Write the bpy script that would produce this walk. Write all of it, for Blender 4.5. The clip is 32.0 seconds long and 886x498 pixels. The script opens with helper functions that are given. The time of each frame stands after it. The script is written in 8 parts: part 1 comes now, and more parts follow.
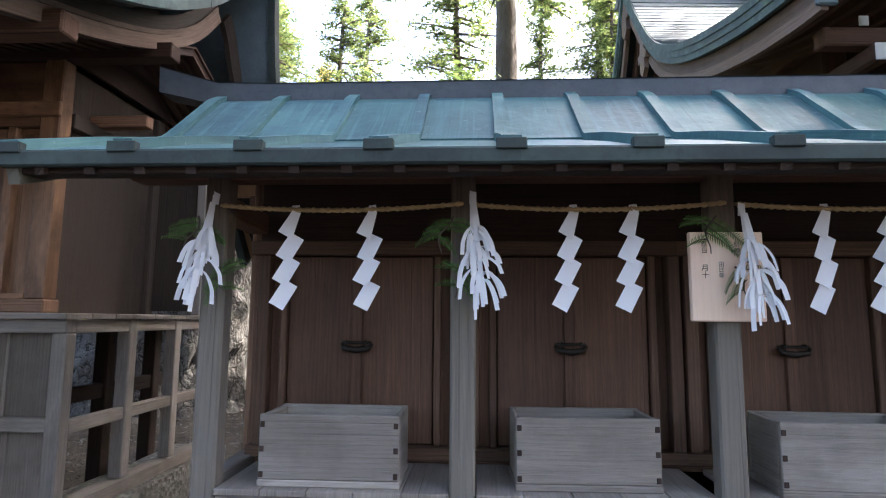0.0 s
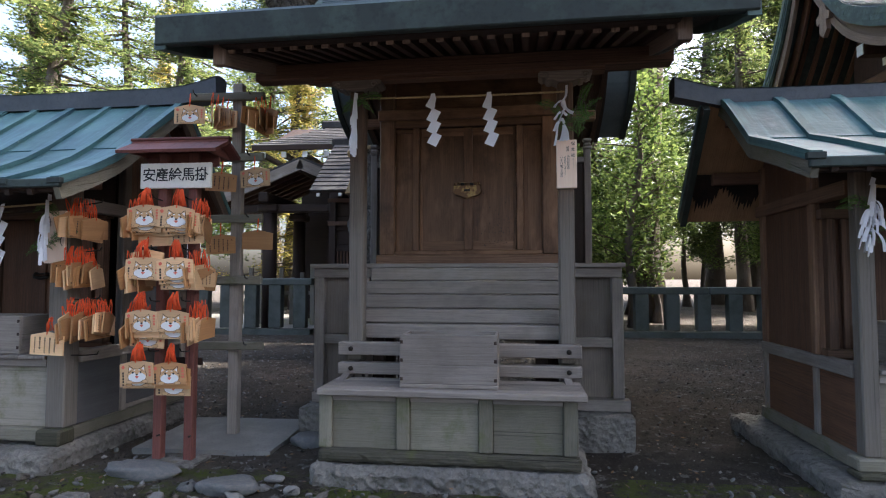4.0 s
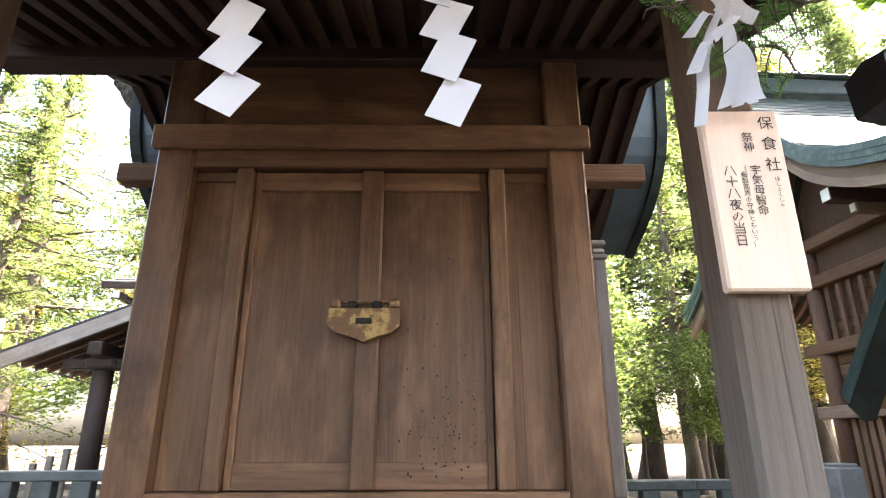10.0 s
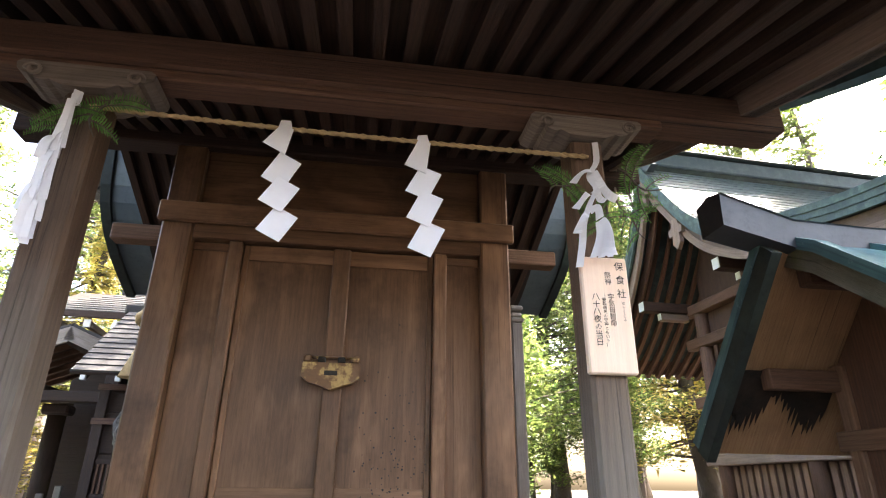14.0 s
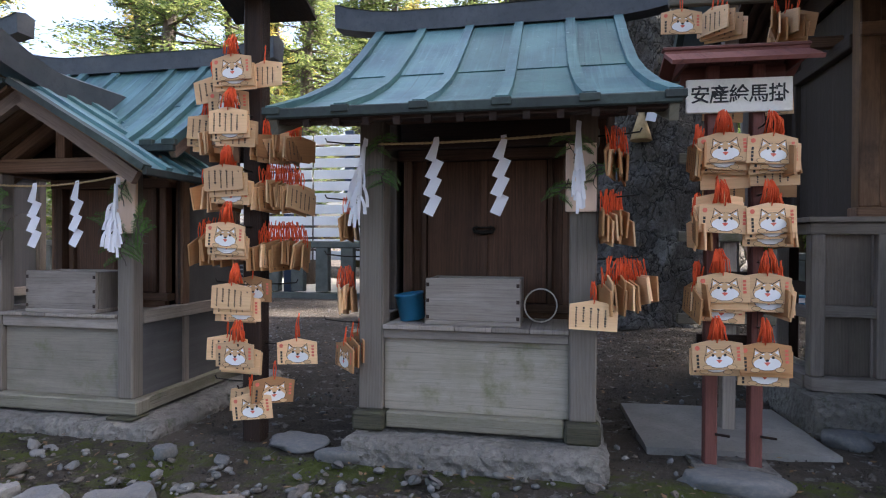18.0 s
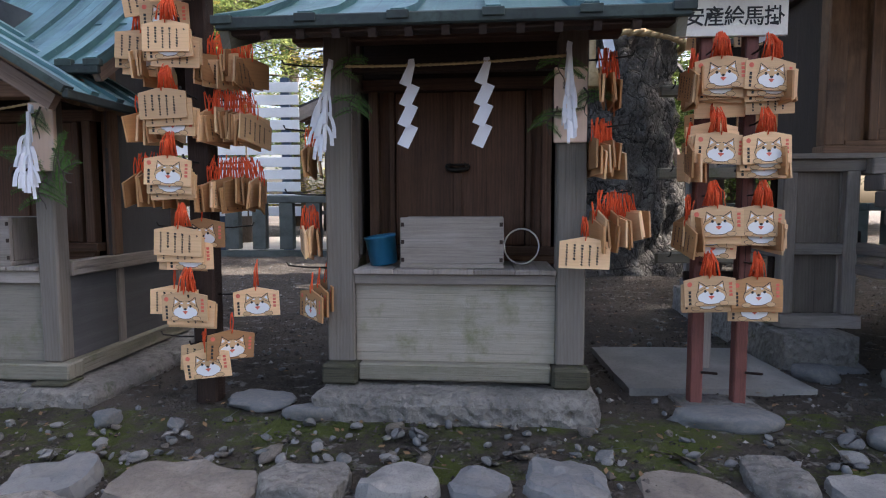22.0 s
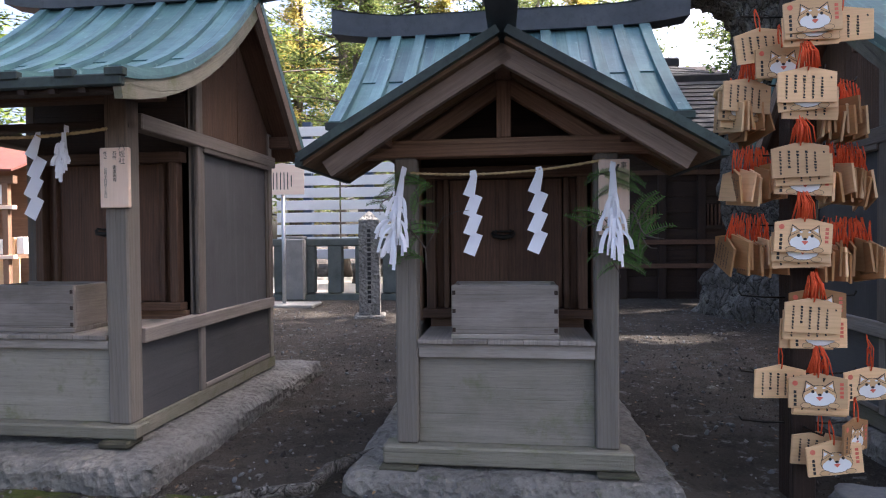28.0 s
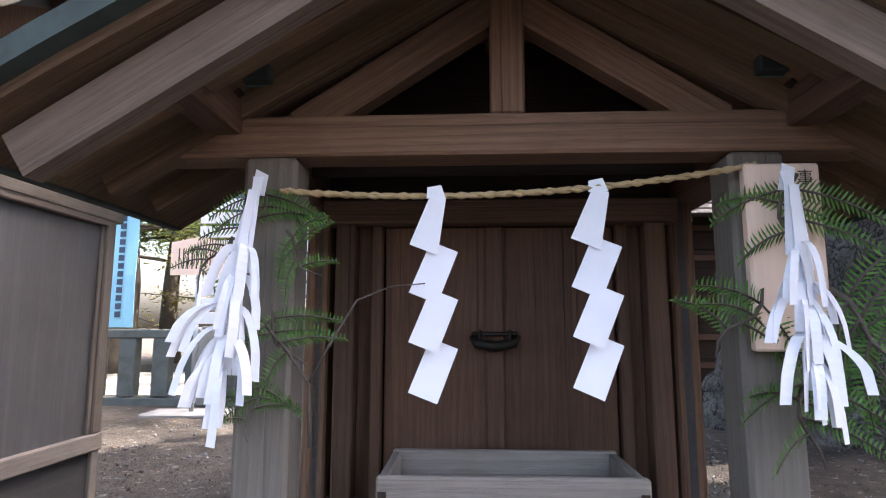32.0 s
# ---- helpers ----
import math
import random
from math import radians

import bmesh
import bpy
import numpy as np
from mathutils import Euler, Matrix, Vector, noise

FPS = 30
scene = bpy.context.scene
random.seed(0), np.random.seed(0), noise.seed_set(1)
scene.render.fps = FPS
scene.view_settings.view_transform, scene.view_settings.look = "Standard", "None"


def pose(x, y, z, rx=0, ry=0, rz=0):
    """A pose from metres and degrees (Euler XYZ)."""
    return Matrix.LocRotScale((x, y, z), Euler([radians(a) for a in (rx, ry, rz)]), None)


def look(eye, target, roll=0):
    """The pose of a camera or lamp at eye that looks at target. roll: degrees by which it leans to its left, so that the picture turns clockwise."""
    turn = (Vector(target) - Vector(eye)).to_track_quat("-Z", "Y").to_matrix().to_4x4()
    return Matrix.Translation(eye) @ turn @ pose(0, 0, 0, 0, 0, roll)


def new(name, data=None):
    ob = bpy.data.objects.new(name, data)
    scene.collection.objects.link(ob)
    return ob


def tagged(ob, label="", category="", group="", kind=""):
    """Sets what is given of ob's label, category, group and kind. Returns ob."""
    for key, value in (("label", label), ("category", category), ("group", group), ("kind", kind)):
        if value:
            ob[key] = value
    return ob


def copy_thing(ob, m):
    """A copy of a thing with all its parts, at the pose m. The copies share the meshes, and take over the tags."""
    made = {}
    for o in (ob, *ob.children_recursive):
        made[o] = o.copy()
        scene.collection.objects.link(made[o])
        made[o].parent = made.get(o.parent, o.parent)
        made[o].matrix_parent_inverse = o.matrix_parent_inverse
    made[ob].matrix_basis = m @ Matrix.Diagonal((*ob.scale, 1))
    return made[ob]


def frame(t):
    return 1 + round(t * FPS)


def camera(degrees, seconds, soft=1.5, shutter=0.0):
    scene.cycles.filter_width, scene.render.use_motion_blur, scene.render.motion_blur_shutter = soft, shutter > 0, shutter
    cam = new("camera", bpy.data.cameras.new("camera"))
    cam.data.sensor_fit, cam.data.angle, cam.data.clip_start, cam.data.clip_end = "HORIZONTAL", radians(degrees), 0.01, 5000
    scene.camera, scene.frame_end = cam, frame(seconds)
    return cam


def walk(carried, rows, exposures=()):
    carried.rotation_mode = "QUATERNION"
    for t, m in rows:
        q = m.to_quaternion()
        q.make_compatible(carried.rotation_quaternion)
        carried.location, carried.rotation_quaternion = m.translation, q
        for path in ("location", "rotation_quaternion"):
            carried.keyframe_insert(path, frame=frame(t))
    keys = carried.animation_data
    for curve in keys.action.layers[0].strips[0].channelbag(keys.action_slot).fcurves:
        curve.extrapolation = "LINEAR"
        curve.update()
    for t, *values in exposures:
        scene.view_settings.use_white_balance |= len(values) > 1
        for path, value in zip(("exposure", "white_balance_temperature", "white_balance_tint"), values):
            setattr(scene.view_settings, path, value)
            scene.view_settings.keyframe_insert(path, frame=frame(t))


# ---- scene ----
cam = camera(75.0, 32.0, 1.1)
METRES, EYE, TILT, LEAN, TURN = 17.0, 1.25, 0.0, 0.0, 0.0
ROWS = [
    (0.0, 0.0, 0.0, 0.0, -0.06, 7.01, -0.47),
    (0.5, -0.0109, -0.0279, -0.0021, 1.2, 6.85, -0.39),
    (1.0, -0.0274, -0.0501, -0.003, 2.67, 6.12, -0.38),
    (1.5, -0.049, -0.0703, -0.0047, 4.94, 4.97, -0.46),
    (2.0, -0.0767, -0.0785, -0.0075, 6.84, 3.79, -0.43),
    (2.5, -0.1029, -0.0824, -0.0064, 7.21, 2.86, -0.41),
    (3.0, -0.1311, -0.0856, -0.0053, 6.85, 2.35, -0.3),
    (3.5, -0.1536, -0.0804, -0.0064, 6.11, 2.55, -0.14),
    (5.5, -0.1885, -0.0394, -0.0016, 0.18, 4.7, 0.3),
    (6.0, -0.1867, -0.0222, -0.0027, -0.73, 5.5, 0.33),
    (6.5, -0.1835, 0.0028, -0.0013, -1.91, 7.28, 0.27),
    (7.0, -0.1832, 0.0318, 0.0012, -2.82, 9.4, 0.17),
    (7.5, -0.183, 0.056, 0.0057, -2.68, 12.03, 0.12),
    (8.0, -0.1809, 0.0766, 0.0103, -2.2, 14.07, 0.11),
    (8.5, -0.1794, 0.0902, 0.0149, -2.25, 15.64, 0.09),
    (9.0, -0.1791, 0.096, 0.0149, -2.41, 16.86, 0.08),
    (9.5, -0.1781, 0.0973, 0.0147, -2.86, 17.78, 0.12),
    (10.0, -0.1738, 0.0983, 0.0156, -3.67, 18.65, 0.15),
    (10.5, -0.1687, 0.099, 0.0165, -4.93, 19.3, 0.18),
    (11.0, -0.1641, 0.1002, 0.0178, -6.45, 19.65, 0.06),
    (11.5, -0.1602, 0.1034, 0.0201, -7.65, 19.69, -0.02),
    (12.0, -0.158, 0.1068, 0.0219, -8.57, 19.81, -0.12),
    (12.5, -0.1579, 0.1054, 0.0224, -9.72, 20.44, -0.25),
    (13.0, -0.16, 0.1003, 0.0207, -11.17, 21.7, -0.35),
    (13.5, -0.1695, 0.0872, 0.0176, -12.11, 22.85, -0.48),
    (15.5, -0.241, 0.0018, -0.0033, -5.73, 15.7, -0.7),
    (16.0, -0.2636, -0.0147, -0.0068, -1.06, 11.13, -0.75),
    (16.5, -0.2861, -0.023, -0.0106, 3.61, 6.71, -0.63),
    (17.0, -0.31, -0.0281, -0.011, 6.31, 3.69, -0.63),
    (17.5, -0.3299, -0.0352, -0.0109, 7.95, 1.23, -0.5),
    (18.0, -0.3498, -0.039, -0.0098, 8.54, -0.34, -0.32),
    (18.5, -0.3637, -0.029, -0.0093, 8.08, -0.87, -0.11),
    (19.0, -0.3686, -0.0219, -0.0074, 6.99, -0.74, 0.04),
    (19.5, -0.3712, -0.0201, -0.0055, 5.71, 0.31, 0.24),
    (20.0, -0.3722, -0.0217, -0.0041, 4.77, 1.86, 0.33),
    (20.5, -0.367, -0.0233, -0.0031, 4.02, 2.58, 0.28),
    (21.0, -0.3627, -0.0266, -0.0035, 3.37, 1.24, 0.26),
    (21.5, -0.3638, -0.0284, -0.0052, 2.7, -2.66, 0.2),
    (22.0, -0.364, -0.0255, -0.0165, 2.01, -4.35, 0.17),
    (22.5, -0.3638, -0.0247, -0.015, 1.31, -2.64, 0.21),
    (23.0, -0.3626, -0.0274, -0.005, 1.34, -0.29, 0.13),
    (23.5, -0.3665, -0.031, -0.0041, 1.79, 1.52, -0.04),
    (24.0, -0.3848, -0.0301, -0.0047, 3.33, 1.94, -0.13),
    (24.5, -0.409, -0.0312, -0.0066, 6.09, 1.59, -0.29),
    (25.0, -0.4337, -0.0303, -0.0087, 9.0, 0.73, -0.27),
    (25.5, -0.4589, -0.0295, -0.0077, 9.56, -0.24, -0.15),
    (26.0, -0.4826, -0.0313, -0.0078, 9.08, -1.12, -0.04),
    (26.5, -0.5012, -0.0324, -0.0092, 8.36, -1.72, 0.09),
    (28.5, -0.522, -0.0018, -0.0064, 2.93, -0.06, 0.54),
    (29.0, -0.523, 0.0129, -0.0062, 1.69, 1.27, 0.46),
    (29.5, -0.5243, 0.0321, -0.0052, 0.83, 2.5, 0.43),
    (30.0, -0.5234, 0.0497, -0.0054, 0.24, 3.76, 0.36),
    (30.5, -0.5213, 0.0652, -0.0041, -0.33, 4.77, 0.3),
    (31.0, -0.521, 0.0732, -0.0036, -0.88, 5.72, 0.19),
    (31.5, -0.5219, 0.0784, -0.0034, -0.94, 7.03, 0.09),
    (32.0, -0.5241, 0.0814, -0.0038, 0.02, 7.82, -0.02),
]
EXPOSURES = [(0.0, 2.84, 6100, 14), (1.0, 2.58, 6100, 14), (3.5, 2.2, 6180, 14), (6.0, 2.55, 6250, 14), (8.0, 3.2, 6650, 14), (9.0, 4.05, 6720, 14), (11.0, 3.9, 7000, 14), (13.5, 3.93, 6980, 14), (16.0, 2.65, 6380, 15), (20.0, 2.24, 6250, 17), (23.0, 2.26, 6250, 17), (26.0, 1.93, 6350, 19), (28.5, 2.2, 6150, 19), (30.0, 2.42, 6150, 17), (31.0, 2.85, 6400, 17), (32.0, 3.05, 6450, 18)]
walk(cam, [(t, pose(0, 0, EYE, TILT, LEAN, TURN) @ pose(METRES * x, METRES * y, METRES * z, 90 + pitch, roll, yaw)) for t, x, y, z, yaw, pitch, roll in ROWS], EXPOSURES)

# ---- world, sun, exposure ----
world = bpy.data.worlds.new("world")
scene.world = world
world.use_nodes = True
SUN_TO = Vector((0.62, 0.22, 0.75)).normalized()
sky = world.node_tree.nodes.new("ShaderNodeTexSky")
sky.sky_type, sky.sun_disc = "NISHITA", False
sky.sun_elevation = math.asin(SUN_TO.z)
sky.sun_rotation = math.atan2(SUN_TO.x, SUN_TO.y)
sky.air_density, sky.dust_density, sky.ozone_density = 1.0, 7.0, 1.0
world.node_tree.links.new(sky.outputs[0], world.node_tree.nodes["Background"].inputs[0])
world.node_tree.nodes["Background"].inputs[1].default_value = 0.15
sun_data = bpy.data.lights.new("sun", "SUN")
sun_data.energy, sun_data.angle, sun_data.color = 4.0, radians(0.5), (1.0, 0.93, 0.82)
sun = new("sun", sun_data)
sun.matrix_world = look(SUN_TO * 60, (0, 0, 0))

# ---- materials ----
MATS = {}


def nodes_for(name):
    m = bpy.data.materials.new(name)
    m.use_nodes = True
    nt = m.node_tree
    return m, nt, nt.nodes["Principled BSDF"]


def node(nt, kind, **inputs):
    n = nt.nodes.new(kind)
    for k, v in inputs.items():
        n.inputs[k].default_value = v
    return n


def mixed(nt, fac, a, b):
    """A colour mix; each of fac, a, b is a socket or a value."""
    n = nt.nodes.new("ShaderNodeMix")
    n.data_type = "RGBA"
    for sock, v in ((n.inputs[0], fac), (n.inputs[6], a), (n.inputs[7], b)):
        if isinstance(v, bpy.types.NodeSocket):
            nt.links.new(v, sock)
        else:
            sock.default_value = (*v, 1.0) if isinstance(v, tuple) else v
    return n.outputs[2]


def ramp(nt, fac, lo, hi):
    n = nt.nodes.new("ShaderNodeMapRange")
    n.inputs[1].default_value, n.inputs[2].default_value = lo, hi
    nt.links.new(fac, n.inputs[0])
    return n.outputs[0]


def coords(nt, kind, scale):
    """Texture coordinates, stretched, and shifted at random from object to object."""
    tc = nt.nodes.new("ShaderNodeTexCoord")
    info = nt.nodes.new("ShaderNodeObjectInfo")
    sh = nt.nodes.new("ShaderNodeVectorMath")
    sh.operation = "MULTIPLY_ADD"
    sh.inputs[0].default_value = (37.0, 11.0, 23.0)
    nt.links.new(info.outputs["Random"], sh.inputs[1])
    nt.links.new(tc.outputs[kind], sh.inputs[2])
    mp = nt.nodes.new("ShaderNodeMapping")
    mp.inputs["Scale"].default_value = scale
    nt.links.new(sh.outputs[0], mp.inputs[0])
    return mp.outputs[0]


def noise_tex(nt, vec, scale, detail=5.0, rough=0.6, distort=0.0):
    n = node(nt, "ShaderNodeTexNoise", Scale=scale, Detail=detail, Roughness=rough, Distortion=distort)
    nt.links.new(vec, n.inputs["Vector"])
    return n.outputs[0]


def bumped(nt, bsdf, height, strength, dist=0.01):
    b = node(nt, "ShaderNodeBump", Strength=strength, Distance=dist)
    nt.links.new(height, b.inputs["Height"])
    nt.links.new(b.outputs[0], bsdf.inputs["Normal"])


def wood(name, light, dark, rough=0.78, bump=0.5, grey=None, span=(0.6, 1.3), stain=(0.03, 0.02, 0.015), stained=0.5, moss=0.0, rings=0.25, cracks=1.0, h=0.2, fy=100.0, worn=None):
    """Wood with its grain along u. grey: the colour that it weathers to towards the ground; rings: strength of the wavy figure."""
    m, nt, b = nodes_for(name)
    v = coords(nt, "UV", (1.0, 1.0, 1.0))

    def stretched(sx, sy):
        mp = node(nt, "ShaderNodeMapping", Scale=(sx, sy, 1.0))
        nt.links.new(v, mp.inputs[0])
        return mp.outputs[0]
    f = noise_tex(nt, stretched(2.2, fy), 1.0, 7.0, 0.8, 0.4)
    pore = noise_tex(nt, stretched(14.0, 330.0), 1.0, 3.0, 0.6)
    w = node(nt, "ShaderNodeTexWave", Scale=4.2, Distortion=15.0, Detail=1.5)
    w.inputs["Detail Scale"].default_value = 0.33
    w.bands_direction, w.wave_profile = "Y", "SAW"
    nt.links.new(stretched(0.55, 4.2), w.inputs["Vector"])
    big = noise_tex(nt, v, 3.0, 5.0, 0.65)
    streak = noise_tex(nt, stretched(1.0, 14.0), 1.0, 4.0, 0.6)
    c = mixed(nt, ramp(nt, f, 0.5 - h, 0.5 + h), dark, light)

    def times(sock, k):
        mu = nt.nodes.new("ShaderNodeMath")
        mu.operation, mu.inputs[1].default_value = "MULTIPLY", k
        nt.links.new(sock, mu.inputs[0])
        return mu.outputs[0]
    c = mixed(nt, times(ramp(nt, w.outputs[0], 0.45, 1.0), rings), c, tuple(x * 0.6 for x in dark))
    c = mixed(nt, times(ramp(nt, streak, 0.5, 0.75), 0.35), c, tuple(min(1.0, x * 1.35) for x in light))
    c = mixed(nt, ramp(nt, big, 0.5, 1.0 + (0.9 - stained) * 0.8), c, stain)
    if worn:
        rub = noise_tex(nt, stretched(1.6, 5.5), 1.0, 4.0, 0.6, 0.3)
        c = mixed(nt, times(ramp(nt, rub, 0.52, 0.72), 0.75), c, worn)
    c = mixed(nt, times(ramp(nt, pore, 0.53, 0.70), 0.6 * min(1.0, cracks + 0.15)), c, tuple(x * 0.55 for x in dark))
    crack = noise_tex(nt, stretched(0.9, 105.0), 1.0, 3.0, 0.5)
    c = mixed(nt, ramp(nt, crack, 0.63, 0.63 + 0.09 / max(cracks, 0.01)), c, tuple(x * 0.3 for x in dark))
    info = nt.nodes.new("ShaderNodeObjectInfo")
    tone = node(nt, "ShaderNodeHueSaturation", Hue=0.5, Saturation=1.0)
    nt.links.new(c, tone.inputs["Color"])
    val = nt.nodes.new("ShaderNodeMapRange")
    val.inputs[3].default_value, val.inputs[4].default_value = 0.74, 1.22
    nt.links.new(info.outputs["Random"], val.inputs[0])
    nt.links.new(val.outputs[0], tone.inputs["Value"])
    c = tone.outputs[0]
    if grey:
        pos = nt.nodes.new("ShaderNodeNewGeometry")
        sep = nt.nodes.new("ShaderNodeSeparateXYZ")
        nt.links.new(pos.outputs["Position"], sep.inputs[0])
        add = nt.nodes.new("ShaderNodeMath")
        add.operation = "MULTIPLY_ADD"
        add.inputs[1].default_value = 0.5
        nt.links.new(big, add.inputs[0])
        nt.links.new(sep.outputs[2], add.inputs[2])
        g = mixed(nt, ramp(nt, f, 0.2, 0.8), tuple(x * 0.55 for x in grey), grey)
        g = mixed(nt, times(ramp(nt, w.outputs[0], 0.45, 1.0), rings), g, tuple(x * 0.42 for x in grey))
        g = mixed(nt, times(ramp(nt, crack, 0.63, 0.72), 0.45), g, tuple(x * 0.25 for x in grey))
        c = mixed(nt, ramp(nt, add.outputs[0], span[0], span[1]), g, c)
    if moss:
        pos2 = coords(nt, "Object", (1, 1, 1))
        mo = noise_tex(nt, pos2, 3.5, 6.0, 0.7)
        c = mixed(nt, ramp(nt, mo, 0.62 - moss * 0.2, 0.8), c, (0.095, 0.115, 0.028))
    nt.links.new(c, b.inputs["Base Color"])
    rr = nt.nodes.new("ShaderNodeMapRange")
    rr.inputs[3].default_value, rr.inputs[4].default_value = rough - 0.15, rough + 0.12
    nt.links.new(f, rr.inputs[0])
    nt.links.new(rr.outputs[0], b.inputs["Roughness"])
    b.inputs["Specular IOR Level"].default_value = 0.3
    ht = nt.nodes.new("ShaderNodeMath")
    ht.operation = "SUBTRACT"
    nt.links.new(f, ht.inputs[0])
    nt.links.new(times(ramp(nt, crack, 0.62, 0.70), 0.8 * min(1.0, cracks)), ht.inputs[1])
    bumped(nt, b, ht.outputs[0], min(1.0, bump * 1.5), 0.007)
    MATS[name] = m
    return m


def mottled(name, a, b_, c_, s1=3.0, s2=40.0, rough=0.8, bump=0.3, metal=0.0, spec=0.4, lo=0.45, hi=0.7, kind="Object", dist=0.01, stretch=(1, 1, 1)):
    """A mix of two colours in patches, with a third as fine grain."""
    m, nt, b = nodes_for(name)
    v = coords(nt, kind, stretch)
    n1 = noise_tex(nt, v, s1, 5.0, 0.65)
    n2 = noise_tex(nt, v, s2, 6.0, 0.7)
    c = mixed(nt, ramp(nt, n1, lo, hi), a, b_)
    c = mixed(nt, ramp(nt, n2, 0.5, 0.85), c, c_)
    nt.links.new(c, b.inputs["Base Color"])
    b.inputs["Roughness"].default_value, b.inputs["Metallic"].default_value = rough, metal
    b.inputs["Specular IOR Level"].default_value = spec
    bumped(nt, b, n2, bump, dist)
    MATS[name] = m
    return m


def leafy(name, a, b_, through_light=0.35):
    """Leaves: two greens, varied leaf by leaf, that let some light through."""
    m, nt, b = nodes_for(name)
    g = nt.nodes.new("ShaderNodeNewGeometry")
    c = mixed(nt, g.outputs["Random Per Island"], a, b_)
    nt.links.new(c, b.inputs["Base Color"])
    b.inputs["Roughness"].default_value = 0.55
    b.inputs["Specular IOR Level"].default_value = 0.3
    tr = nt.nodes.new("ShaderNodeBsdfTranslucent")
    nt.links.new(c, tr.inputs[0])
    mx = nt.nodes.new("ShaderNodeMixShader")
    mx.inputs[0].default_value = through_light
    nt.links.new(b.outputs[0], mx.inputs[1])
    nt.links.new(tr.outputs[0], mx.inputs[2])
    nt.links.new(mx.outputs[0], nt.nodes["Material Output"].inputs[0])
    MATS[name] = m
    return m


W_SIDE = wood("weathered brown side boarding", (0.085, 0.064, 0.05), (0.04, 0.029, 0.023), 0.75, 0.4, stain=(0.05, 0.038, 0.03), stained=0.8, rings=0.4, cracks=0.5, h=0.3, fy=45.0)
# beam wood with the shade under the eaves put into its colour
W_EAVE = wood("shade-darkened eave wood", (0.105, 0.058, 0.039), (0.045, 0.026, 0.019), 0.75, 0.4, rings=0.4, cracks=0.4)
W_DOOR = wood("aged brown door wood", (0.185, 0.096, 0.058), (0.075, 0.039, 0.025), 0.6, 0.4, stained=0.7, rings=0.3, cracks=0.5, h=0.24, fy=45.0)
W_DOORB = wood("warm brown door wood", (0.29, 0.16, 0.088), (0.10, 0.053, 0.03), 0.5, 0.12, stain=(0.04, 0.023, 0.014), stained=1.15, rings=0.15, cracks=0.3, h=0.3, fy=22.0, worn=(0.40, 0.225, 0.125))
# dark timber of posts and hall; under eaves the tone also paints in shade
W_DARK = wood("dark wood and eave shade tone", (0.055, 0.032, 0.023), (0.022, 0.014, 0.011), 0.7, 0.4)
W_RED = wood("reddish brown beam wood", (0.19, 0.102, 0.066), (0.085, 0.046, 0.031), 0.7, 0.4)
W_POST = wood("brown post wood weathered grey below", (0.17, 0.108, 0.072), (0.085, 0.052, 0.036), 0.8, 0.45, grey=(0.235, 0.208, 0.176), span=(1.6, 2.2), rings=0.25, cracks=0.7, fy=40.0)
W_GREY = wood("weathered grey wood", (0.315, 0.275, 0.24), (0.195, 0.168, 0.145), 0.85, 0.35, stain=(0.11, 0.094, 0.078), stained=0.85, rings=0.2, cracks=0.4, h=0.28, fy=48.0, worn=(0.36, 0.32, 0.285))
W_SLATE = wood("dark slate grey wall boards", (0.118, 0.117, 0.119), (0.068, 0.068, 0.071), 0.75, 0.2, stain=(0.045, 0.042, 0.042), stained=0.5, rings=0.05, cracks=0.15, h=0.4)
W_FRAME = wood("dull grey brown frame wood", (0.235, 0.20, 0.168), (0.14, 0.115, 0.096), 0.8, 0.4, rings=0.2, cracks=0.4, h=0.3)
W_PANEL = wood("pale grey plank wood", (0.32, 0.29, 0.24), (0.225, 0.20, 0.163), 0.85, 0.3, stain=(0.15, 0.15, 0.095), stained=1.0, moss=0.3, rings=0.12, cracks=0.35, h=0.36, fy=34.0)
W_MOSSY = wood("grey wood with green algae", (0.255, 0.235, 0.185), (0.15, 0.14, 0.105), 0.88, 0.5, stain=(0.085, 0.092, 0.045), stained=0.9, moss=0.35, rings=0.1, h=0.35, cracks=0.6)
W_LOG = wood("dark rotting beam wood", (0.13, 0.12, 0.09), (0.045, 0.042, 0.03), 0.9, 0.9, stain=(0.03, 0.035, 0.015), stained=0.7, moss=0.4, rings=0.5)
W_BLOCK = wood("dark mossy block wood", (0.11, 0.105, 0.07), (0.05, 0.047, 0.034), 0.9, 0.7, stain=(0.05, 0.06, 0.022), stained=0.9, moss=0.3, rings=0.3)
W_BARGE = wood("grey brown bargeboard wood", (0.29, 0.208, 0.162), (0.155, 0.108, 0.082), 0.8, 0.4, cracks=0.6)
W_BROWN = wood("mid brown frame wood", (0.29, 0.17, 0.107), (0.145, 0.08, 0.05), 0.75, 0.45, rings=0.4, cracks=0.5)
W_GREYB = wood("bleached carved bracket wood", (0.40, 0.335, 0.28), (0.22, 0.178, 0.145), 0.85, 0.5, rings=0.3, cracks=0.6)
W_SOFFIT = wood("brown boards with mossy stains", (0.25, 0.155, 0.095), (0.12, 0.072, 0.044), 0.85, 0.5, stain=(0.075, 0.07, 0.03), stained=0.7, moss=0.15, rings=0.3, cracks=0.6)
W_JAMB = wood("dark brown door frame wood", (0.165, 0.094, 0.06), (0.08, 0.046, 0.03), 0.7, 0.4, rings=0.4, cracks=0.5)
# tan raised well above bare wood to paint in light bounced off the ground
W_TAN = wood("tan eave boards lightened for bounce", (0.62, 0.38, 0.21), (0.46, 0.26, 0.14), 0.7, 0.3, rings=0.2)
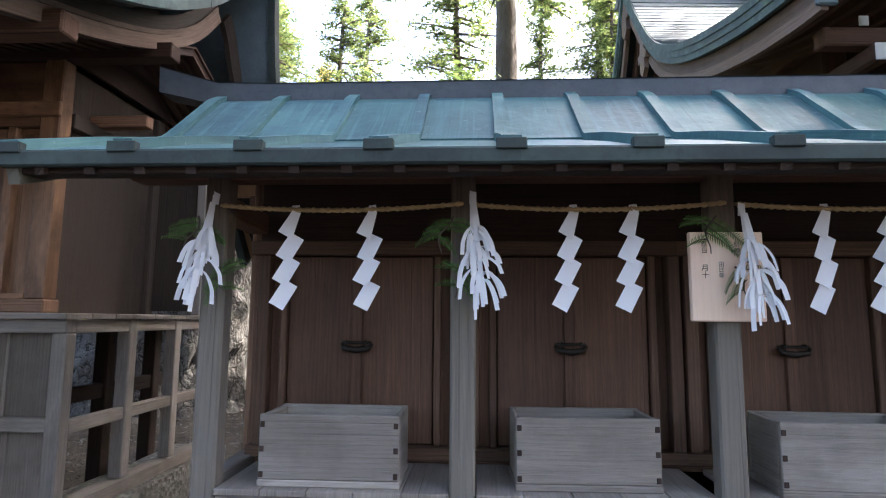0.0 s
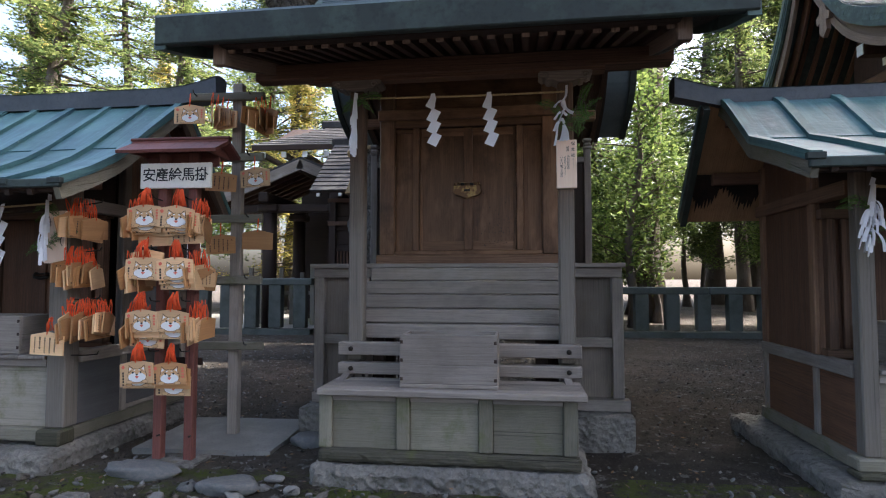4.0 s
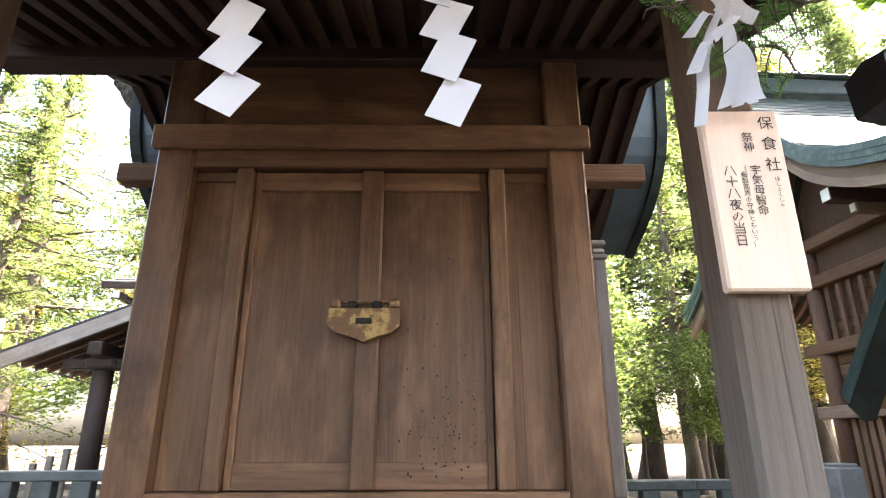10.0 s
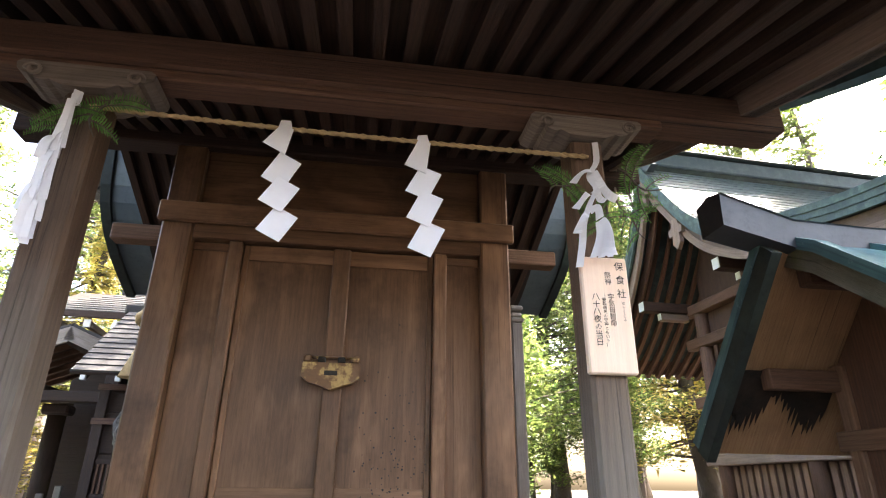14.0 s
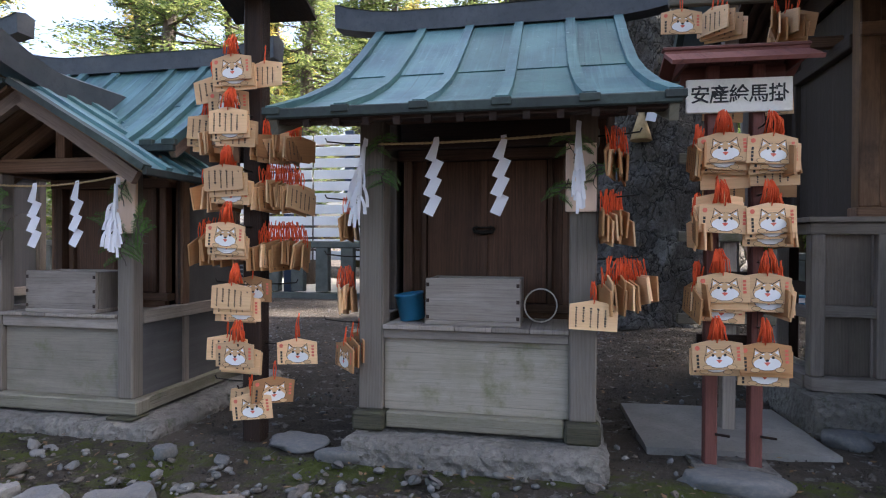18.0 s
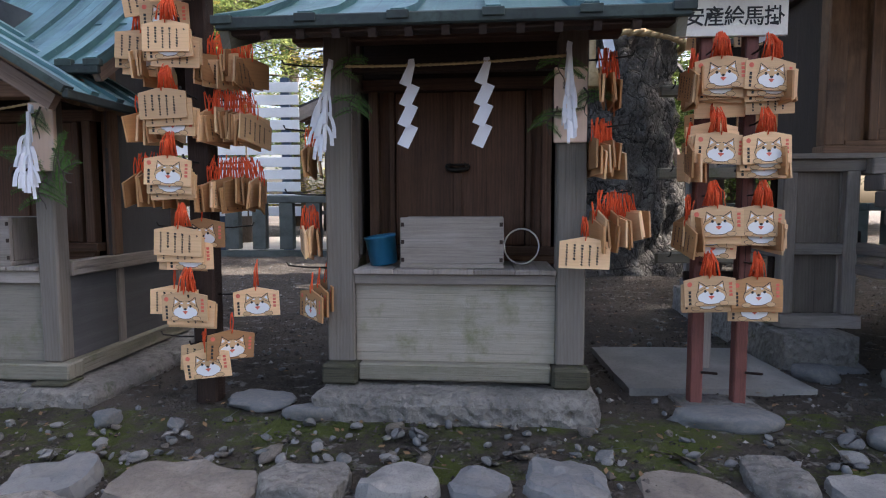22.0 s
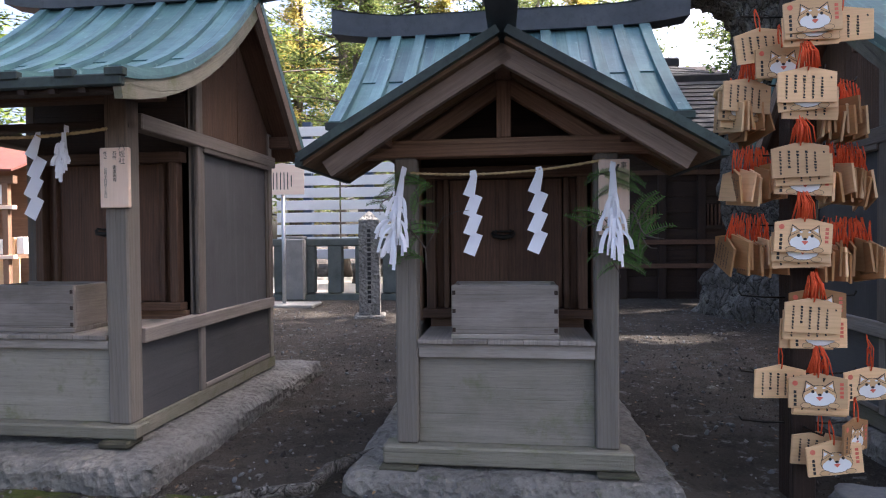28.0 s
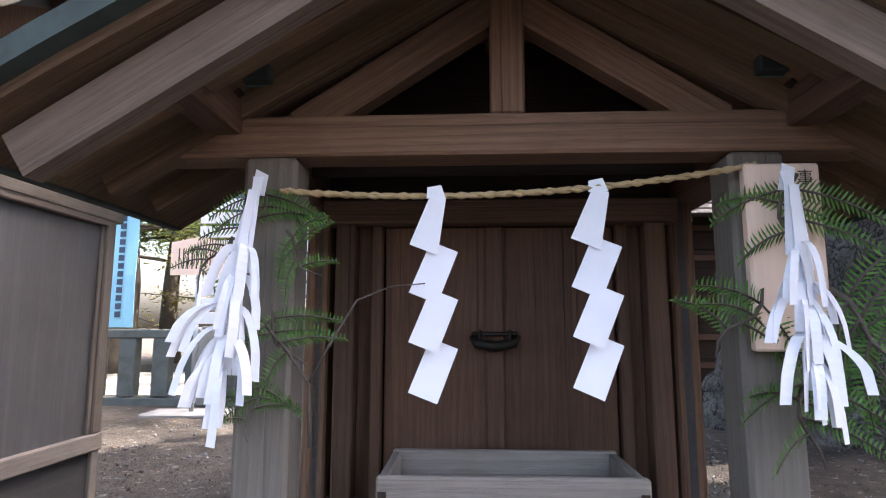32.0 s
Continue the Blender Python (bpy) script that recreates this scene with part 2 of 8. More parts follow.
W_SIGN = wood("pale planed cypress board", (0.84, 0.635, 0.50), (0.78, 0.57, 0.44), 0.55, 0.08, stain=(0.66, 0.46, 0.34), stained=0.1, cracks=0.02, rings=0.05)
W_EMA = wood("honey pine plaque", (0.83, 0.55, 0.31), (0.71, 0.435, 0.225), 0.6, 0.1, stain=(0.5, 0.31, 0.16), stained=0.25, cracks=0.1, rings=0.12, h=0.3)
W_EMAD = wood("darkened pine plaque", (0.52, 0.28, 0.125), (0.38, 0.19, 0.08), 0.6, 0.1, stain=(0.25, 0.13, 0.06), stained=0.3, cracks=0.1, rings=0.12, h=0.3)
W_REDP = wood("faded red painted wood", (0.215, 0.08, 0.064), (0.135, 0.052, 0.044), 0.6, 0.2, stain=(0.06, 0.03, 0.03), stained=0.4, rings=0.1)
def patina(name):
    """Verdigris copper sheet: rain streaks down the slope, pale blotches, bare dark patches; each sheet a tone of its own."""
    m, nt, b = nodes_for(name)
    uv = coords(nt, "UV", (1, 1, 1))
    ob = coords(nt, "Object", (1, 1, 1))

    def along(sx, sy):
        mp = node(nt, "ShaderNodeMapping", Scale=(sx, sy, 1.0))
        nt.links.new(uv, mp.inputs[0])
        return mp.outputs[0]
    big = noise_tex(nt, ob, 2.4, 5.0, 0.6)
    run = noise_tex(nt, along(1.6, 34.0), 1.0, 5.0, 0.65, 0.4)
    drip = noise_tex(nt, along(0.8, 90.0), 1.0, 3.0, 0.6)
    spot = noise_tex(nt, ob, 19.0, 4.0, 0.7)
    fine = noise_tex(nt, ob, 130.0, 3.0, 0.7)
    c = mixed(nt, ramp(nt, big, 0.36, 0.66), (0.05, 0.115, 0.138), (0.10, 0.22, 0.222))
    c = mixed(nt, ramp(nt, run, 0.5, 0.78), c, (0.15, 0.285, 0.285))
    c = mixed(nt, ramp(nt, drip, 0.6, 0.76), c, (0.05, 0.095, 0.105))
    c = mixed(nt, ramp(nt, spot, 0.62, 0.74), c, (0.215, 0.34, 0.335))
    c = mixed(nt, ramp(nt, fine, 0.62, 0.8), c, (0.045, 0.085, 0.09))
    info = nt.nodes.new("ShaderNodeObjectInfo")
    tone = node(nt, "ShaderNodeHueSaturation", Saturation=1.0)
    nt.links.new(c, tone.inputs["Color"])
    for sock, lo, hi in (("Hue", 0.488, 0.515), ("Value", 0.78, 1.15)):
        v = nt.nodes.new("ShaderNodeMapRange")
        v.inputs[3].default_value, v.inputs[4].default_value = lo, hi
        nt.links.new(info.outputs["Random"], v.inputs[0])
        nt.links.new(v.outputs[0], tone.inputs[sock])
    nt.links.new(tone.outputs[0], b.inputs["Base Color"])
    r = nt.nodes.new("ShaderNodeMapRange")
    r.inputs[3].default_value, r.inputs[4].default_value = 0.36, 0.62
    nt.links.new(run, r.inputs[0])
    nt.links.new(r.outputs[0], b.inputs["Roughness"])
    b.inputs["Metallic"].default_value = 0.15
    b.inputs["Specular IOR Level"].default_value = 0.45
    dent = noise_tex(nt, ob, 6.0, 3.0, 0.55)
    bumped(nt, b, dent, 0.35, 0.02)
    MATS[name] = m
    return m


COPPER = patina("verdigris copper sheet")
COPPERD = mottled("dark weathered copper edge", (0.034, 0.044, 0.042), (0.06, 0.085, 0.075), (0.02, 0.024, 0.024), 3.0, 25.0, 0.65, 0.2, 0.0, 0.25, dist=0.004)
RIDGE = mottled("slate blue copper ridge", (0.062, 0.072, 0.085), (0.09, 0.10, 0.115), (0.04, 0.045, 0.055), 4.0, 30.0, 0.5, 0.15, 0.3, 0.5, dist=0.004)
COPPERV = mottled("green copper verge sheet", (0.065, 0.10, 0.095), (0.12, 0.19, 0.165), (0.035, 0.05, 0.05), 4.0, 30.0, 0.6, 0.2, 0.0, 0.35, dist=0.004)
SHINGLE = mottled("blue green copper shingles", (0.125, 0.165, 0.19), (0.17, 0.22, 0.235), (0.075, 0.10, 0.115), 5.0, 40.0, 0.5, 0.2, 0.25, 0.45, dist=0.004)
def hewn(name):
    """Rough-hewn granite: coarse chipped relief, pale grains, dark damp patches."""
    m, nt, b = nodes_for(name)
    v = coords(nt, "Object", (1, 1, 1))
    n1, n2, n3 = noise_tex(nt, v, 3.5, 5.0, 0.65), noise_tex(nt, v, 26.0, 7.0, 0.75), noise_tex(nt, v, 150.0, 3.0, 0.7)
    vo = node(nt, "ShaderNodeTexVoronoi", Scale=24.0)
    nt.links.new(v, vo.inputs["Vector"])
    c = mixed(nt, ramp(nt, n1, 0.4, 0.65), (0.285, 0.268, 0.24), (0.19, 0.182, 0.165))
    c = mixed(nt, ramp(nt, n2, 0.48, 0.7), c, (0.12, 0.115, 0.10))
    c = mixed(nt, ramp(nt, n3, 0.6, 0.75), c, (0.40, 0.385, 0.355))
    mo = noise_tex(nt, v, 5.0, 6.0, 0.7)
    c = mixed(nt, ramp(nt, mo, 0.62, 0.74), c, (0.075, 0.085, 0.04))
    nt.links.new(c, b.inputs["Base Color"])
    b.inputs["Roughness"].default_value = 0.93
    b.inputs["Specular IOR Level"].default_value = 0.25
    h = nt.nodes.new("ShaderNodeMath")
    h.operation = "ADD"
    nt.links.new(vo.outputs["Distance"], h.inputs[0])
    nt.links.new(n2, h.inputs[1])
    bumped(nt, b, h.outputs[0], 1.0, 0.03)
    MATS[name] = m
    return m


STONE = hewn("rough hewn base stone")
STONE_F = mottled("greenish granite fence stone", (0.10, 0.112, 0.102), (0.06, 0.07, 0.058), (0.145, 0.152, 0.142), 3.0, 70.0, 0.9, 0.5, dist=0.006)
ROCK = mottled("grey blue field stone", (0.14, 0.145, 0.145), (0.205, 0.197, 0.18), (0.08, 0.083, 0.085), 5.0, 50.0, 0.85, 0.6, dist=0.008)
STONE_B = mottled("brownish split stone", (0.15, 0.13, 0.108), (0.23, 0.205, 0.17), (0.08, 0.07, 0.06), 7.0, 70.0, 0.9, 0.7, dist=0.01)
STONE_C = mottled("pale speckled granite", (0.235, 0.23, 0.215), (0.16, 0.16, 0.155), (0.09, 0.09, 0.09), 9.0, 120.0, 0.88, 0.6, dist=0.006)
SLAB = mottled("worn paving slab", (0.20, 0.195, 0.18), (0.27, 0.26, 0.24), (0.13, 0.125, 0.115), 3.0, 60.0, 0.9, 0.4, dist=0.005)
TILE = mottled("dark grey roof tile", (0.05, 0.05, 0.052), (0.075, 0.072, 0.07), (0.03, 0.03, 0.03), 4.0, 30.0, 0.8, 0.2, 0.0, 0.2)
BARK = mottled("furrowed bark", (0.10, 0.08, 0.065), (0.17, 0.145, 0.12), (0.045, 0.036, 0.03), 2.5, 9.0, 0.95, 1.0, dist=0.04, stretch=(1, 1, 0.3))
def plated_bark(name):
    """Old bark: coarse plates with deep dark fissures, grey lichen on their faces."""
    m, nt, b = nodes_for(name)
    v = coords(nt, "Object", (1, 1, 0.62))
    warp = node(nt, "ShaderNodeTexNoise", Scale=5.0, Detail=4.0)
    nt.links.new(v, warp.inputs["Vector"])
    bend = nt.nodes.new("ShaderNodeVectorMath")
    bend.operation = "MULTIPLY_ADD"
    bend.inputs[1].default_value = (0.55, 0.55, 0.4)
    nt.links.new(warp.outputs["Color"], bend.inputs[0])
    nt.links.new(v, bend.inputs[2])
    cell = node(nt, "ShaderNodeTexVoronoi", Scale=6.0)
    cell.feature = "DISTANCE_TO_EDGE"
    nt.links.new(bend.outputs[0], cell.inputs["Vector"])
    small = node(nt, "ShaderNodeTexVoronoi", Scale=26.0)
    small.feature = "DISTANCE_TO_EDGE"
    nt.links.new(bend.outputs[0], small.inputs["Vector"])
    grain = noise_tex(nt, v, 40.0, 6.0, 0.75)
    patch = noise_tex(nt, v, 3.0, 5.0, 0.65)
    c = mixed(nt, ramp(nt, grain, 0.3, 0.7), (0.06, 0.054, 0.047), (0.18, 0.165, 0.145))
    c = mixed(nt, ramp(nt, patch, 0.52, 0.68), c, (0.24, 0.23, 0.205))
    c = mixed(nt, ramp(nt, small.outputs["Distance"], 0.06, -0.04), c, (0.04, 0.036, 0.032))
    c = mixed(nt, ramp(nt, cell.outputs["Distance"], 0.05, 0.0), c, (0.028, 0.025, 0.022))
    nt.links.new(c, b.inputs["Base Color"])
    b.inputs["Roughness"].default_value = 0.95
    b.inputs["Specular IOR Level"].default_value = 0.2
    up = nt.nodes.new("ShaderNodeMath")
    up.operation = "MULTIPLY_ADD"
    up.inputs[1].default_value = 0.35
    nt.links.new(grain, up.inputs[0])
    nt.links.new(ramp(nt, cell.outputs["Distance"], 0.0, 0.16), up.inputs[2])
    up2 = nt.nodes.new("ShaderNodeMath")
    up2.operation = "MULTIPLY_ADD"
    up2.inputs[1].default_value = 0.35
    nt.links.new(ramp(nt, small.outputs["Distance"], 0.0, 0.1), up2.inputs[0])
    nt.links.new(up.outputs[0], up2.inputs[2])
    bumped(nt, b, up2.outputs[0], 0.9, 0.035)
    return m


BARKG = plated_bark("grey plated bark of an old tree")
PAPER = mottled("white paper", (0.86, 0.86, 0.90), (0.80, 0.80, 0.85), (0.84, 0.84, 0.88), 3.0, 20.0, 0.7, 0.03)
ROPE = mottled("straw rope", (0.50, 0.36, 0.19), (0.36, 0.25, 0.12), (0.60, 0.46, 0.27), 30.0, 200.0, 0.9, 0.8, dist=0.003)
CORD = mottled("orange red cord", (0.78, 0.10, 0.025), (0.60, 0.06, 0.02), (0.85, 0.16, 0.05), 20.0, 200.0, 0.8, 0.3, dist=0.002)
INK = mottled("black ink", (0.02, 0.02, 0.02), (0.035, 0.03, 0.03), (0.02, 0.02, 0.02), 10.0, 60.0, 0.6, 0.0)
REDINK = mottled("red stamp ink", (0.70, 0.14, 0.09), (0.75, 0.22, 0.15), (0.65, 0.12, 0.08), 30.0, 90.0, 0.6, 0.0)
TAN = mottled("tan print", (0.66, 0.42, 0.22), (0.60, 0.37, 0.18), (0.66, 0.44, 0.25), 9.0, 60.0, 0.6, 0.0)
WHITE = mottled("white painted board", (0.80, 0.80, 0.78), (0.74, 0.74, 0.72), (0.70, 0.70, 0.69), 2.0, 30.0, 0.5, 0.05)
CREAM = mottled("cream painted board", (0.80, 0.76, 0.68), (0.72, 0.68, 0.60), (0.62, 0.58, 0.5), 3.0, 40.0, 0.5, 0.05)
WHITEP = mottled("white print", (0.82, 0.81, 0.80), (0.78, 0.77, 0.76), (0.8, 0.8, 0.8), 9.0, 60.0, 0.6, 0.0)
IRON = mottled("blackened iron", (0.035, 0.033, 0.03), (0.06, 0.045, 0.035), (0.02, 0.02, 0.02), 12.0, 90.0, 0.55, 0.3, 0.8)
BRASS = mottled("worn brass", (0.17, 0.095, 0.05), (0.42, 0.28, 0.11), (0.11, 0.065, 0.04), 17.0, 60.0, 0.5, 0.3, 0.6, lo=0.5, hi=0.58, dist=0.003)
BLUE = mottled("blue plastic", (0.02, 0.15, 0.27), (0.03, 0.19, 0.33), (0.015, 0.12, 0.22), 5.0, 50.0, 0.4, 0.05)
NAVY = mottled("navy painted steel", (0.05, 0.075, 0.12), (0.07, 0.10, 0.15), (0.04, 0.055, 0.09), 3.0, 40.0, 0.5, 0.1, 0.3)
STEEL = mottled("galvanised steel", (0.42, 0.44, 0.46), (0.34, 0.36, 0.38), (0.5, 0.5, 0.5), 4.0, 60.0, 0.45, 0.1, 0.8)
CYAN = mottled("light blue banner cloth", (0.30, 0.62, 0.76), (0.26, 0.55, 0.70), (0.36, 0.66, 0.78), 3.0, 60.0, 0.8, 0.1)
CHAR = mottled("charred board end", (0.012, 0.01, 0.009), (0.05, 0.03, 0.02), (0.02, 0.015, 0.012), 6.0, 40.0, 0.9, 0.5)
LEAF_Y = leafy("yellow green sunlit leaves", (0.16, 0.27, 0.05), (0.37, 0.45, 0.11), 0.65)
LEAF_G = leafy("green leaves", (0.11, 0.20, 0.04), (0.28, 0.38, 0.085), 0.6)
LEAF_D = leafy("dark conifer needles", (0.055, 0.10, 0.034), (0.27, 0.31, 0.10), 0.55)
LEAF_W = leafy("shaded woodland leaves", (0.05, 0.095, 0.028), (0.24, 0.31, 0.085), 0.5)
LEAF_O = leafy("yellowing conifer needles", (0.26, 0.28, 0.065), (0.66, 0.50, 0.16), 0.68)
NEEDLE = leafy("dark green yew needles", (0.06, 0.16, 0.03), (0.15, 0.31, 0.075), 0.3)


def earth():
    m, nt, b = nodes_for("trodden dark earth with gravel")
    g = nt.nodes.new("ShaderNodeNewGeometry")
    v = g.outputs["Position"]
    n1 = noise_tex(nt, v, 0.6, 6.0, 0.65)
    n2 = noise_tex(nt, v, 7.0, 7.0, 0.75)
    n3 = noise_tex(nt, v, 60.0, 4.0, 0.7)
    vo = node(nt, "ShaderNodeTexVoronoi", Scale=38.0)
    nt.links.new(v, vo.inputs["Vector"])
    c = mixed(nt, ramp(nt, n1, 0.4, 0.62), (0.05, 0.042, 0.034), (0.108, 0.092, 0.074))
    c = mixed(nt, ramp(nt, n2, 0.5, 0.75), c, (0.028, 0.024, 0.02))
    c = mixed(nt, ramp(nt, n3, 0.58, 0.75), c, (0.145, 0.127, 0.104))
    st = mixed(nt, vo.outputs["Color"], (0.07, 0.066, 0.058), (0.24, 0.23, 0.21))
    few = noise_tex(nt, v, 11.0, 3.0, 0.6)
    c = mixed(nt, ramp(nt, few, 0.6, 0.66), c, st)
    sep = nt.nodes.new("ShaderNodeSeparateXYZ")
    nt.links.new(v, sep.inputs[0])
    band = nt.nodes.new("ShaderNodeMath")
    band.operation, band.inputs[1].default_value = "COMPARE", 1.95
    band.inputs[2].default_value = 0.35
    nt.links.new(sep.outputs[1], band.inputs[0])
    ms = nt.nodes.new("ShaderNodeMath")
    ms.operation = "MULTIPLY"
    nt.links.new(band.outputs[0], ms.inputs[0])
    mo = noise_tex(nt, v, 2.3, 7.0, 0.75)
    nt.links.new(ramp(nt, mo, 0.46, 0.58), ms.inputs[1])
    c = mixed(nt, ms.outputs[0], c, (0.085, 0.105, 0.025))
    nt.links.new(c, b.inputs["Base Color"])
    b.inputs["Roughness"].default_value = 0.95
    b.inputs["Specular IOR Level"].default_value = 0.2
    h = nt.nodes.new("ShaderNodeMath")
    h.operation = "ADD"
    nt.links.new(n2, h.inputs[0])
    nt.links.new(n3, h.inputs[1])
    bumped(nt, b, h.outputs[0], 1.0, 0.045)
    return m


EARTH = earth()


def clods_material():
    m, nt, b = nodes_for("loose crumbs of soil and grit")
    g = nt.nodes.new("ShaderNodeNewGeometry")
    r = g.outputs["Random Per Island"]
    c = mixed(nt, ramp(nt, r, 0.0, 0.8), (0.026, 0.022, 0.018), (0.085, 0.073, 0.06))
    c = mixed(nt, ramp(nt, r, 0.945, 0.96), c, (0.27, 0.26, 0.235))
    nt.links.new(c, b.inputs["Base Color"])
    b.inputs["Roughness"].default_value = 0.9
    return m


CLODS = clods_material()

# ---- builders ----
CACHE = {}


def root(name, m, label, category, group="", kind=""):
    ob = new(name)
    ob.empty_display_size = 0.1
    ob.matrix_basis = m
    return tagged(ob, label, category, group, kind)


def put_mesh(name, me, parent=None, m=None, label=""):
    ob = new(name, me)
    if parent is not None:
        ob.parent = parent
    if m is not None:
        ob.matrix_basis = m
    if label:
        ob["label"] = label
    return ob


def part(name, bm, material, parent=None, label="", m=None, smooth=False):
    me = bpy.data.meshes.new(name)
    bm.to_mesh(me)
    bm.free()
    me.materials.append(material)
    if smooth:
        me.polygons.foreach_set("use_smooth", [True] * len(me.polygons))
    return put_mesh(name, me, parent, m, label)


def grain_uv(bm, axis=None):
    """Lays u along the longest side, in metres."""
    uv = bm.loops.layers.uv.verify()
    xs = [[v.co[i] for v in bm.verts] for i in range(3)]
    size = [max(c) - min(c) for c in xs]
    a = size.index(max(size)) if axis is None else axis
    for f in bm.faces:
        n = [abs(k) for k in f.normal]
        others = sorted((i for i in range(3) if i != a), key=lambda i: n[i])
        for lp in f.loops:
            co = lp.vert.co
            lp[uv].uv = (co[a], co[others[0]] + 0.37 * others[0])


def box_bm(s, bev=0.004):
    bm = bmesh.new()
    bmesh.ops.create_cube(bm, size=1.0)
    bmesh.ops.scale(bm, vec=s, verts=bm.verts)
    b = min(bev, min(s) * 0.3)
    if b > 0:
        bmesh.ops.bevel(bm, geom=bm.edges[:], offset=b, segments=1, affect="EDGES")
    bm.normal_update()
    grain_uv(bm)
    return bm


def box(name, parent, c, s, material, bev=0.004, rot=(0, 0, 0), label=""):
    key = (tuple(round(x, 4) for x in s), bev, material.name)
    if key not in CACHE:
        bm = box_bm(s, bev)
        me = bpy.data.meshes.new(name)
        bm.to_mesh(me)
        bm.free()
        me.materials.append(material)
        CACHE[key] = me
    return put_mesh(name, CACHE[key], parent, pose(*c, *rot), label)


def span_box(name, parent, lo, hi, material, bev=0.004, label=""):
    """A box between two corners."""
    return box(name, parent, [(a + b) / 2 for a, b in zip(lo, hi)], [abs(b - a) for a, b in zip(lo, hi)], material, bev, label=label)


def beam(name, parent, p, q, w, h, material, bev=0.004, label=""):
    """A beam from p to q, w wide and h high."""
    p, q = Vector(p), Vector(q)
    d = q - p
    x = d.normalized()
    up = Vector((0, 0, 1)) if abs(x.z) < 0.95 else Vector((0, 1, 0))
    y = up.cross(x).normalized()
    z = x.cross(y)
    m = Matrix((x, y, z)).transposed().to_4x4()
    m.translation = (p + q) / 2
    ob = box(name, parent, (0, 0, 0), (d.length, w, h), material, bev, label=label)
    ob.matrix_basis = m
    return ob


def ribbon_bm(bm, pts, x0, x1, th, lift=0.0):
    """A solid strip along the profile pts (y, z) from x0 to x1 (numbers or lists), th thick below it."""
    n = len(pts)
    x0 = [x0] * n if isinstance(x0, (int, float)) else x0
    x1 = [x1] * n if isinstance(x1, (int, float)) else x1
    uv = bm.loops.layers.uv.verify()
    rows, dist, across = [], 0.0, {}
    for i, (y, z) in enumerate(pts):
        a, b = pts[max(i - 1, 0)], pts[min(i + 1, n - 1)]
        ty, tz = b[0] - a[0], b[1] - a[1]
        k = math.hypot(ty, tz)
        ny, nz = -tz / k, ty / k
        if nz < 0:
            ny, nz = -ny, -nz
        if i:
            dist += math.hypot(y - pts[i - 1][0], z - pts[i - 1][1])
        q = [bm.verts.new((x0[i], y + ny * lift, z + nz * lift)), bm.verts.new((x1[i], y + ny * lift, z + nz * lift)),
             bm.verts.new((x1[i], y + ny * (lift - th), z + nz * (lift - th))), bm.verts.new((x0[i], y + ny * (lift - th), z + nz * (lift - th)))]
        across.update({q[0]: 0.0, q[1]: 0.0, q[2]: th, q[3]: th})
        rows.append((q, dist))
    faces = []
    for (a, da), (b, db) in zip(rows, rows[1:]):
        for k in range(4):
            j = (k + 1) % 4
            faces.append((bm.faces.new((a[k], a[j], b[j], b[k])), {a[k]: da, a[j]: da, b[j]: db, b[k]: db}))
    faces.append((bm.faces.new(rows[0][0][::-1]), {v: 0.0 for v in rows[0][0]}))
    faces.append((bm.faces.new(rows[-1][0]), {v: rows[-1][1] for v in rows[-1][0]}))
    for f, d in faces:
        for lp in f.loops:
            lp[uv].uv = (d[lp.vert], lp.vert.co.x + across[lp.vert])
    return bm


def ribbon(name, parent, pts, x0, x1, th, material, lift=0.0, label="", m=None):
    bm = ribbon_bm(bmesh.new(), pts, x0, x1, th, lift)
    bmesh.ops.recalc_face_normals(bm, faces=bm.faces)
    return part(name, bm, material, parent, label, m)


def tube_bm(bm, pts, r, n=6):
    pts = [Vector(p) for p in pts]
    rs = r if isinstance(r, (list, tuple)) else [r] * len(pts)
    uv = bm.loops.layers.uv.verify()
    rings, prev, dist = [], None, 0.0
    for i, p in enumerate(pts):
        t = (pts[min(i + 1, len(pts) - 1)] - pts[max(i - 1, 0)]).normalized()
        ref = prev if prev is not None else (Vector((1, 0, 0)) if abs(t.x) < 0.8 else Vector((0, 1, 0)))
        a = (ref - t * ref.dot(t)).normalized()
        prev = a
        b = t.cross(a)
        if i:
            dist += (p - pts[i - 1]).length
        rings.append(([bm.verts.new(p + (a * math.cos(k * math.tau / n) + b * math.sin(k * math.tau / n)) * rs[i]) for k in range(n)], dist))
    for (r0, d0), (r1, d1) in zip(rings, rings[1:]):
        for k in range(n):
            j = (k + 1) % n
            f = bm.faces.new((r0[k], r0[j], r1[j], r1[k]))
            f.smooth = True
            for lp, (u, v) in zip(f.loops, ((d0, k), (d0, k + 1), (d1, k + 1), (d1, k))):
                lp[uv].uv = (u, v * rs[0] * math.tau / n)
    bm.faces.new(rings[0][0][::-1])
    bm.faces.new(rings[-1][0])
    return bm


def tube(name, parent, pts, r, material, n=6, label="", m=None):
    return part(name, tube_bm(bmesh.new(), pts, r, n), material, parent, label, m)


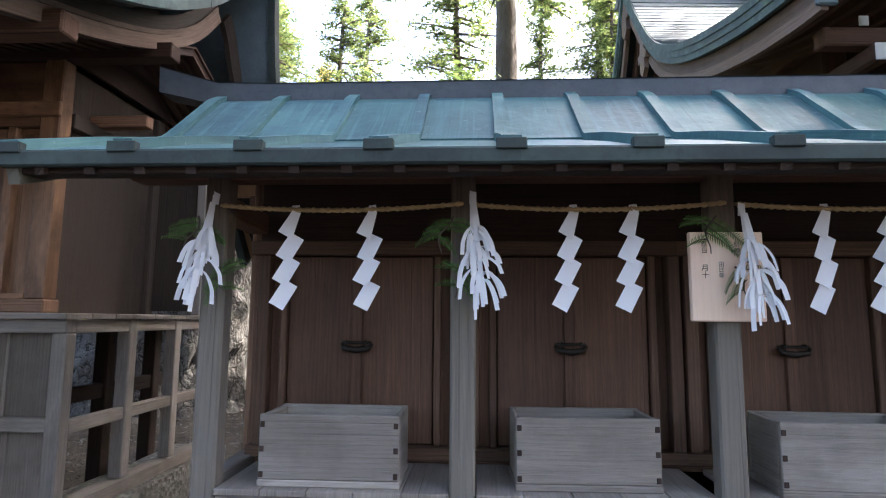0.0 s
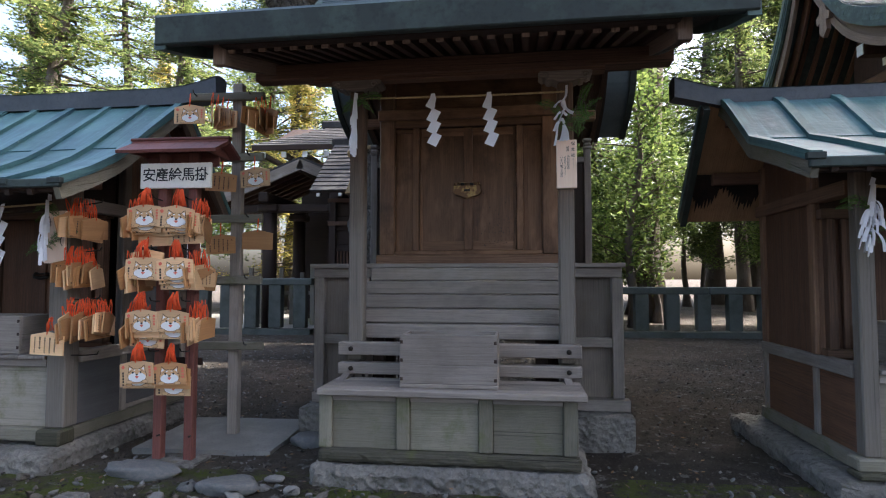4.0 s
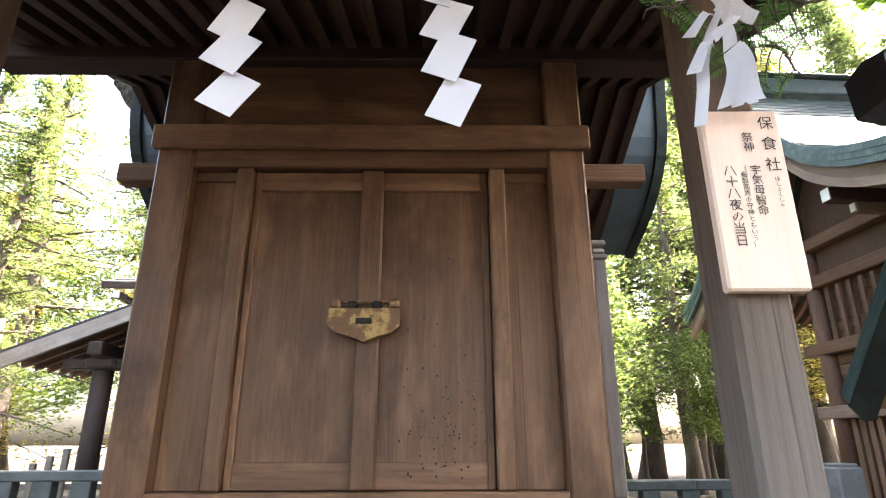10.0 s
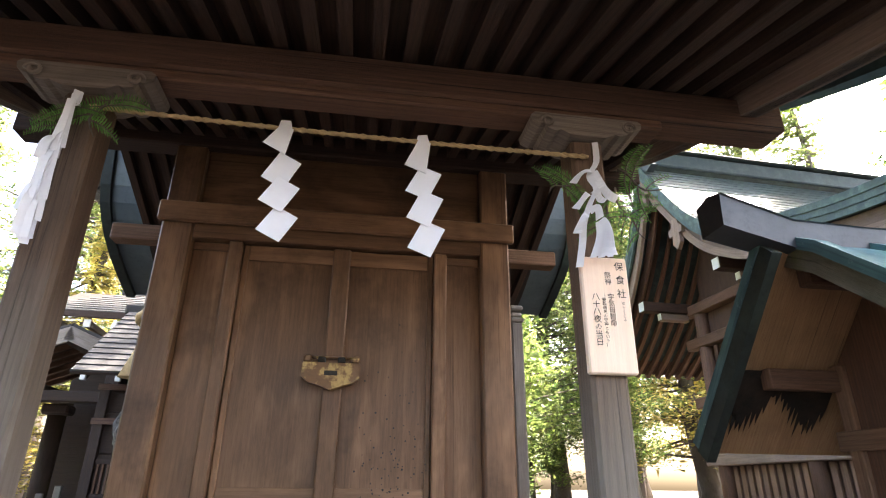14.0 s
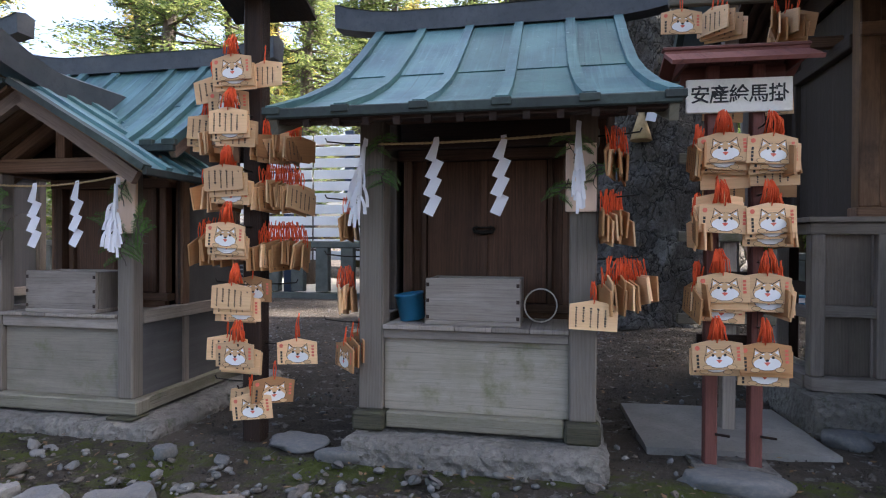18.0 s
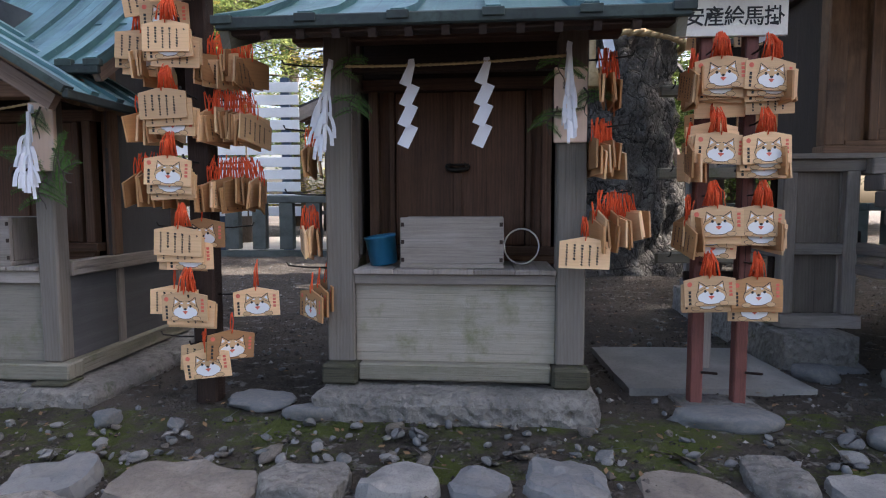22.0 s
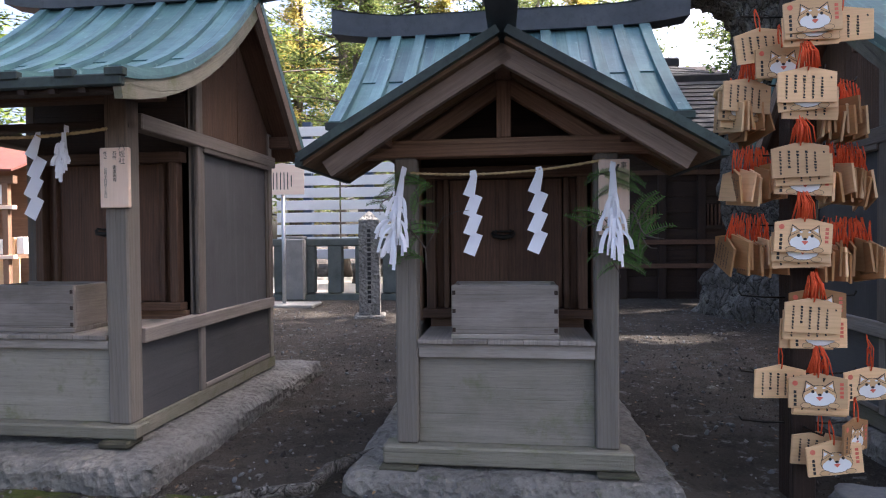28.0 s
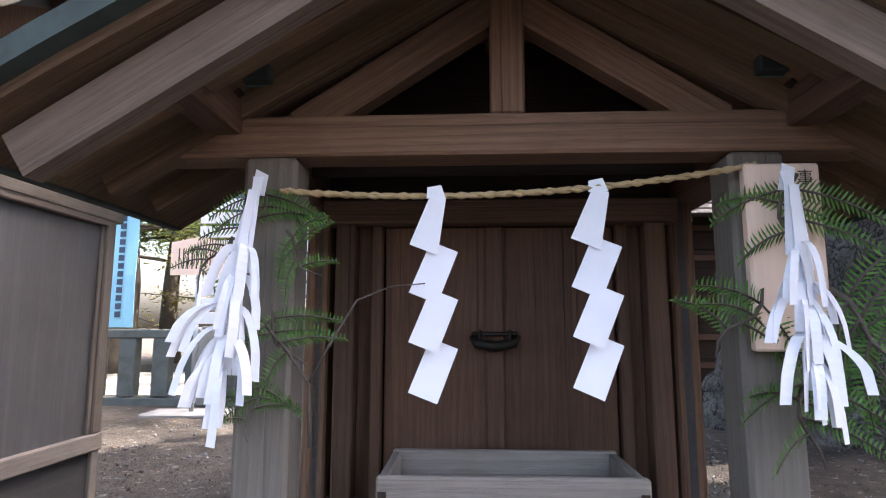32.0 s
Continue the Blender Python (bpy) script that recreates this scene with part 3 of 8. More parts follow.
def prism(name, parent, outline, y0, y1, material, label="", axis="y", m=None):
    """An outline in (x, z) (or (y, z) for axis x) drawn out from y0 to y1."""
    bm = bmesh.new()
    mk = (lambda a, b, t: (a, t, b)) if axis == "y" else ((lambda a, b, t: (t, a, b)) if axis == "x" else (lambda a, b, t: (a, b, t)))
    f0 = [bm.verts.new(mk(a, b, y0)) for a, b in outline]
    f1 = [bm.verts.new(mk(a, b, y1)) for a, b in outline]
    bm.faces.new(f0)
    bm.faces.new(f1[::-1])
    for i in range(len(f0)):
        j = (i + 1) % len(f0)
        bm.faces.new((f0[j], f0[i], f1[i], f1[j]))
    bmesh.ops.recalc_face_normals(bm, faces=bm.faces)
    bm.normal_update()
    grain_uv(bm)
    return part(name, bm, material, parent, label, m)


def bezier(p0, p1, p2, n):
    return [tuple((1 - t) ** 2 * a + 2 * t * (1 - t) * b + t * t * c for a, b, c in zip(p0, p1, p2)) for t in [i / n for i in range(n + 1)]]


def smooth_line(pts, per=4):
    """A curve through the given points (Catmull-Rom)."""
    p = [pts[0]] + list(pts) + [pts[-1]]
    out = []
    for a, b, c, d in zip(p, p[1:], p[2:], p[3:]):
        for k in range(per):
            t = k / per
            out.append(tuple(0.5 * (2 * v + (w - u) * t + (2 * u - 5 * v + 4 * w - x) * t * t + (3 * v - u - 3 * w + x) * t ** 3) for u, v, w, x in zip(a, b, c, d)))
    return out + [pts[-1]]


def rough_block(name, parent, lo, hi, material, cut=0.09, amp=0.012, seed=0, label="", m=None):
    """A hewn stone block with uneven faces and worn edges."""
    bm = bmesh.new()
    size = [b - a for a, b in zip(lo, hi)]
    n = [max(1, min(48, round(s / cut))) for s in size]
    bmesh.ops.create_cube(bm, size=1.0)
    for ax in range(3):
        for k in range(1, n[ax]):
            co, no = [0, 0, 0], [0, 0, 0]
            co[ax], no[ax] = k / n[ax] - 0.5, 1
            bmesh.ops.bisect_plane(bm, geom=bm.verts[:] + bm.edges[:] + bm.faces[:], plane_co=co, plane_no=no)
    for v in bm.verts:
        edge = sum(abs(abs(c) - 0.5) < 1e-4 for c in v.co)
        p = Vector([a + (c + 0.5) * s for a, c, s in zip(lo, v.co, size)])
        k = Vector((p.x * 5 + seed, p.y * 5, p.z * 5 + seed))
        d = noise.noise_vector(k) * amp * 0.6 + noise.noise_vector(k * 3.1) * amp * 0.5
        if v.co.z < 0.49:
            d += noise.noise_vector(k * 6.3) * amp * 0.75
        if edge > 1:
            c = Vector([(a + b) / 2 for a, b in zip(lo, hi)])
            d += Vector([math.copysign(amp * 0.8, b) if abs(abs(e) - 0.5) < 1e-4 else 0 for b, e in zip(c - p, v.co)])
        v.co = p + d
    bm.normal_update()
    grain_uv(bm)
    return part(name, bm, material, parent, label, m)


def rock_mesh(seed, material, flat=0.6, sub=2, top=9.0):
    """A worn stone; top: the height at which it is split flat."""
    key = ("rock", seed, material.name, flat, sub, top)
    if key not in CACHE:
        bm = bmesh.new()
        bmesh.ops.create_icosphere(bm, subdivisions=sub, radius=1.0)
        for v in bm.verts:
            k = v.co * 1.1 + Vector((seed * 3.7, seed, -seed))
            v.co *= 1 + 0.38 * noise.noise(k) + 0.12 * noise.noise(k * 3)
            v.co.z = min(v.co.z * flat, top + 0.05 * noise.noise(k * 4))
        me = bpy.data.meshes.new("stone")
        bm.to_mesh(me)
        bm.free()
        me.polygons.foreach_set("use_smooth", [True] * len(me.polygons))
        me.materials.append(material)
        CACHE[key] = me
    return CACHE[key]


def glyph_mesh(text, size, material, bold=0.0):
    key = ("text", text, size, material.name, bold)
    if key not in CACHE:
        cu = bpy.data.curves.new("writing", "FONT")
        cu.body, cu.size, cu.align_x, cu.align_y, cu.space_line, cu.resolution_u = text, size, "CENTER", "CENTER", 0.95, 1
        cu.offset = bold * size
        tmp = new("writing", cu)
        me = bpy.data.meshes.new_from_object(tmp.evaluated_get(bpy.context.evaluated_depsgraph_get()))
        bpy.data.objects.remove(tmp)
        bpy.data.curves.remove(cu)
        me.materials.clear()
        me.materials.append(material)
        CACHE[key] = me
    return CACHE[key]


def writing(parent, text, size, c, material=None, column=False, rz=0, bold=0.0):
    """Ink on a board's front, which faces -y; a column runs downwards from c."""
    body = "\n".join(text) if column else text
    return put_mesh("writing", glyph_mesh(body, size, material or INK, bold), parent, pose(*c, 90, 0, rz))


# ---- ground ----
def ground():
    def axis(lo, hi, step, far):
        mid = list(np.arange(lo, hi + 1e-6, step))
        out = [lo - d for d in far][::-1]
        return out + mid + [hi + d for d in far]
    far = [1, 3, 6, 12, 25, 60, 150, 400, 1200]
    xs, ys = axis(-13.5, 3.0, 0.06, far), axis(0.4, 7.5, 0.06, far)
    verts = []
    for y in ys:
        for x in xs:
            near = max(0.0, 1 - max(abs(x + 5) - 9, 0) / 3 - max(abs(y - 4) - 4.5, 0) / 3)
            k = Vector((x, y, 0))
            z = near * (0.022 * noise.noise(k * 0.9) + 0.014 * noise.noise(k * 3.3) + 0.011 * noise.noise(k * 9) + 0.004 * noise.noise(k * 23)) - 0.03
            verts.append((x, y, z))
    w = len(xs)
    faces = [(j * w + i, j * w + i + 1, (j + 1) * w + i + 1, (j + 1) * w + i) for j in range(len(ys) - 1) for i in range(w - 1)]
    me = bpy.data.meshes.new("ground")
    me.from_pydata(verts, [], faces)
    me.polygons.foreach_set("use_smooth", [True] * len(me.polygons))
    me.materials.append(EARTH)
    tagged(new("ground", me), "bare dark trodden earth with gravel and moss", "ground", kind="structure")


ground()


# ---- small furniture of the shrines ----
def rope(m, p, q, sag, r=0.009, group="straw ropes"):
    """A straw rope of two twisted strands from p to q."""
    p, q = Vector(p), Vector(q)
    top = root("straw_rope", m, "twisted straw rope strung between the shrine posts", "rope", group)
    n = max(24, int((q - p).length / 0.018))
    for s in (0, math.pi):
        pts = []
        for i in range(n + 1):
            t = i / n
            c = p.lerp(q, t) - Vector((0, 0, sag * 4 * t * (1 - t)))
            a = s + t * (q - p).length / 0.055 * math.tau
            pts.append(c + Vector((0, math.cos(a), math.sin(a))) * r * 0.55)
        tube("strand", top, pts, r * 0.72, ROPE, 5)
    return top


def sheet(bm, corners, th=0.0012):
    """A thin sheet of paper with the given corners."""
    f = [bm.verts.new(v) for v in corners]
    g = [bm.verts.new((v[0], v[1] + th, v[2])) for v in corners]
    bm.faces.new(f)
    bm.faces.new(g[::-1])
    for i in range(len(f)):
        j = (i + 1) % len(f)
        bm.faces.new((f[j], f[i], g[i], g[j]))


def streamer(m, height=0.34, w=0.07, lean=27.0, seed=0, group="paper streamers on the ropes"):
    """A zigzag of folded white paper that hangs from its top fold: slanting leaves, each set off to the right of the one above."""
    rnd = random.Random(seed)
    top = root("paper_streamer", m, "white zigzag paper streamer hanging from the straw rope", "paper streamer", group)
    bm = bmesh.new()
    a = radians(lean + rnd.uniform(-3, 3))
    d, s = Vector((-math.sin(a), 0, -math.cos(a))), Vector((math.cos(a), 0, -math.sin(a)))
    ln = height * 0.30
    sheet(bm, [Vector((-0.012, 0.002, 0.014)), Vector((0.014, 0.002, 0.016)), Vector((0.02, -0.004, -0.012)), Vector((-0.016, -0.002, -0.008))])
    part("tab", bm, PAPER, top)
    p = Vector((-w * 0.12, 0, 0.0))
    for i in range(4):
        k = 0.55 if i == 0 else 1.0
        y0 = Vector((0, (0.007 if i % 2 else -0.005) + rnd.uniform(-0.003, 0.003), 0))
        y1 = y0 + Vector((0, rnd.uniform(-0.022, 0.006), 0))
        q = p + d * ln
        bm = bmesh.new()
        sheet(bm, [p + y0, p + s * w * k + y0, q + s * w + y1, q + y1 - s * 0.002])
        part("fold", bm, PAPER, top)
        p = p + d * ln * 0.80 + s * w * 0.60
    return top


def tassel(m, height=0.46, spread=0.09, seed=1, group="paper tassels on the posts"):
    """A bunch of white paper strips tied at the top, which loop out and fall tier by tier."""
    rnd = random.Random(seed)
    top = root("paper_tassel", m, "bunch of white paper strips tied to the post", "paper tassel", group)
    bm = bmesh.new()
    sheet(bm, [(-0.014, 0.004, -0.004), (0.012, 0.004, -0.004), (0.015, -0.002, 0.034), (-0.008, -0.004, 0.042)])
    sheet(bm, [(-0.008, -0.006, 0.0), (0.009, -0.008, 0.0), (0.008, -0.004, 0.03), (-0.012, -0.002, 0.028)])
    part("knot", bm, PAPER, top)
    for k, dx in enumerate((-0.007, 0.007, 0.0)):
        beam("strip", top, (dx * 0.3, -0.010 - 0.005 * k, 0.0), (dx * 1.8, -0.016 - 0.006 * k, -height * (0.27, 0.33, 0.42)[k]), 0.017, 0.0014, PAPER, 0)
    for i in range(32):
        tier = i % 5
        z0 = -height * (0.24, 0.36, 0.46, 0.58, 0.68)[tier] + rnd.uniform(-0.012, 0.012)
        ln = height * rnd.uniform(0.15, 0.27)
        sx = (-1 if i % 2 else 1) * rnd.uniform(0.1, 1) ** 1.4 * spread * 0.8 * (0.6, 0.85, 1.0, 0.85, 0.55)[tier]
        x0 = sx * 0.12
        out = rnd.uniform(0.006, 0.035)
        w = rnd.uniform(0.006, 0.0105)
        rise = rnd.uniform(0.0, 0.02)
        bm = bmesh.new()
        prev = None
        for k in range(10):
            t = k / 9
            e = min(1.0, t * 1.5)
            fall = max(0.0, t - 0.1) / 0.9
            x = x0 + (sx - x0) * math.sin(e * 1.2) + sx * 0.35 * fall
            y = -0.016 - out * math.sin(e * 1.57) - 0.003 * (i % 5)
            z = z0 + rise * math.sin(e * math.pi) - ln * fall ** 1.15
            tw = 0.5 * math.sin(i * 1.7) + 0.3 * t
            d = Vector((math.cos(tw), math.sin(tw), 0.25 * math.sin(i) * (1 - e))) * w
            c = Vector((x, y, z))
            row = [bm.verts.new(c - d), bm.verts.new(c + d), bm.verts.new(c + d + Vector((0, 0.0012, 0.0004))), bm.verts.new(c - d + Vector((0, 0.0012, 0.0004)))]
            if prev:
                for a in range(4):
                    b = (a + 1) % 4
                    bm.faces.new((prev[a], prev[b], row[b], row[a]))
            else:
                bm.faces.new(row[::-1])
            prev = row
        bm.faces.new(prev)
        part("strip", bm, PAPER, top)
    return top


def sprig_meshes(seed):
    key = ("sprig", seed)
    if key not in CACHE:
        rnd = random.Random(seed)
        stem, leaf = bmesh.new(), bmesh.new()
        twigs = []
        L = 0.17
        main = [Vector((0.02 * math.sin(i + seed), -0.012 * i / 6, -L * i / 6)) for i in range(7)]
        tube_bm(stem, main, [0.005 - 0.0005 * i for i in range(7)], 5)
        for i in range(6):
            s = -1 if (i + seed) % 2 else 1
            base = main[min(6, 1 + i * 6 // 10)]
            ln = rnd.uniform(0.09, 0.15)
            d = Vector((s * rnd.uniform(0.8, 1.0), rnd.uniform(-0.4, 0.1), rnd.uniform(-0.35, 0.45))).normalized()
            pts = [base + d * ln * k / 7 + Vector((0, 0, -0.045 * (k / 7) ** 2)) for k in range(8)]
            tube_bm(stem, pts, [0.0028 - 0.0002 * k for k in range(8)], 4)
            twigs.append((pts, d))
        for pts, d in twigs:
            side = d.cross(Vector((0, 1, 0.25))).normalized()
            up = side.cross(d).normalized()
            n = int((pts[-1] - pts[0]).length / 0.0078)
            for j in range(n):
                t = j / max(1, n - 1)
                f = t * (len(pts) - 1)
                i0 = min(int(f), len(pts) - 2)
                p = pts[i0].lerp(pts[i0 + 1], f - i0)
                ln = 0.028 * (1 - 0.55 * abs(t - 0.4) - 0.2 * t) * rnd.uniform(0.75, 1.15)
                for s in (-1, 1):
                    o = side * s * ln + d * ln * 0.45 + up * rnd.uniform(-0.1, 0.3) * ln
                    w = d * 0.0017
                    a = [leaf.verts.new(p - w), leaf.verts.new(p + o * 0.5 - w * 1.3 + up * 0.002), leaf.verts.new(p + o), leaf.verts.new(p + o * 0.5 + w * 1.3 + up * 0.002), leaf.verts.new(p + w)]
                    leaf.faces.new(a)
        out = []
        for bm, mat, nm in ((stem, BARK, "stem"), (leaf, NEEDLE, "needles")):
            me = bpy.data.meshes.new(nm)
            bm.to_mesh(me)
            bm.free()
            me.materials.append(mat)
            out.append(me)
        CACHE[key] = out
    return CACHE[key]


def sprig(m, seed=0, size=1.0):
    top = root("evergreen_sprig", m @ Matrix.Diagonal((size * 0.85, size, size * 0.85, 1)), "dark green evergreen sprig tied to the post", "plant", "evergreen sprigs on the posts")
    a, b = sprig_meshes(seed)
    for nm, me in (("stem", a), ("needles", b)):
        put_mesh(nm, me, top)["kind"] = "stuff"
    return top


def offering_box(m, w=0.505, d=0.27, h=0.25, label="weathered grey wooden offering box on the shrine counter", group="offering boxes"):
    top = root("offering_box", m, label, "offering box", group)
    t = 0.022
    box("plinth", top, (0, 0, 0.012), (w + 0.006, d + 0.006, 0.024), W_GREY)
    box("front_board", top, (0, -d / 2 + t / 2, 0.024 + (h - 0.024) / 2), (w, t, h - 0.024), W_GREY)
    box("back_board", top, (0, d / 2 - t / 2, 0.024 + (h - 0.024) / 2), (w, t, h - 0.024), W_GREY)
    for s in (-1, 1):
        box("side_board", top, (s * (w / 2 - t / 2), 0, 0.024 + (h - 0.027) / 2), (t - 0.002, d - 2 * t, h - 0.027), W_GREY)
        for z in (0.17, 0.52, 0.86):
            box("joint_pin", top, (s * (w / 2 - 0.012), -d / 2 - 0.001, z * h), (0.016, 0.004, 0.02), W_DARK, 0.001)
    box("inner_floor", top, (0, 0, h - 0.055), (w - 2 * t, d - 2 * t, 0.012), W_GREY)
    return top


def lock(parent, c, w=0.13, mat=None):
    """An old hasp lock across two doors."""
    mat = mat or IRON
    x, y, z = c
    pts = [(x - w / 2, y - 0.012, z), (x - w / 2 + 0.012, y - 0.02, z - 0.018), (x, y - 0.026, z - 0.026), (x + w / 2 - 0.012, y - 0.02, z - 0.018), (x + w / 2, y - 0.012, z)]
    body = tube("lock", parent, pts, [0.008, 0.013, 0.015, 0.013, 0.008], mat, 8, "old iron hasp lock")
    bar = beam("bar", body, (x - w / 2, y - 0.012, z + 0.006), (x + w / 2, y - 0.012, z + 0.006), 0.012, 0.012, mat)
    for s in (-1, 1):
        tube("staple", body, [(x + s * w * 0.32, y, z + 0.012), (x + s * w * 0.32, y - 0.03, z + 0.014), (x + s * w * 0.32, y - 0.03, z - 0.012), (x + s * w * 0.32, y, z - 0.012)], 0.004, mat, 5)
    return body


def doors(top, xl, xr, y, z0, z1, wood_mat, frame_mat):
    """A pair of plank doors in a frame, with the batten where they meet."""
    mid = (xl + xr) / 2
    fw = (xr - xl) * 0.11
    box("lintel", top, (mid, y - 0.03, z1 + 0.03), (xr - xl + 0.06, 0.075, 0.062), frame_mat)
    box("sill", top, (mid, y - 0.03, z0 - 0.025), (xr - xl + 0.04, 0.08, 0.05), frame_mat)
    for s, x in ((1, xl), (-1, xr)):
        box("jamb", top, (x + s * 0.028, y - 0.022, (z0 + z1) / 2), (0.052, 0.065, z1 - z0), frame_mat)
        box("side_panel", top, (x + s * (0.054 + (fw - 0.054) / 2), y + 0.008, (z0 + z1) / 2), (fw - 0.056, 0.016, z1 - z0), wood_mat, 0.002)
        box("stile", top, (x + s * (fw + 0.014), y - 0.012, (z0 + z1) / 2), (0.03, 0.04, z1 - z0), frame_mat)
        a, b = (x + s * (fw + 0.032)), mid
        leaf = box("door", top, ((a + b) / 2, y, (z0 + z1) / 2), (abs(b - a) - 0.004, 0.022, z1 - z0 - 0.01), wood_mat, 0.003)
    box("door_batten", top, (mid - 0.012, y - 0.018, (z0 + z1) / 2), (0.046, 0.018, z1 - z0 - 0.01), wood_mat, 0.003)


def ridge_cap(top, x0, x1, y, z, w=0.13, h=0.13, lift=0.055, name="ridge_cap"):
    """A boxed ridge of sheet metal whose ends curve up."""
    n = 16
    bm = bmesh.new()
    rows = []
    for i in range(n + 1):
        t = i / n
        x = x0 + (x1 - x0) * t
        e = min(t, 1 - t) * (x1 - x0)
        up = lift * max(0.0, 1 - e / 0.42) ** 2
        k = 1 + 0.18 * max(0.0, 1 - e / 0.42)
        rows.append([bm.verts.new((x, y + a * w * k, z + up + b * h * k)) for a, b in ((-0.5, -0.25), (-0.56, 0.75), (-0.62, 0.78), (0, 0.95), (0.62, 0.78), (0.56, 0.75), (0.5, -0.25))])
    for a, b in zip(rows, rows[1:]):
        for k in range(7):
            j = (k + 1) % 7
            bm.faces.new((a[k], a[j], b[j], b[k]))
    bm.faces.new(rows[0][::-1])
    bm.faces.new(rows[-1])
    bmesh.ops.recalc_face_normals(bm, faces=bm.faces)
    part(name, bm, RIDGE, top)


def seamed_slope(top, pts, xa, xb, flare, n, bw=0.058, caps=True, tag="roof_panel"):
    """A sheet-metal slope: panels between broad battens. xa, xb: its ends at the ridge; flare: how much wider it is at the eave."""
    m = len(pts) - 1
    cx = (xa + xb) / 2

    def xat(u, i):
        s = (i / m) ** 2
        return xa + (xb - xa) * u + (2 * u - 1) * flare * s
    cut = m // 2 if m > 3 else 0
    for k in range(n):
        left, right = [xat(k / n, i) + 0.0005 for i in range(m + 1)], [xat((k + 1) / n, i) - 0.0005 for i in range(m + 1)]
        if cut:
            # the upper sheet laps over the lower one
            ribbon(tag, top, pts[cut:], left[cut:], right[cut:], 0.018, COPPER)
            ribbon(tag, top, pts[:cut + 1], left[:cut + 1], right[:cut + 1], 0.024, COPPER, 0.007)
        else:
            ribbon(tag, top, pts, left, right, 0.018, COPPER)
    for k in range(n + 1):
        c = [xat(k / n, i) for i in range(m + 1)]
        c = [min(max(x, xat(0, i) + bw / 2), xat(1, i) - bw / 2) for i, x in enumerate(c)]
        ribbon("roof_batten", top, pts, [x - bw / 2 for x in c], [x + bw / 2 for x in c], 0.034, COPPER, 0.031)
        if caps:
            y, z = pts[-1]
            box("batten_end", top, (c[-1], y - 0.004, z + 0.004), (bw + 0.03, 0.03, 0.034), COPPERD, 0.003)


def nagare(name, m, label, posts, pw, ridge, eave, bend, over, ridge_over, seams, body, stone, door_z, lean_back=0.75, counter=0.66, open_gable=True, dwood=None, base_mat=None, flare=0.08, prof=None, drop=0.9, boards=None, rear=None, frame_mat=None, ridge_h=0.13, lift=0.055, rear_over=0.0, on_blocks=False):
    """A small shrine with a long front roof slope. posts: the x of each front post's middle; body: y of its front and back;
    stone: (x0, x1, y0, y1, top)."""
    dwood, frame_mat = dwood or W_DOOR, frame_mat or W_BROWN
    top = root(name, m, label, "shrine", "small wooden shrines")
    xl, xr = posts[0] - pw / 2, posts[-1] + pw / 2
    yr, zr = ridge
    ye, ze = eave
    yb, yB = body
    st = stone[4]
    rough_block("base_stone", top, (stone[0], stone[2], -0.08), (stone[1], stone[3], st), STONE, 0.045, 0.022, seed=len(name) + posts[0])
    # sill, blocks, panels and counter
    ends = ((-1, xl + pw / 2), (1, xr - pw / 2))
    if on_blocks:
        span_box("sill_beam", top, (xl + pw / 2 + 0.09, -0.02, st + 0.022), (xr - pw / 2 - 0.09, 0.085, st + 0.105), W_MOSSY, 0.008)
    else:
        span_box("sill_beam", top, (xl - 0.05, -0.035, st + 0.04), (xr + 0.05, 0.085, st + 0.105), W_MOSSY, 0.008)
    for s, x in ends:
        span_box("side_sill", top, (x - 0.05, 0.088, st + 0.013), (x + 0.05, yB + 0.06, st + 0.098), W_MOSSY)
        if on_blocks:
            span_box("base_block", top, (x - 0.088, -0.055, st + 0.004), (x + 0.088, 0.086, st + 0.105), W_BLOCK, 0.014)
        else:
            span_box("base_block", top, (x - 0.09 + 0.02 * s, -0.075, st + 0.004), (x + 0.07 + 0.02 * s, 0.06, st + 0.039), W_BLOCK, 0.01)
    for i, x in enumerate(posts):
        span_box("post", top, (x - pw / 2, 0, st + 0.106), (x + pw / 2, pw * 0.9, ze + 0.10), W_POST, 0.008)
    for a, b in zip(posts, posts[1:]):
        u, v = a + pw / 2 + 0.001, b - pw / 2 - 0.001
        span_box("front_panel", top, (u, 0.035, st + 0.106), (v, 0.055, counter - 0.075), W_PANEL, 0.002)
        span_box("counter_beam", top, (u, 0.008, counter - 0.074), (v, 0.07, counter - 0.024), W_GREY)
        n = 5
        for k in range(n):
            span_box("counter_board", top, (u + (v - u) * k / n + 0.001, -0.012, counter - 0.023), (u + (v - u) * (k + 1) / n - 0.001, yb - 0.06, counter), W_GREY, 0.003)
        ins = -0.02 if len(posts) > 2 else 0.0
        doors(top, u + ins - 0.02, v - ins + 0.02, yb, door_z[0], door_z[1], dwood, W_JAMB)
        lock(top, ((u + v) / 2 - 0.01, yb - 0.025, door_z[0] + 0.45 * (door_z[1] - door_z[0]) + 0.06))
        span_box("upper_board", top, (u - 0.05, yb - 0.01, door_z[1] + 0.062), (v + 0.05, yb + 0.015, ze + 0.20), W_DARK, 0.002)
        span_box("lower_board", top, (u - 0.05, yb - 0.03, counter - 0.02), (v + 0.05, yb + 0.015, door_z[0] - 0.052), W_BROWN, 0.002)
    # body walls
    prof = prof or bezier((yr, zr), bend, (ye, ze), 10)
    back = [(yr, zr), (yr + lean_back, zr - lean_back * drop)]

    def roof_z(y):
        line = back if y > yr else prof
        for (a, za), (b, zb) in zip(line, line[1:]):
            if min(a, b) <= y <= max(a, b):
                return za + (zb - za) * (y - a) / (b - a)
        return line[-1][1]
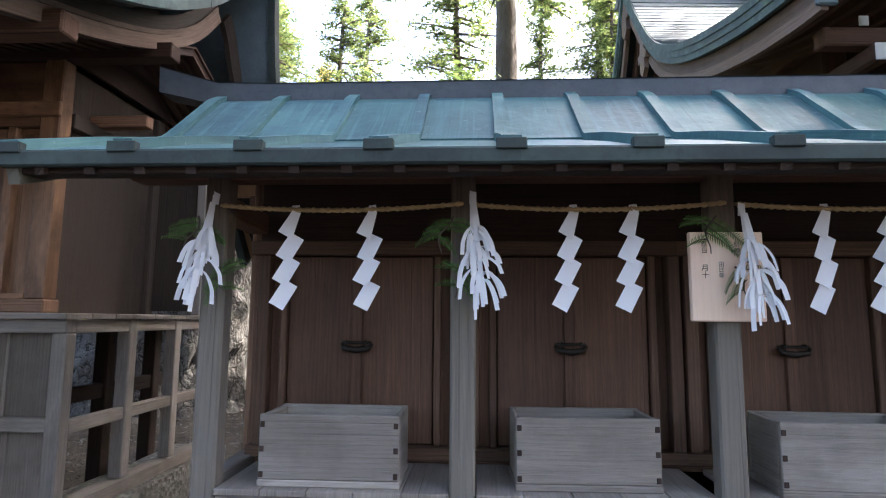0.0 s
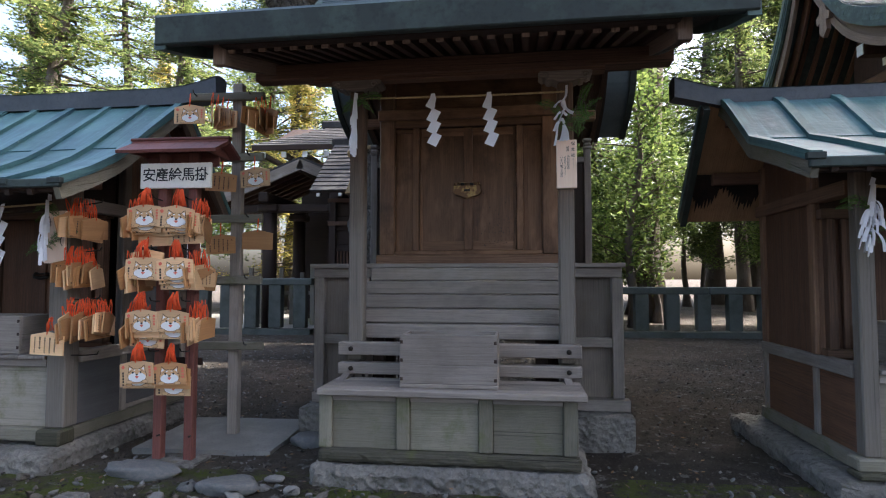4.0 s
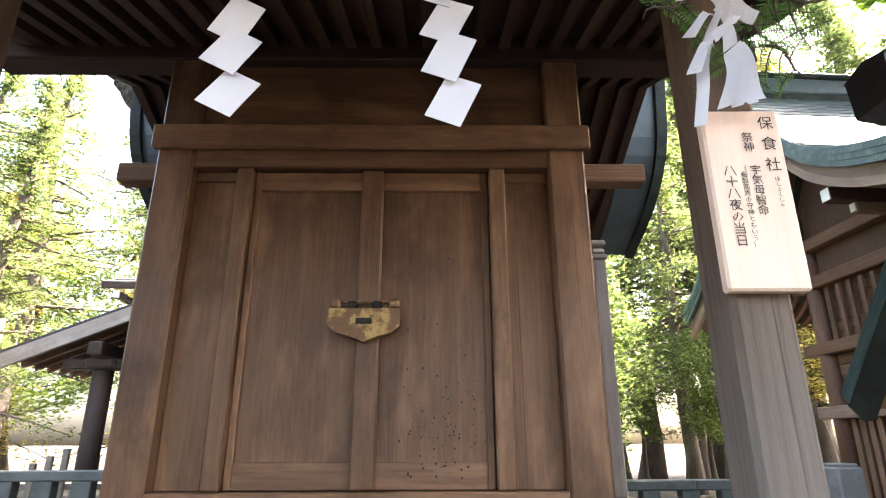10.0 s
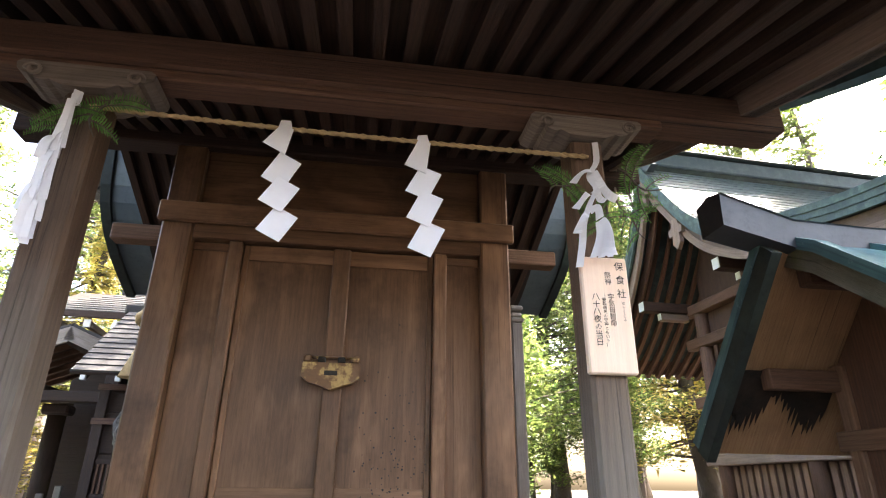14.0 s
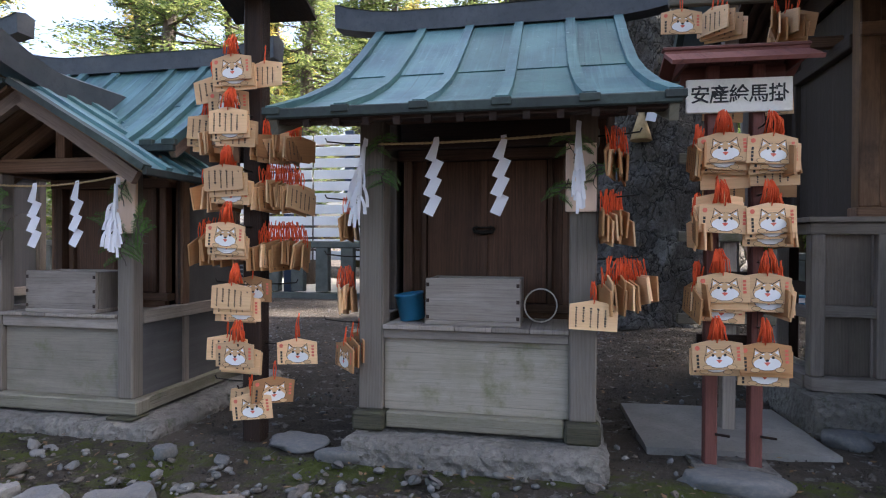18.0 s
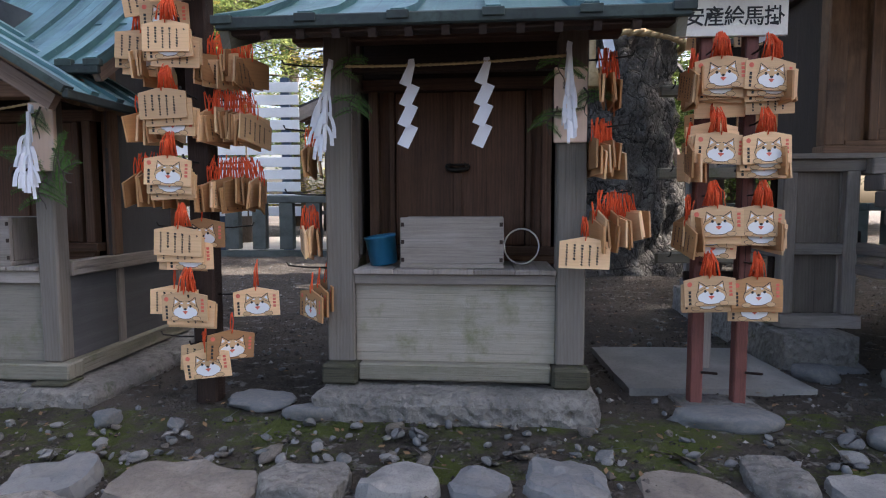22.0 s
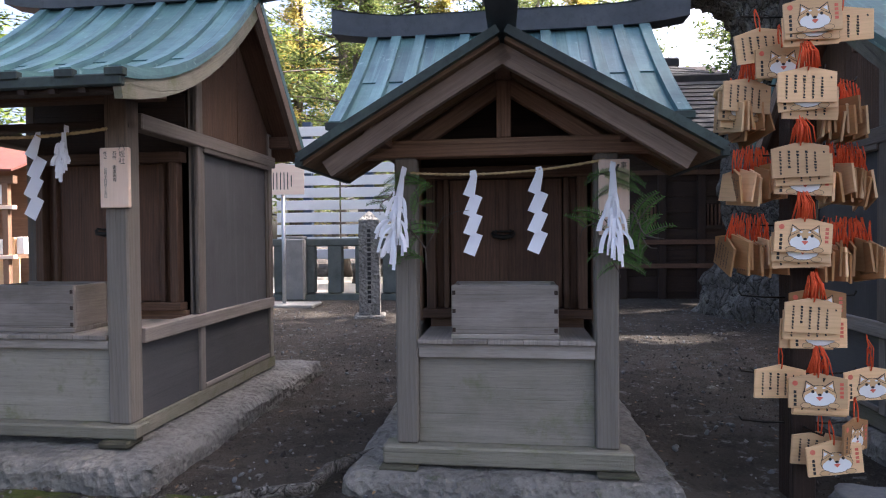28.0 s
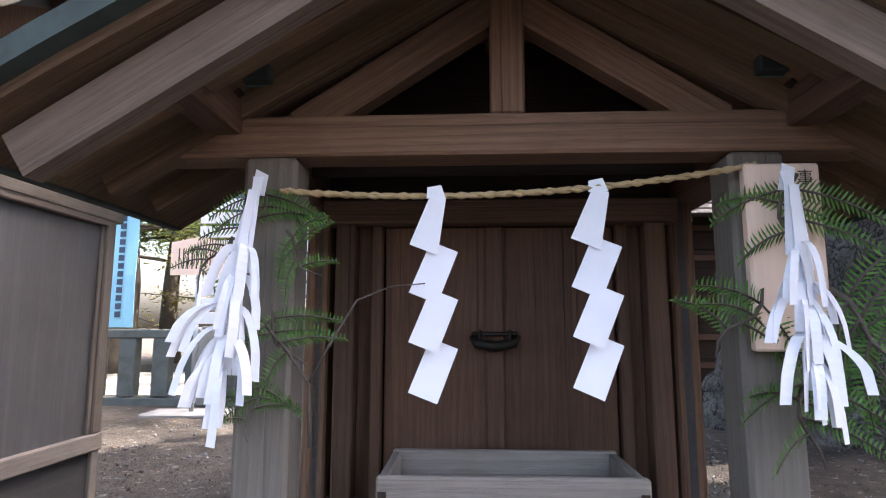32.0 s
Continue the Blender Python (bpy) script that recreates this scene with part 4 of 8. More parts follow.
    for s, x in ((1, xl), (-1, xr)):
        t = 0.02
        x0, x1 = (x + 0.02, x + 0.02 + t) if s > 0 else (x - 0.02 - t, x - 0.02)
        ys = [yb, (yb + yr) / 2, yr, (yr + yB) / 2, yB]
        outline = [(yb, counter + 0.02), (yB, counter + 0.02)] + [(y, roof_z(y) - 0.07) for y in ys[::-1]]
        prism("side_wall", top, outline, x0, x1, W_DARK if base_mat is None else base_mat, axis="x")
        span_box("side_panel_low", top, (x0, pw, st + 0.10), (x1, yB, counter - 0.06), W_PANEL if base_mat is None else base_mat, 0.002)
        xo0, xo1 = (x - 0.004, x + 0.06) if s > 0 else (x - 0.06, x + 0.004)
        for y in (yb, yB - 0.06):
            span_box("corner_post", top, (xo0, y, counter + 0.021), (xo1, y + 0.07, roof_z(y + 0.03) - 0.09), frame_mat, 0.006)
        span_box("side_rail", top, (xo0 - 0.004, pw, counter - 0.06), (xo1 + 0.004, yB + 0.02, counter + 0.02), W_GREY, 0.005)
        for y in (yb + 0.02, yB - 0.04):
            span_box("side_stud", top, (xo0 + 0.006, y, st + 0.10), (xo1 - 0.006, y + 0.055, counter - 0.062), W_GREY, 0.004)
        span_box("wall_plate", top, (xo0 - 0.012, pw * 0.9 + 0.002, ze - 0.12), (xo1 + 0.012, yB + 0.05, ze - 0.035), frame_mat, 0.006)
        if base_mat is W_SLATE:
            # upper boards over a head rail, and a frame round the slate panel
            zh = ze - 0.15
            span_box("head_rail", top, (xo0 - 0.006, yb + 0.071, zh), (xo1 + 0.006, yB - 0.061, zh + 0.075), frame_mat, 0.006)
            xu0, xu1 = (x + 0.006, x + 0.019) if s > 0 else (x - 0.019, x - 0.006)
            ym = (yb + yB) / 2
            prism("upper_wall_board", top, [(yb + 0.072, zh + 0.076), (ym - 0.002, zh + 0.076), (ym - 0.002, roof_z(ym) - 0.10), (yb + 0.072, roof_z(yb + 0.072) - 0.10)], xu0, xu1, W_JAMB, axis="x")
            prism("upper_wall_board", top, [(ym + 0.002, zh + 0.076), (yB - 0.062, zh + 0.076), (yB - 0.062, roof_z(yB - 0.062) - 0.10), (ym + 0.002, roof_z(ym) - 0.10)], xu0, xu1, W_JAMB, axis="x")
            for y0, y1 in ((yb + 0.072, yb + 0.10), (yB - 0.09, yB - 0.062)):
                span_box("panel_bead", top, (xu0, y0, counter + 0.022), (xu1, y1, zh - 0.001), frame_mat, 0.004)
            span_box("low_bead", top, (xu0, yb + 0.08, st + 0.105), (xu1, yB - 0.05, st + 0.135), W_GREY, 0.004)
        # purlin ends and bargeboards of the gable
        for y, z in ((yr, zr - 0.14), (yb + 0.02, roof_z(yb) - 0.12), (yB, roof_z(yB) - 0.12)):
            a, b = (xl - over + 0.055, x + 0.03) if s > 0 else (x - 0.03, xr + over - 0.055)
            span_box("purlin", top, (a, y - 0.035, z - 0.05), (b, y + 0.035, z + 0.04), W_RED, 0.005)
        bx = (lambda i, n: xl - over - flare * (i / n) ** 2) if s > 0 else (lambda i, n: xr + over + flare * (i / n) ** 2)
        n = len(prof) - 1
        edge = [bx(i, n) for i in range(n + 1)]
        dn = [(y, z - 0.02) for y, z in prof]
        ribbon("bargeboard", top, dn, [e + 0.012 * s for e in edge], [e + 0.05 * s for e in edge], 0.085, W_MOSSY)
        bd = [(y, z - 0.02) for y, z in back]
        ribbon("bargeboard", top, bd, edge[0] - (rear_over - 0.004) * s, edge[0] - (rear_over - 0.05) * s, 0.085, rear or W_BARGE)
    span_box("back_wall", top, (xl + 0.045, yB - 0.03, st + 0.10), (xr - 0.045, yB - 0.005, roof_z(yB) - 0.06), W_DARK)
    # beams under the front eave
    span_box("front_beam", top, (xl - over * 0.75, 0.005, ze - 0.005 + 0.02), (xr + over * 0.75, 0.10, ze + 0.085 + 0.02), W_RED, 0.006)
    span_box("head_rail", top, (xl, 0.015, ze - 0.13), (xr, 0.075, ze - 0.09), W_DARK, 0.005) if len(posts) < 3 else None
    # roof
    a, b = xl - over, xr + over
    seamed_slope(top, prof, a, b, flare, seams)
    n = len(prof) - 1
    fl = [flare * (i / n) ** 2 for i in range(n + 1)]
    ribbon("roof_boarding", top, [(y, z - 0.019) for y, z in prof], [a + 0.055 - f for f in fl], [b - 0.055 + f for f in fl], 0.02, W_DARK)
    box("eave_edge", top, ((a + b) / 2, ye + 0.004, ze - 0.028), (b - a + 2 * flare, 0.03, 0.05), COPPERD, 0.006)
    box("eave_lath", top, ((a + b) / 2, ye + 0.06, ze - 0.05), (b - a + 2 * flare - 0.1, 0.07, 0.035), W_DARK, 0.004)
    seamed_slope(top, back, a - rear_over, b + rear_over, 0.0, seams, caps=False, tag="back_panel")
    ribbon("back_boarding", top, [(y, z - 0.019) for y, z in back], a + 0.055 - rear_over, b - 0.055 + rear_over, 0.02, boards or W_RED)
    k = round((b - a) / 0.16)
    for i in range(k + 1):
        x = a + 0.09 + (b - a - 0.18) * i / k
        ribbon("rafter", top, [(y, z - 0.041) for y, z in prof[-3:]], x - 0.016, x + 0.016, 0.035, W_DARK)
    ridge_cap(top, xl - ridge_over, xr + ridge_over, yr, zr - 0.025 if ridge_h < 0.12 else zr + 0.015, h=ridge_h, lift=lift)
    return top


def name_board(m, w, h, columns, label="pale wooden name board with black brush writing", hang="shrine name boards"):
    """A planed board with columns of writing: (x, top z, size, text)."""
    top = root("name_board", m, label, "sign", hang)
    box("board", top, (0, 0.012, 0), (w, 0.024, h), W_SIGN, 0.004)
    for x, z, size, text in columns:
        writing(top, text, size, (x, -0.0015, z - size * 0.5 * len(text) * 0.95), None, True)
    return top


# ---- shrine of four bays ----
MA = pose(-0.80, 2.11, 0, 0, 0, -3.2)
BAY = 0.916
A_POSTS = [-0.042 + BAY * i for i in range(5)]
nagare("long_shrine", MA, "long four-bay wooden shrine with a green copper roof", A_POSTS, 0.09, (0.95, 2.45), (-0.44, 1.75), (0.22, 2.0), 0.40, 0.72, 12,
       (0.48, 1.30), (-0.27, 4.1, -0.10, 1.55, 0.085), (0.72, 1.53), base_mat=W_DOOR, flare=0.03, prof=[(0.95, 2.45), (0.80, 2.365), (0.43, 2.06), (0.395, 2.035), (0.36, 2.018), (-0.06, 1.882), (-0.44, 1.75)],
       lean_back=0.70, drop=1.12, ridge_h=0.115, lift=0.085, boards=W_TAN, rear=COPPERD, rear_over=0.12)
for i, (x, y, turn) in enumerate(((0.398, 0.165, 0), (1.31, 0.185, 1.5), (2.22, 0.17, -2), (3.14, 0.17, 0))):
    offering_box(MA @ pose(x, y, 0.66, 0, 0, turn))
for i in range(3):
    rope(MA, (A_POSTS[i] + 0.03, -0.03, 1.66), (A_POSTS[i + 1] + 0.0, -0.03, 1.665), 0.022)
for k, x in enumerate((0.265, 0.545, 1.262, 1.47, 2.12, 2.345)):
    streamer(MA @ pose(x, -0.03, 1.645, 0, 0, 5 - 12 * (k % 2)), 0.325, 0.056, seed=3 * k)
for i, (dx, dz) in enumerate(((0.0, 0.0), (0.02, 0.0), (0.03, -0.045), (0.0, 0.0))):
    tassel(MA @ pose(A_POSTS[i] + 0.015 + dx, -0.05, 1.665 + dz, 0, (8, -5, -8, 0)[i], 0), 0.43, 0.10, seed=20 + i)
    sprig(MA @ pose(A_POSTS[i] - 0.05, -0.035, 1.62, 0, 14, 10 - 20 * (i % 2)), i % 3, 0.95)
    sprig(MA @ pose(A_POSTS[i] + 0.02, -0.03, 1.44, 0, 30 if i % 2 else -25, 12), (i + 1) % 3, 0.85)
name_board(MA @ pose(A_POSTS[2] - 0.005, -0.028, 1.407), 0.25, 0.31, [(0.085, 0.135, 0.036, "四神社"), (0.035, 0.12, 0.022, "祭神"), (-0.02, 0.05, 0.02, "田比命"), (-0.075, 0.12, 0.022, "祭日"), (-0.075, 0.04, 0.026, "月十")])

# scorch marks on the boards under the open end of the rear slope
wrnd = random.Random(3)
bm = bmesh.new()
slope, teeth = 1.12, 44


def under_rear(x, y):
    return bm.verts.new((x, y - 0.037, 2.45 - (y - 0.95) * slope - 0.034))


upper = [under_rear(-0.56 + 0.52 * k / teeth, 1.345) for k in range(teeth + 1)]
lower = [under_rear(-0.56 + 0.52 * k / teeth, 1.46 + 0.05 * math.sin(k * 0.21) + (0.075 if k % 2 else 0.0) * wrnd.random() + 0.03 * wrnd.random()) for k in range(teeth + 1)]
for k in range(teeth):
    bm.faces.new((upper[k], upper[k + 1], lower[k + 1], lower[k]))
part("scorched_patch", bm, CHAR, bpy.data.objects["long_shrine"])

# ---- shrine beside the plaque stands ----
MC = pose(-6.24, 2.32, 0, 0, 0, -3.0)
nagare("copper_roofed_shrine", MC, "small wooden shrine with a curved green copper roof", [-0.55, 0.56], 0.135, (0.95, 2.58), (-0.44, 1.73), (0.28, 1.86), 0.20, 0.50, 5,
       (0.52, 1.32), (-0.66, 0.68, -0.18, 1.45, 0.095), (0.74, 1.60), flare=0.11, prof=[(0.95, 2.58), (0.57, 2.285), (0.28, 2.065), (0.10, 1.95), (-0.15, 1.825), (-0.44, 1.71)], drop=1.1, base_mat=W_SLATE, frame_mat=W_FRAME, on_blocks=True)
offering_box(MC @ pose(-0.008, 0.185, 0.66))
rope(MC, (-0.5, -0.03, 1.62), (0.52, -0.03, 1.645), 0.012, 0.007)
for k, dx in enumerate((-0.19, 0.16)):
    streamer(MC @ pose(dx, -0.03, 1.632, 0, 0, -6 + 4 * k), 0.36, 0.056, seed=31 + k)
tassel(MC @ pose(-0.57, -0.05, 1.61, 0, 6, 0), 0.46, 0.07, seed=41)
tassel(MC @ pose(0.53, -0.06, 1.66), 0.46, 0.035, seed=42)
sprig(MC @ pose(0.60, -0.035, 1.50, 0, -10, 0), 0, 0.95)
sprig(MC @ pose(0.47, -0.035, 1.42, 0, 12, 0), 1, 0.95)
sprig(MC @ pose(-0.46, -0.03, 1.50, 0, 8, 0), 2, 0.9)
sprig(MC @ pose(-0.50, -0.01, 1.68), 1, 0.9)
sprig(MC @ pose(0.50, -0.02, 1.66), 2, 0.95)
name_board(MC @ pose(0.545, -0.028, 1.425), 0.15, 0.34, [(0.04, 0.14, 0.03, "社"), (-0.03, 0.10, 0.018, "祭神")])


def blue_bucket():
    top = root("blue_bucket", MC @ pose(-0.378, 0.19, 0.741, 3, -8, 0), "small blue plastic bucket tilted on the counter", "bucket")
    bm = bmesh.new()
    rings = []
    for r, z in ((0.0, -0.075), (0.066, -0.075), (0.07, -0.07), (0.078, 0.06), (0.083, 0.062), (0.083, 0.075), (0.076, 0.075), (0.066, -0.066), (0.0, -0.068)):
        rings.append([bm.verts.new((r * math.cos(k * math.tau / 28), r * math.sin(k * math.tau / 28), z)) for k in range(28)])
    for a, b in zip(rings, rings[1:]):
        for k in range(28):
            j = (k + 1) % 28
            bm.faces.new((a[k], a[j], b[j], b[k]))
    bmesh.ops.remove_doubles(bm, verts=bm.verts, dist=1e-5)
    bmesh.ops.recalc_face_normals(bm, faces=bm.faces)
    body = part("body", bm, BLUE, top, smooth=True)
    body.matrix_basis = pose(0, 0, 0)
    tube("handle", top, [(0.08 * math.cos(a), 0.08 * math.sin(a), 0.065 + 0.004 * math.sin(a * 3)) for a in [i * math.pi / 10 for i in range(11)]], 0.003, STEEL, 5)


blue_bucket()
hoop = root("round_hoop", MC @ pose(0.338, 0.27, 0.66, 0, 0, -8), "thin round pale hoop standing on the counter", "hoop")
tube("ring", hoop, [(0.09 * math.sin(k * math.tau / 48), 0.02 * (1 - math.cos(k * math.tau / 48)), 0.094 - 0.09 * math.cos(k * math.tau / 48)) for k in range(49)], 0.0045, CREAM, 6)

# ---- shrine at the far end, with the bulging eave ----
ME = pose(-11.25, 2.57, 0, 0, 0, -2.5)
nagare("corner_shrine", ME, "wooden shrine with a sweeping green copper roof", [-0.52, 0.52], 0.12, (1.10, 2.80), (-0.46, 1.84), (0.36, 1.98), 0.22, 0.48, 7,
       (0.66, 1.76), (-0.75, 0.86, -0.26, 2.15, 0.10), (0.76, 1.62), base_mat=W_SLATE, frame_mat=W_FRAME, flare=0.10, lean_back=0.85, drop=1.15)
offering_box(ME @ pose(-0.03, 0.2, 0.66))
rope(ME, (-0.5, -0.03, 1.70), (0.5, -0.03, 1.70), 0.03)
streamer(ME @ pose(-0.2, -0.03, 1.68), 0.38, seed=51)
streamer(ME @ pose(0.12, -0.03, 1.68), 0.38, seed=52)
tassel(ME @ pose(0.28, -0.03, 1.685), 0.26, 0.05, seed=53)
name_board(ME @ pose(0.535, -0.03, 1.455), 0.155, 0.30, [(0.045, 0.165, 0.036, "八坂社"), (0.005, 0.13, 0.022, "祭神"), (0.005, 0.06, 0.022, "素盞嗚尊"), (-0.045, 0.13, 0.02, "祭日"), (-0.045, 0.05, 0.02, "七月十四日十五日")])


# ---- gabled shrine ----
MD = pose(-8.79, 2.46, 0, 0, 0, -2.5)


def gabled_shrine():
    top = root("gabled_shrine", MD, "small weathered wooden shrine with a gabled porch and copper roof", "shrine", "small wooden shrines")
    st, counter, pw = 0.055, 0.66, 0.105
    xl, xr = -0.51, 0.525
    yb, yB = 0.47, 1.18
    rough_block("base_stone", top, (-0.75, -0.16, -0.1), (0.78, 1.45, st), STONE, 0.045, 0.022, seed=7)
    span_box("sill_beam", top, (xl - 0.06, -0.04, st + 0.02), (xr + 0.06, 0.085, st + 0.105), W_MOSSY, 0.008)
    for x in (xl + 0.02, xr - 0.02):
        span_box("base_block", top, (x - 0.09, -0.085, st + 0.004), (x + 0.09, 0.06, st + 0.019), W_BLOCK, 0.006)
        span_box("side_sill", top, (x - 0.05, 0.088, st + 0.015), (x + 0.05, yB + 0.07, st + 0.10), W_MOSSY)
    posts = (xl + pw / 2, xr - pw / 2)
    for x in posts:
        span_box("post", top, (x - pw / 2, 0, st + 0.106), (x + pw / 2, 0.095, 1.518), W_POST, 0.008)
    u, v = xl + pw + 0.001, xr - pw - 0.001
    span_box("front_panel", top, (u, 0.035, st + 0.106), (v, 0.055, counter - 0.09), W_PANEL, 0.002)
    span_box("counter_beam", top, (u, 0.008, counter - 0.089), (v, 0.07, counter - 0.022), W_GREY)
    for k in range(5):
        span_box("counter_board", top, (u + (v - u) * k / 5 + 0.001, -0.014, counter - 0.021), (u + (v - u) * (k + 1) / 5 - 0.001, yb - 0.06, counter), W_GREY, 0.003)
    span_box("lower_board", top, (u, yb - 0.035, counter - 0.02), (v, yb + 0.01, 0.725), W_BROWN)
    doors(top, u - 0.02, v + 0.02, yb, 0.755, 1.46, W_DOOR, W_JAMB)
    lock(top, (-0.005, yb - 0.025, 1.165), 0.12)
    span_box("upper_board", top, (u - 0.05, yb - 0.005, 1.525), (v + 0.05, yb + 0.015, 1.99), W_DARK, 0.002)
    # body
    for s, x in ((1, xl), (-1, xr)):
        x0, x1 = (x + 0.02, x + 0.04) if s > 0 else (x - 0.04, x - 0.02)
        xo0, xo1 = (x - 0.004, x + 0.06) if s > 0 else (x - 0.06, x + 0.004)
        prism("side_wall", top, [(yb, counter), (yB, counter), (yB, 1.98), (0.8, 2.3), (yb, 2.0)], x0, x1, W_SLATE, axis="x")
        span_box("side_panel_low", top, (x0, 0.1, st + 0.10), (x1, yB, counter - 0.06), W_SLATE, 0.002)
        for y in (yb, yB - 0.07):
            span_box("corner_post", top, (xo0, y, counter + 0.021), (xo1, y + 0.07, 1.9), W_BROWN, 0.006)
        for y in (yb + 0.02, yB - 0.06):
            span_box("side_stud", top, (xo0 + 0.006, y, st + 0.10), (xo1 - 0.006, y + 0.055, counter - 0.062), W_GREY, 0.004)
        span_box("side_rail", top, (xo0 - 0.004, 0.097, counter - 0.06), (xo1 + 0.004, yB + 0.02, counter + 0.02), W_GREY, 0.005)
        span_box("side_beam", top, (x - 0.05, 0.09, 1.52), (x + 0.05, yB + 0.1, 1.60), W_RED, 0.006)
    span_box("back_wall", top, (xl + 0.045, yB - 0.03, st + 0.10), (xr - 0.045, yB - 0.005, 1.95), W_DARK)
    # porch gable: tie beam, king post, braces
    cx = (xl + xr) / 2
    span_box("tie_beam", top, (cx - 0.70, 0.0, 1.52), (cx + 0.70, 0.09, 1.602), W_BROWN, 0.006)
    span_box("king_post", top, (cx - 0.034, 0.012, 1.604), (cx + 0.034, 0.075, 1.87), W_BROWN, 0.005)
    for s in (-1, 1):
        beam("brace", top, (cx + s * 0.42, 0.045, 1.585), (cx + s * 0.02, 0.045, 1.845), 0.055, 0.07, W_BROWN)
        beam("porch_purlin", top, (cx + s * 0.56, -0.26, 1.60), (cx + s * 0.56, 0.5, 1.60), 0.07, 0.07, W_RED)
    span_box("ridge_beam", top, (cx - 0.035, -0.27, 1.87), (cx + 0.035, 0.6, 1.94), W_RED, 0.005)
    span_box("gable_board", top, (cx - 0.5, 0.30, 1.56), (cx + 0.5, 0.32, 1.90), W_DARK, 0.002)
    # porch roof: two slopes that run down to either side
    turn = pose(cx, 0, 0, 0, 0, 90)
    for s in (-1, 1):
        line = [(s * -0.02, 1.985), (s * -0.36, 1.785), (s * -0.68, 1.60), (s * -0.865, 1.487)]
        y0, y1 = -0.34, 0.42
        mm = turn
        n = 4
        for k in range(n):
            a, b = y0 + (y1 - y0) * k / n, y0 + (y1 - y0) * (k + 1) / n
            ribbon("roof_panel", top, line, a + 0.0005, b - 0.0005, 0.02, COPPER, m=mm)
        for k in range(1, n + 1):
            c = y0 + (y1 - y0) * k / n
            ribbon("roof_batten", top, line, c - 0.026, c + 0.026, 0.02, COPPER, 0.02, m=mm)
        ribbon("roof_edge", top, line, y0 - 0.012, y0 + 0.05, 0.036, COPPERD, 0.012, m=mm)
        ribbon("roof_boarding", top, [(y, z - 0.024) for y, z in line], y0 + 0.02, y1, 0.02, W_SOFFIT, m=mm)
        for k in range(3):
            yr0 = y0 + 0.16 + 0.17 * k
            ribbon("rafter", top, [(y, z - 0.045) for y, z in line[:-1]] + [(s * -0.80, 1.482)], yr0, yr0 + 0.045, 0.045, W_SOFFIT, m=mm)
        low = [(s * -0.0, 1.944), (s * -0.36, 1.732), (s * -0.775, 1.47)]
        ribbon("bargeboard", top, [(y, z - 0.0) for y, z in low], y0 + 0.06, y0 + 0.10, 0.075, W_BARGE, m=mm)
        box("eave_edge", top, (cx + s * 0.862, (y0 + y1) / 2, 1.465), (0.03, y1 - y0, 0.04), COPPERD)
    # curved porch ridge
    bm = bmesh.new()
    rows = []
    for i in range(15):
        t = i / 14
        y = -0.46 + t * 0.98
        up = 0.11 * max(0.0, 1 - t / 0.5) ** 1.6
        k = 1 + 0.35 * max(0.0, 1 - t / 0.4)
        rows.append([bm.verts.new((cx + a * k, y, 1.995 + up + b * k)) for a, b in ((-0.05, -0.03), (-0.055, 0.10), (0, 0.125), (0.055, 0.10), (0.05, -0.03))])
    for a, b in zip(rows, rows[1:]):
        for k in range(5):
            j = (k + 1) % 5
            bm.faces.new((a[k], a[j], b[j], b[k]))
    bm.faces.new(rows[0][::-1])
    bm.faces.new(rows[-1])
    bmesh.ops.recalc_face_normals(bm, faces=bm.faces)
    part("ridge_cap", bm, RIDGE, top)
    # main roof behind
    front = bezier((0.79, 2.37), (0.35, 1.93), (-0.04, 1.665), 8)
    back = [(0.79, 2.37), (1.45, 1.80)]
    a, b = cx - 0.82, cx + 0.82
    fine = bezier((0.79, 2.37), (0.35, 1.93), (-0.04, 1.665), 40)
    for k in range(16):
        u, v = cx - 0.469 + 0.938 * k / 16, cx - 0.469 + 0.938 * (k + 1) / 16
        outer = max(abs(u - cx), abs(v - cx))
        line = [p for p in fine if p[1] >= 1.975 - 0.58 * outer]
        ribbon("roof_panel", top, line, u + 0.0005, v - 0.0005, 0.018, COPPER)
        if k in (4, 12):
            ribbon("roof_batten", top, line, u - 0.029, u + 0.029, 0.024, COPPER, 0.022)
    for u, v, line in ((a, cx - 0.47, front), (cx + 0.47, b, front)):
        seamed_slope(top, line, u, v, 0.0, 2, caps=line is front)
        ribbon("roof_boarding", top, [(y, z - 0.02) for y, z in line], u + 0.05, v - 0.05, 0.02, W_DARK)
    seamed_slope(top, back, a, b, 0.0, 6, caps=False, tag="back_panel")
    ribbon("back_boarding", top, [(y, z - 0.02) for y, z in back], a + 0.05, b - 0.05, 0.02, W_DARK)
    for u, v in ((a, cx - 0.62), (cx + 0.62, b)):
        box("eave_edge", top, ((u + v) / 2, -0.04, 1.64), (v - u, 0.03, 0.045), COPPERD)
    for s, x in ((1, a), (-1, b)):
        for line in (front, back):
            ribbon("bargeboard", top, [(y, z - 0.022) for y, z in line], x + 0.012 * s, x + 0.05 * s, 0.07, W_BARGE)
    ridge_cap(top, cx - 1.04, cx + 1.04, 0.79, 2.38, 0.12, 0.12, 0.04)


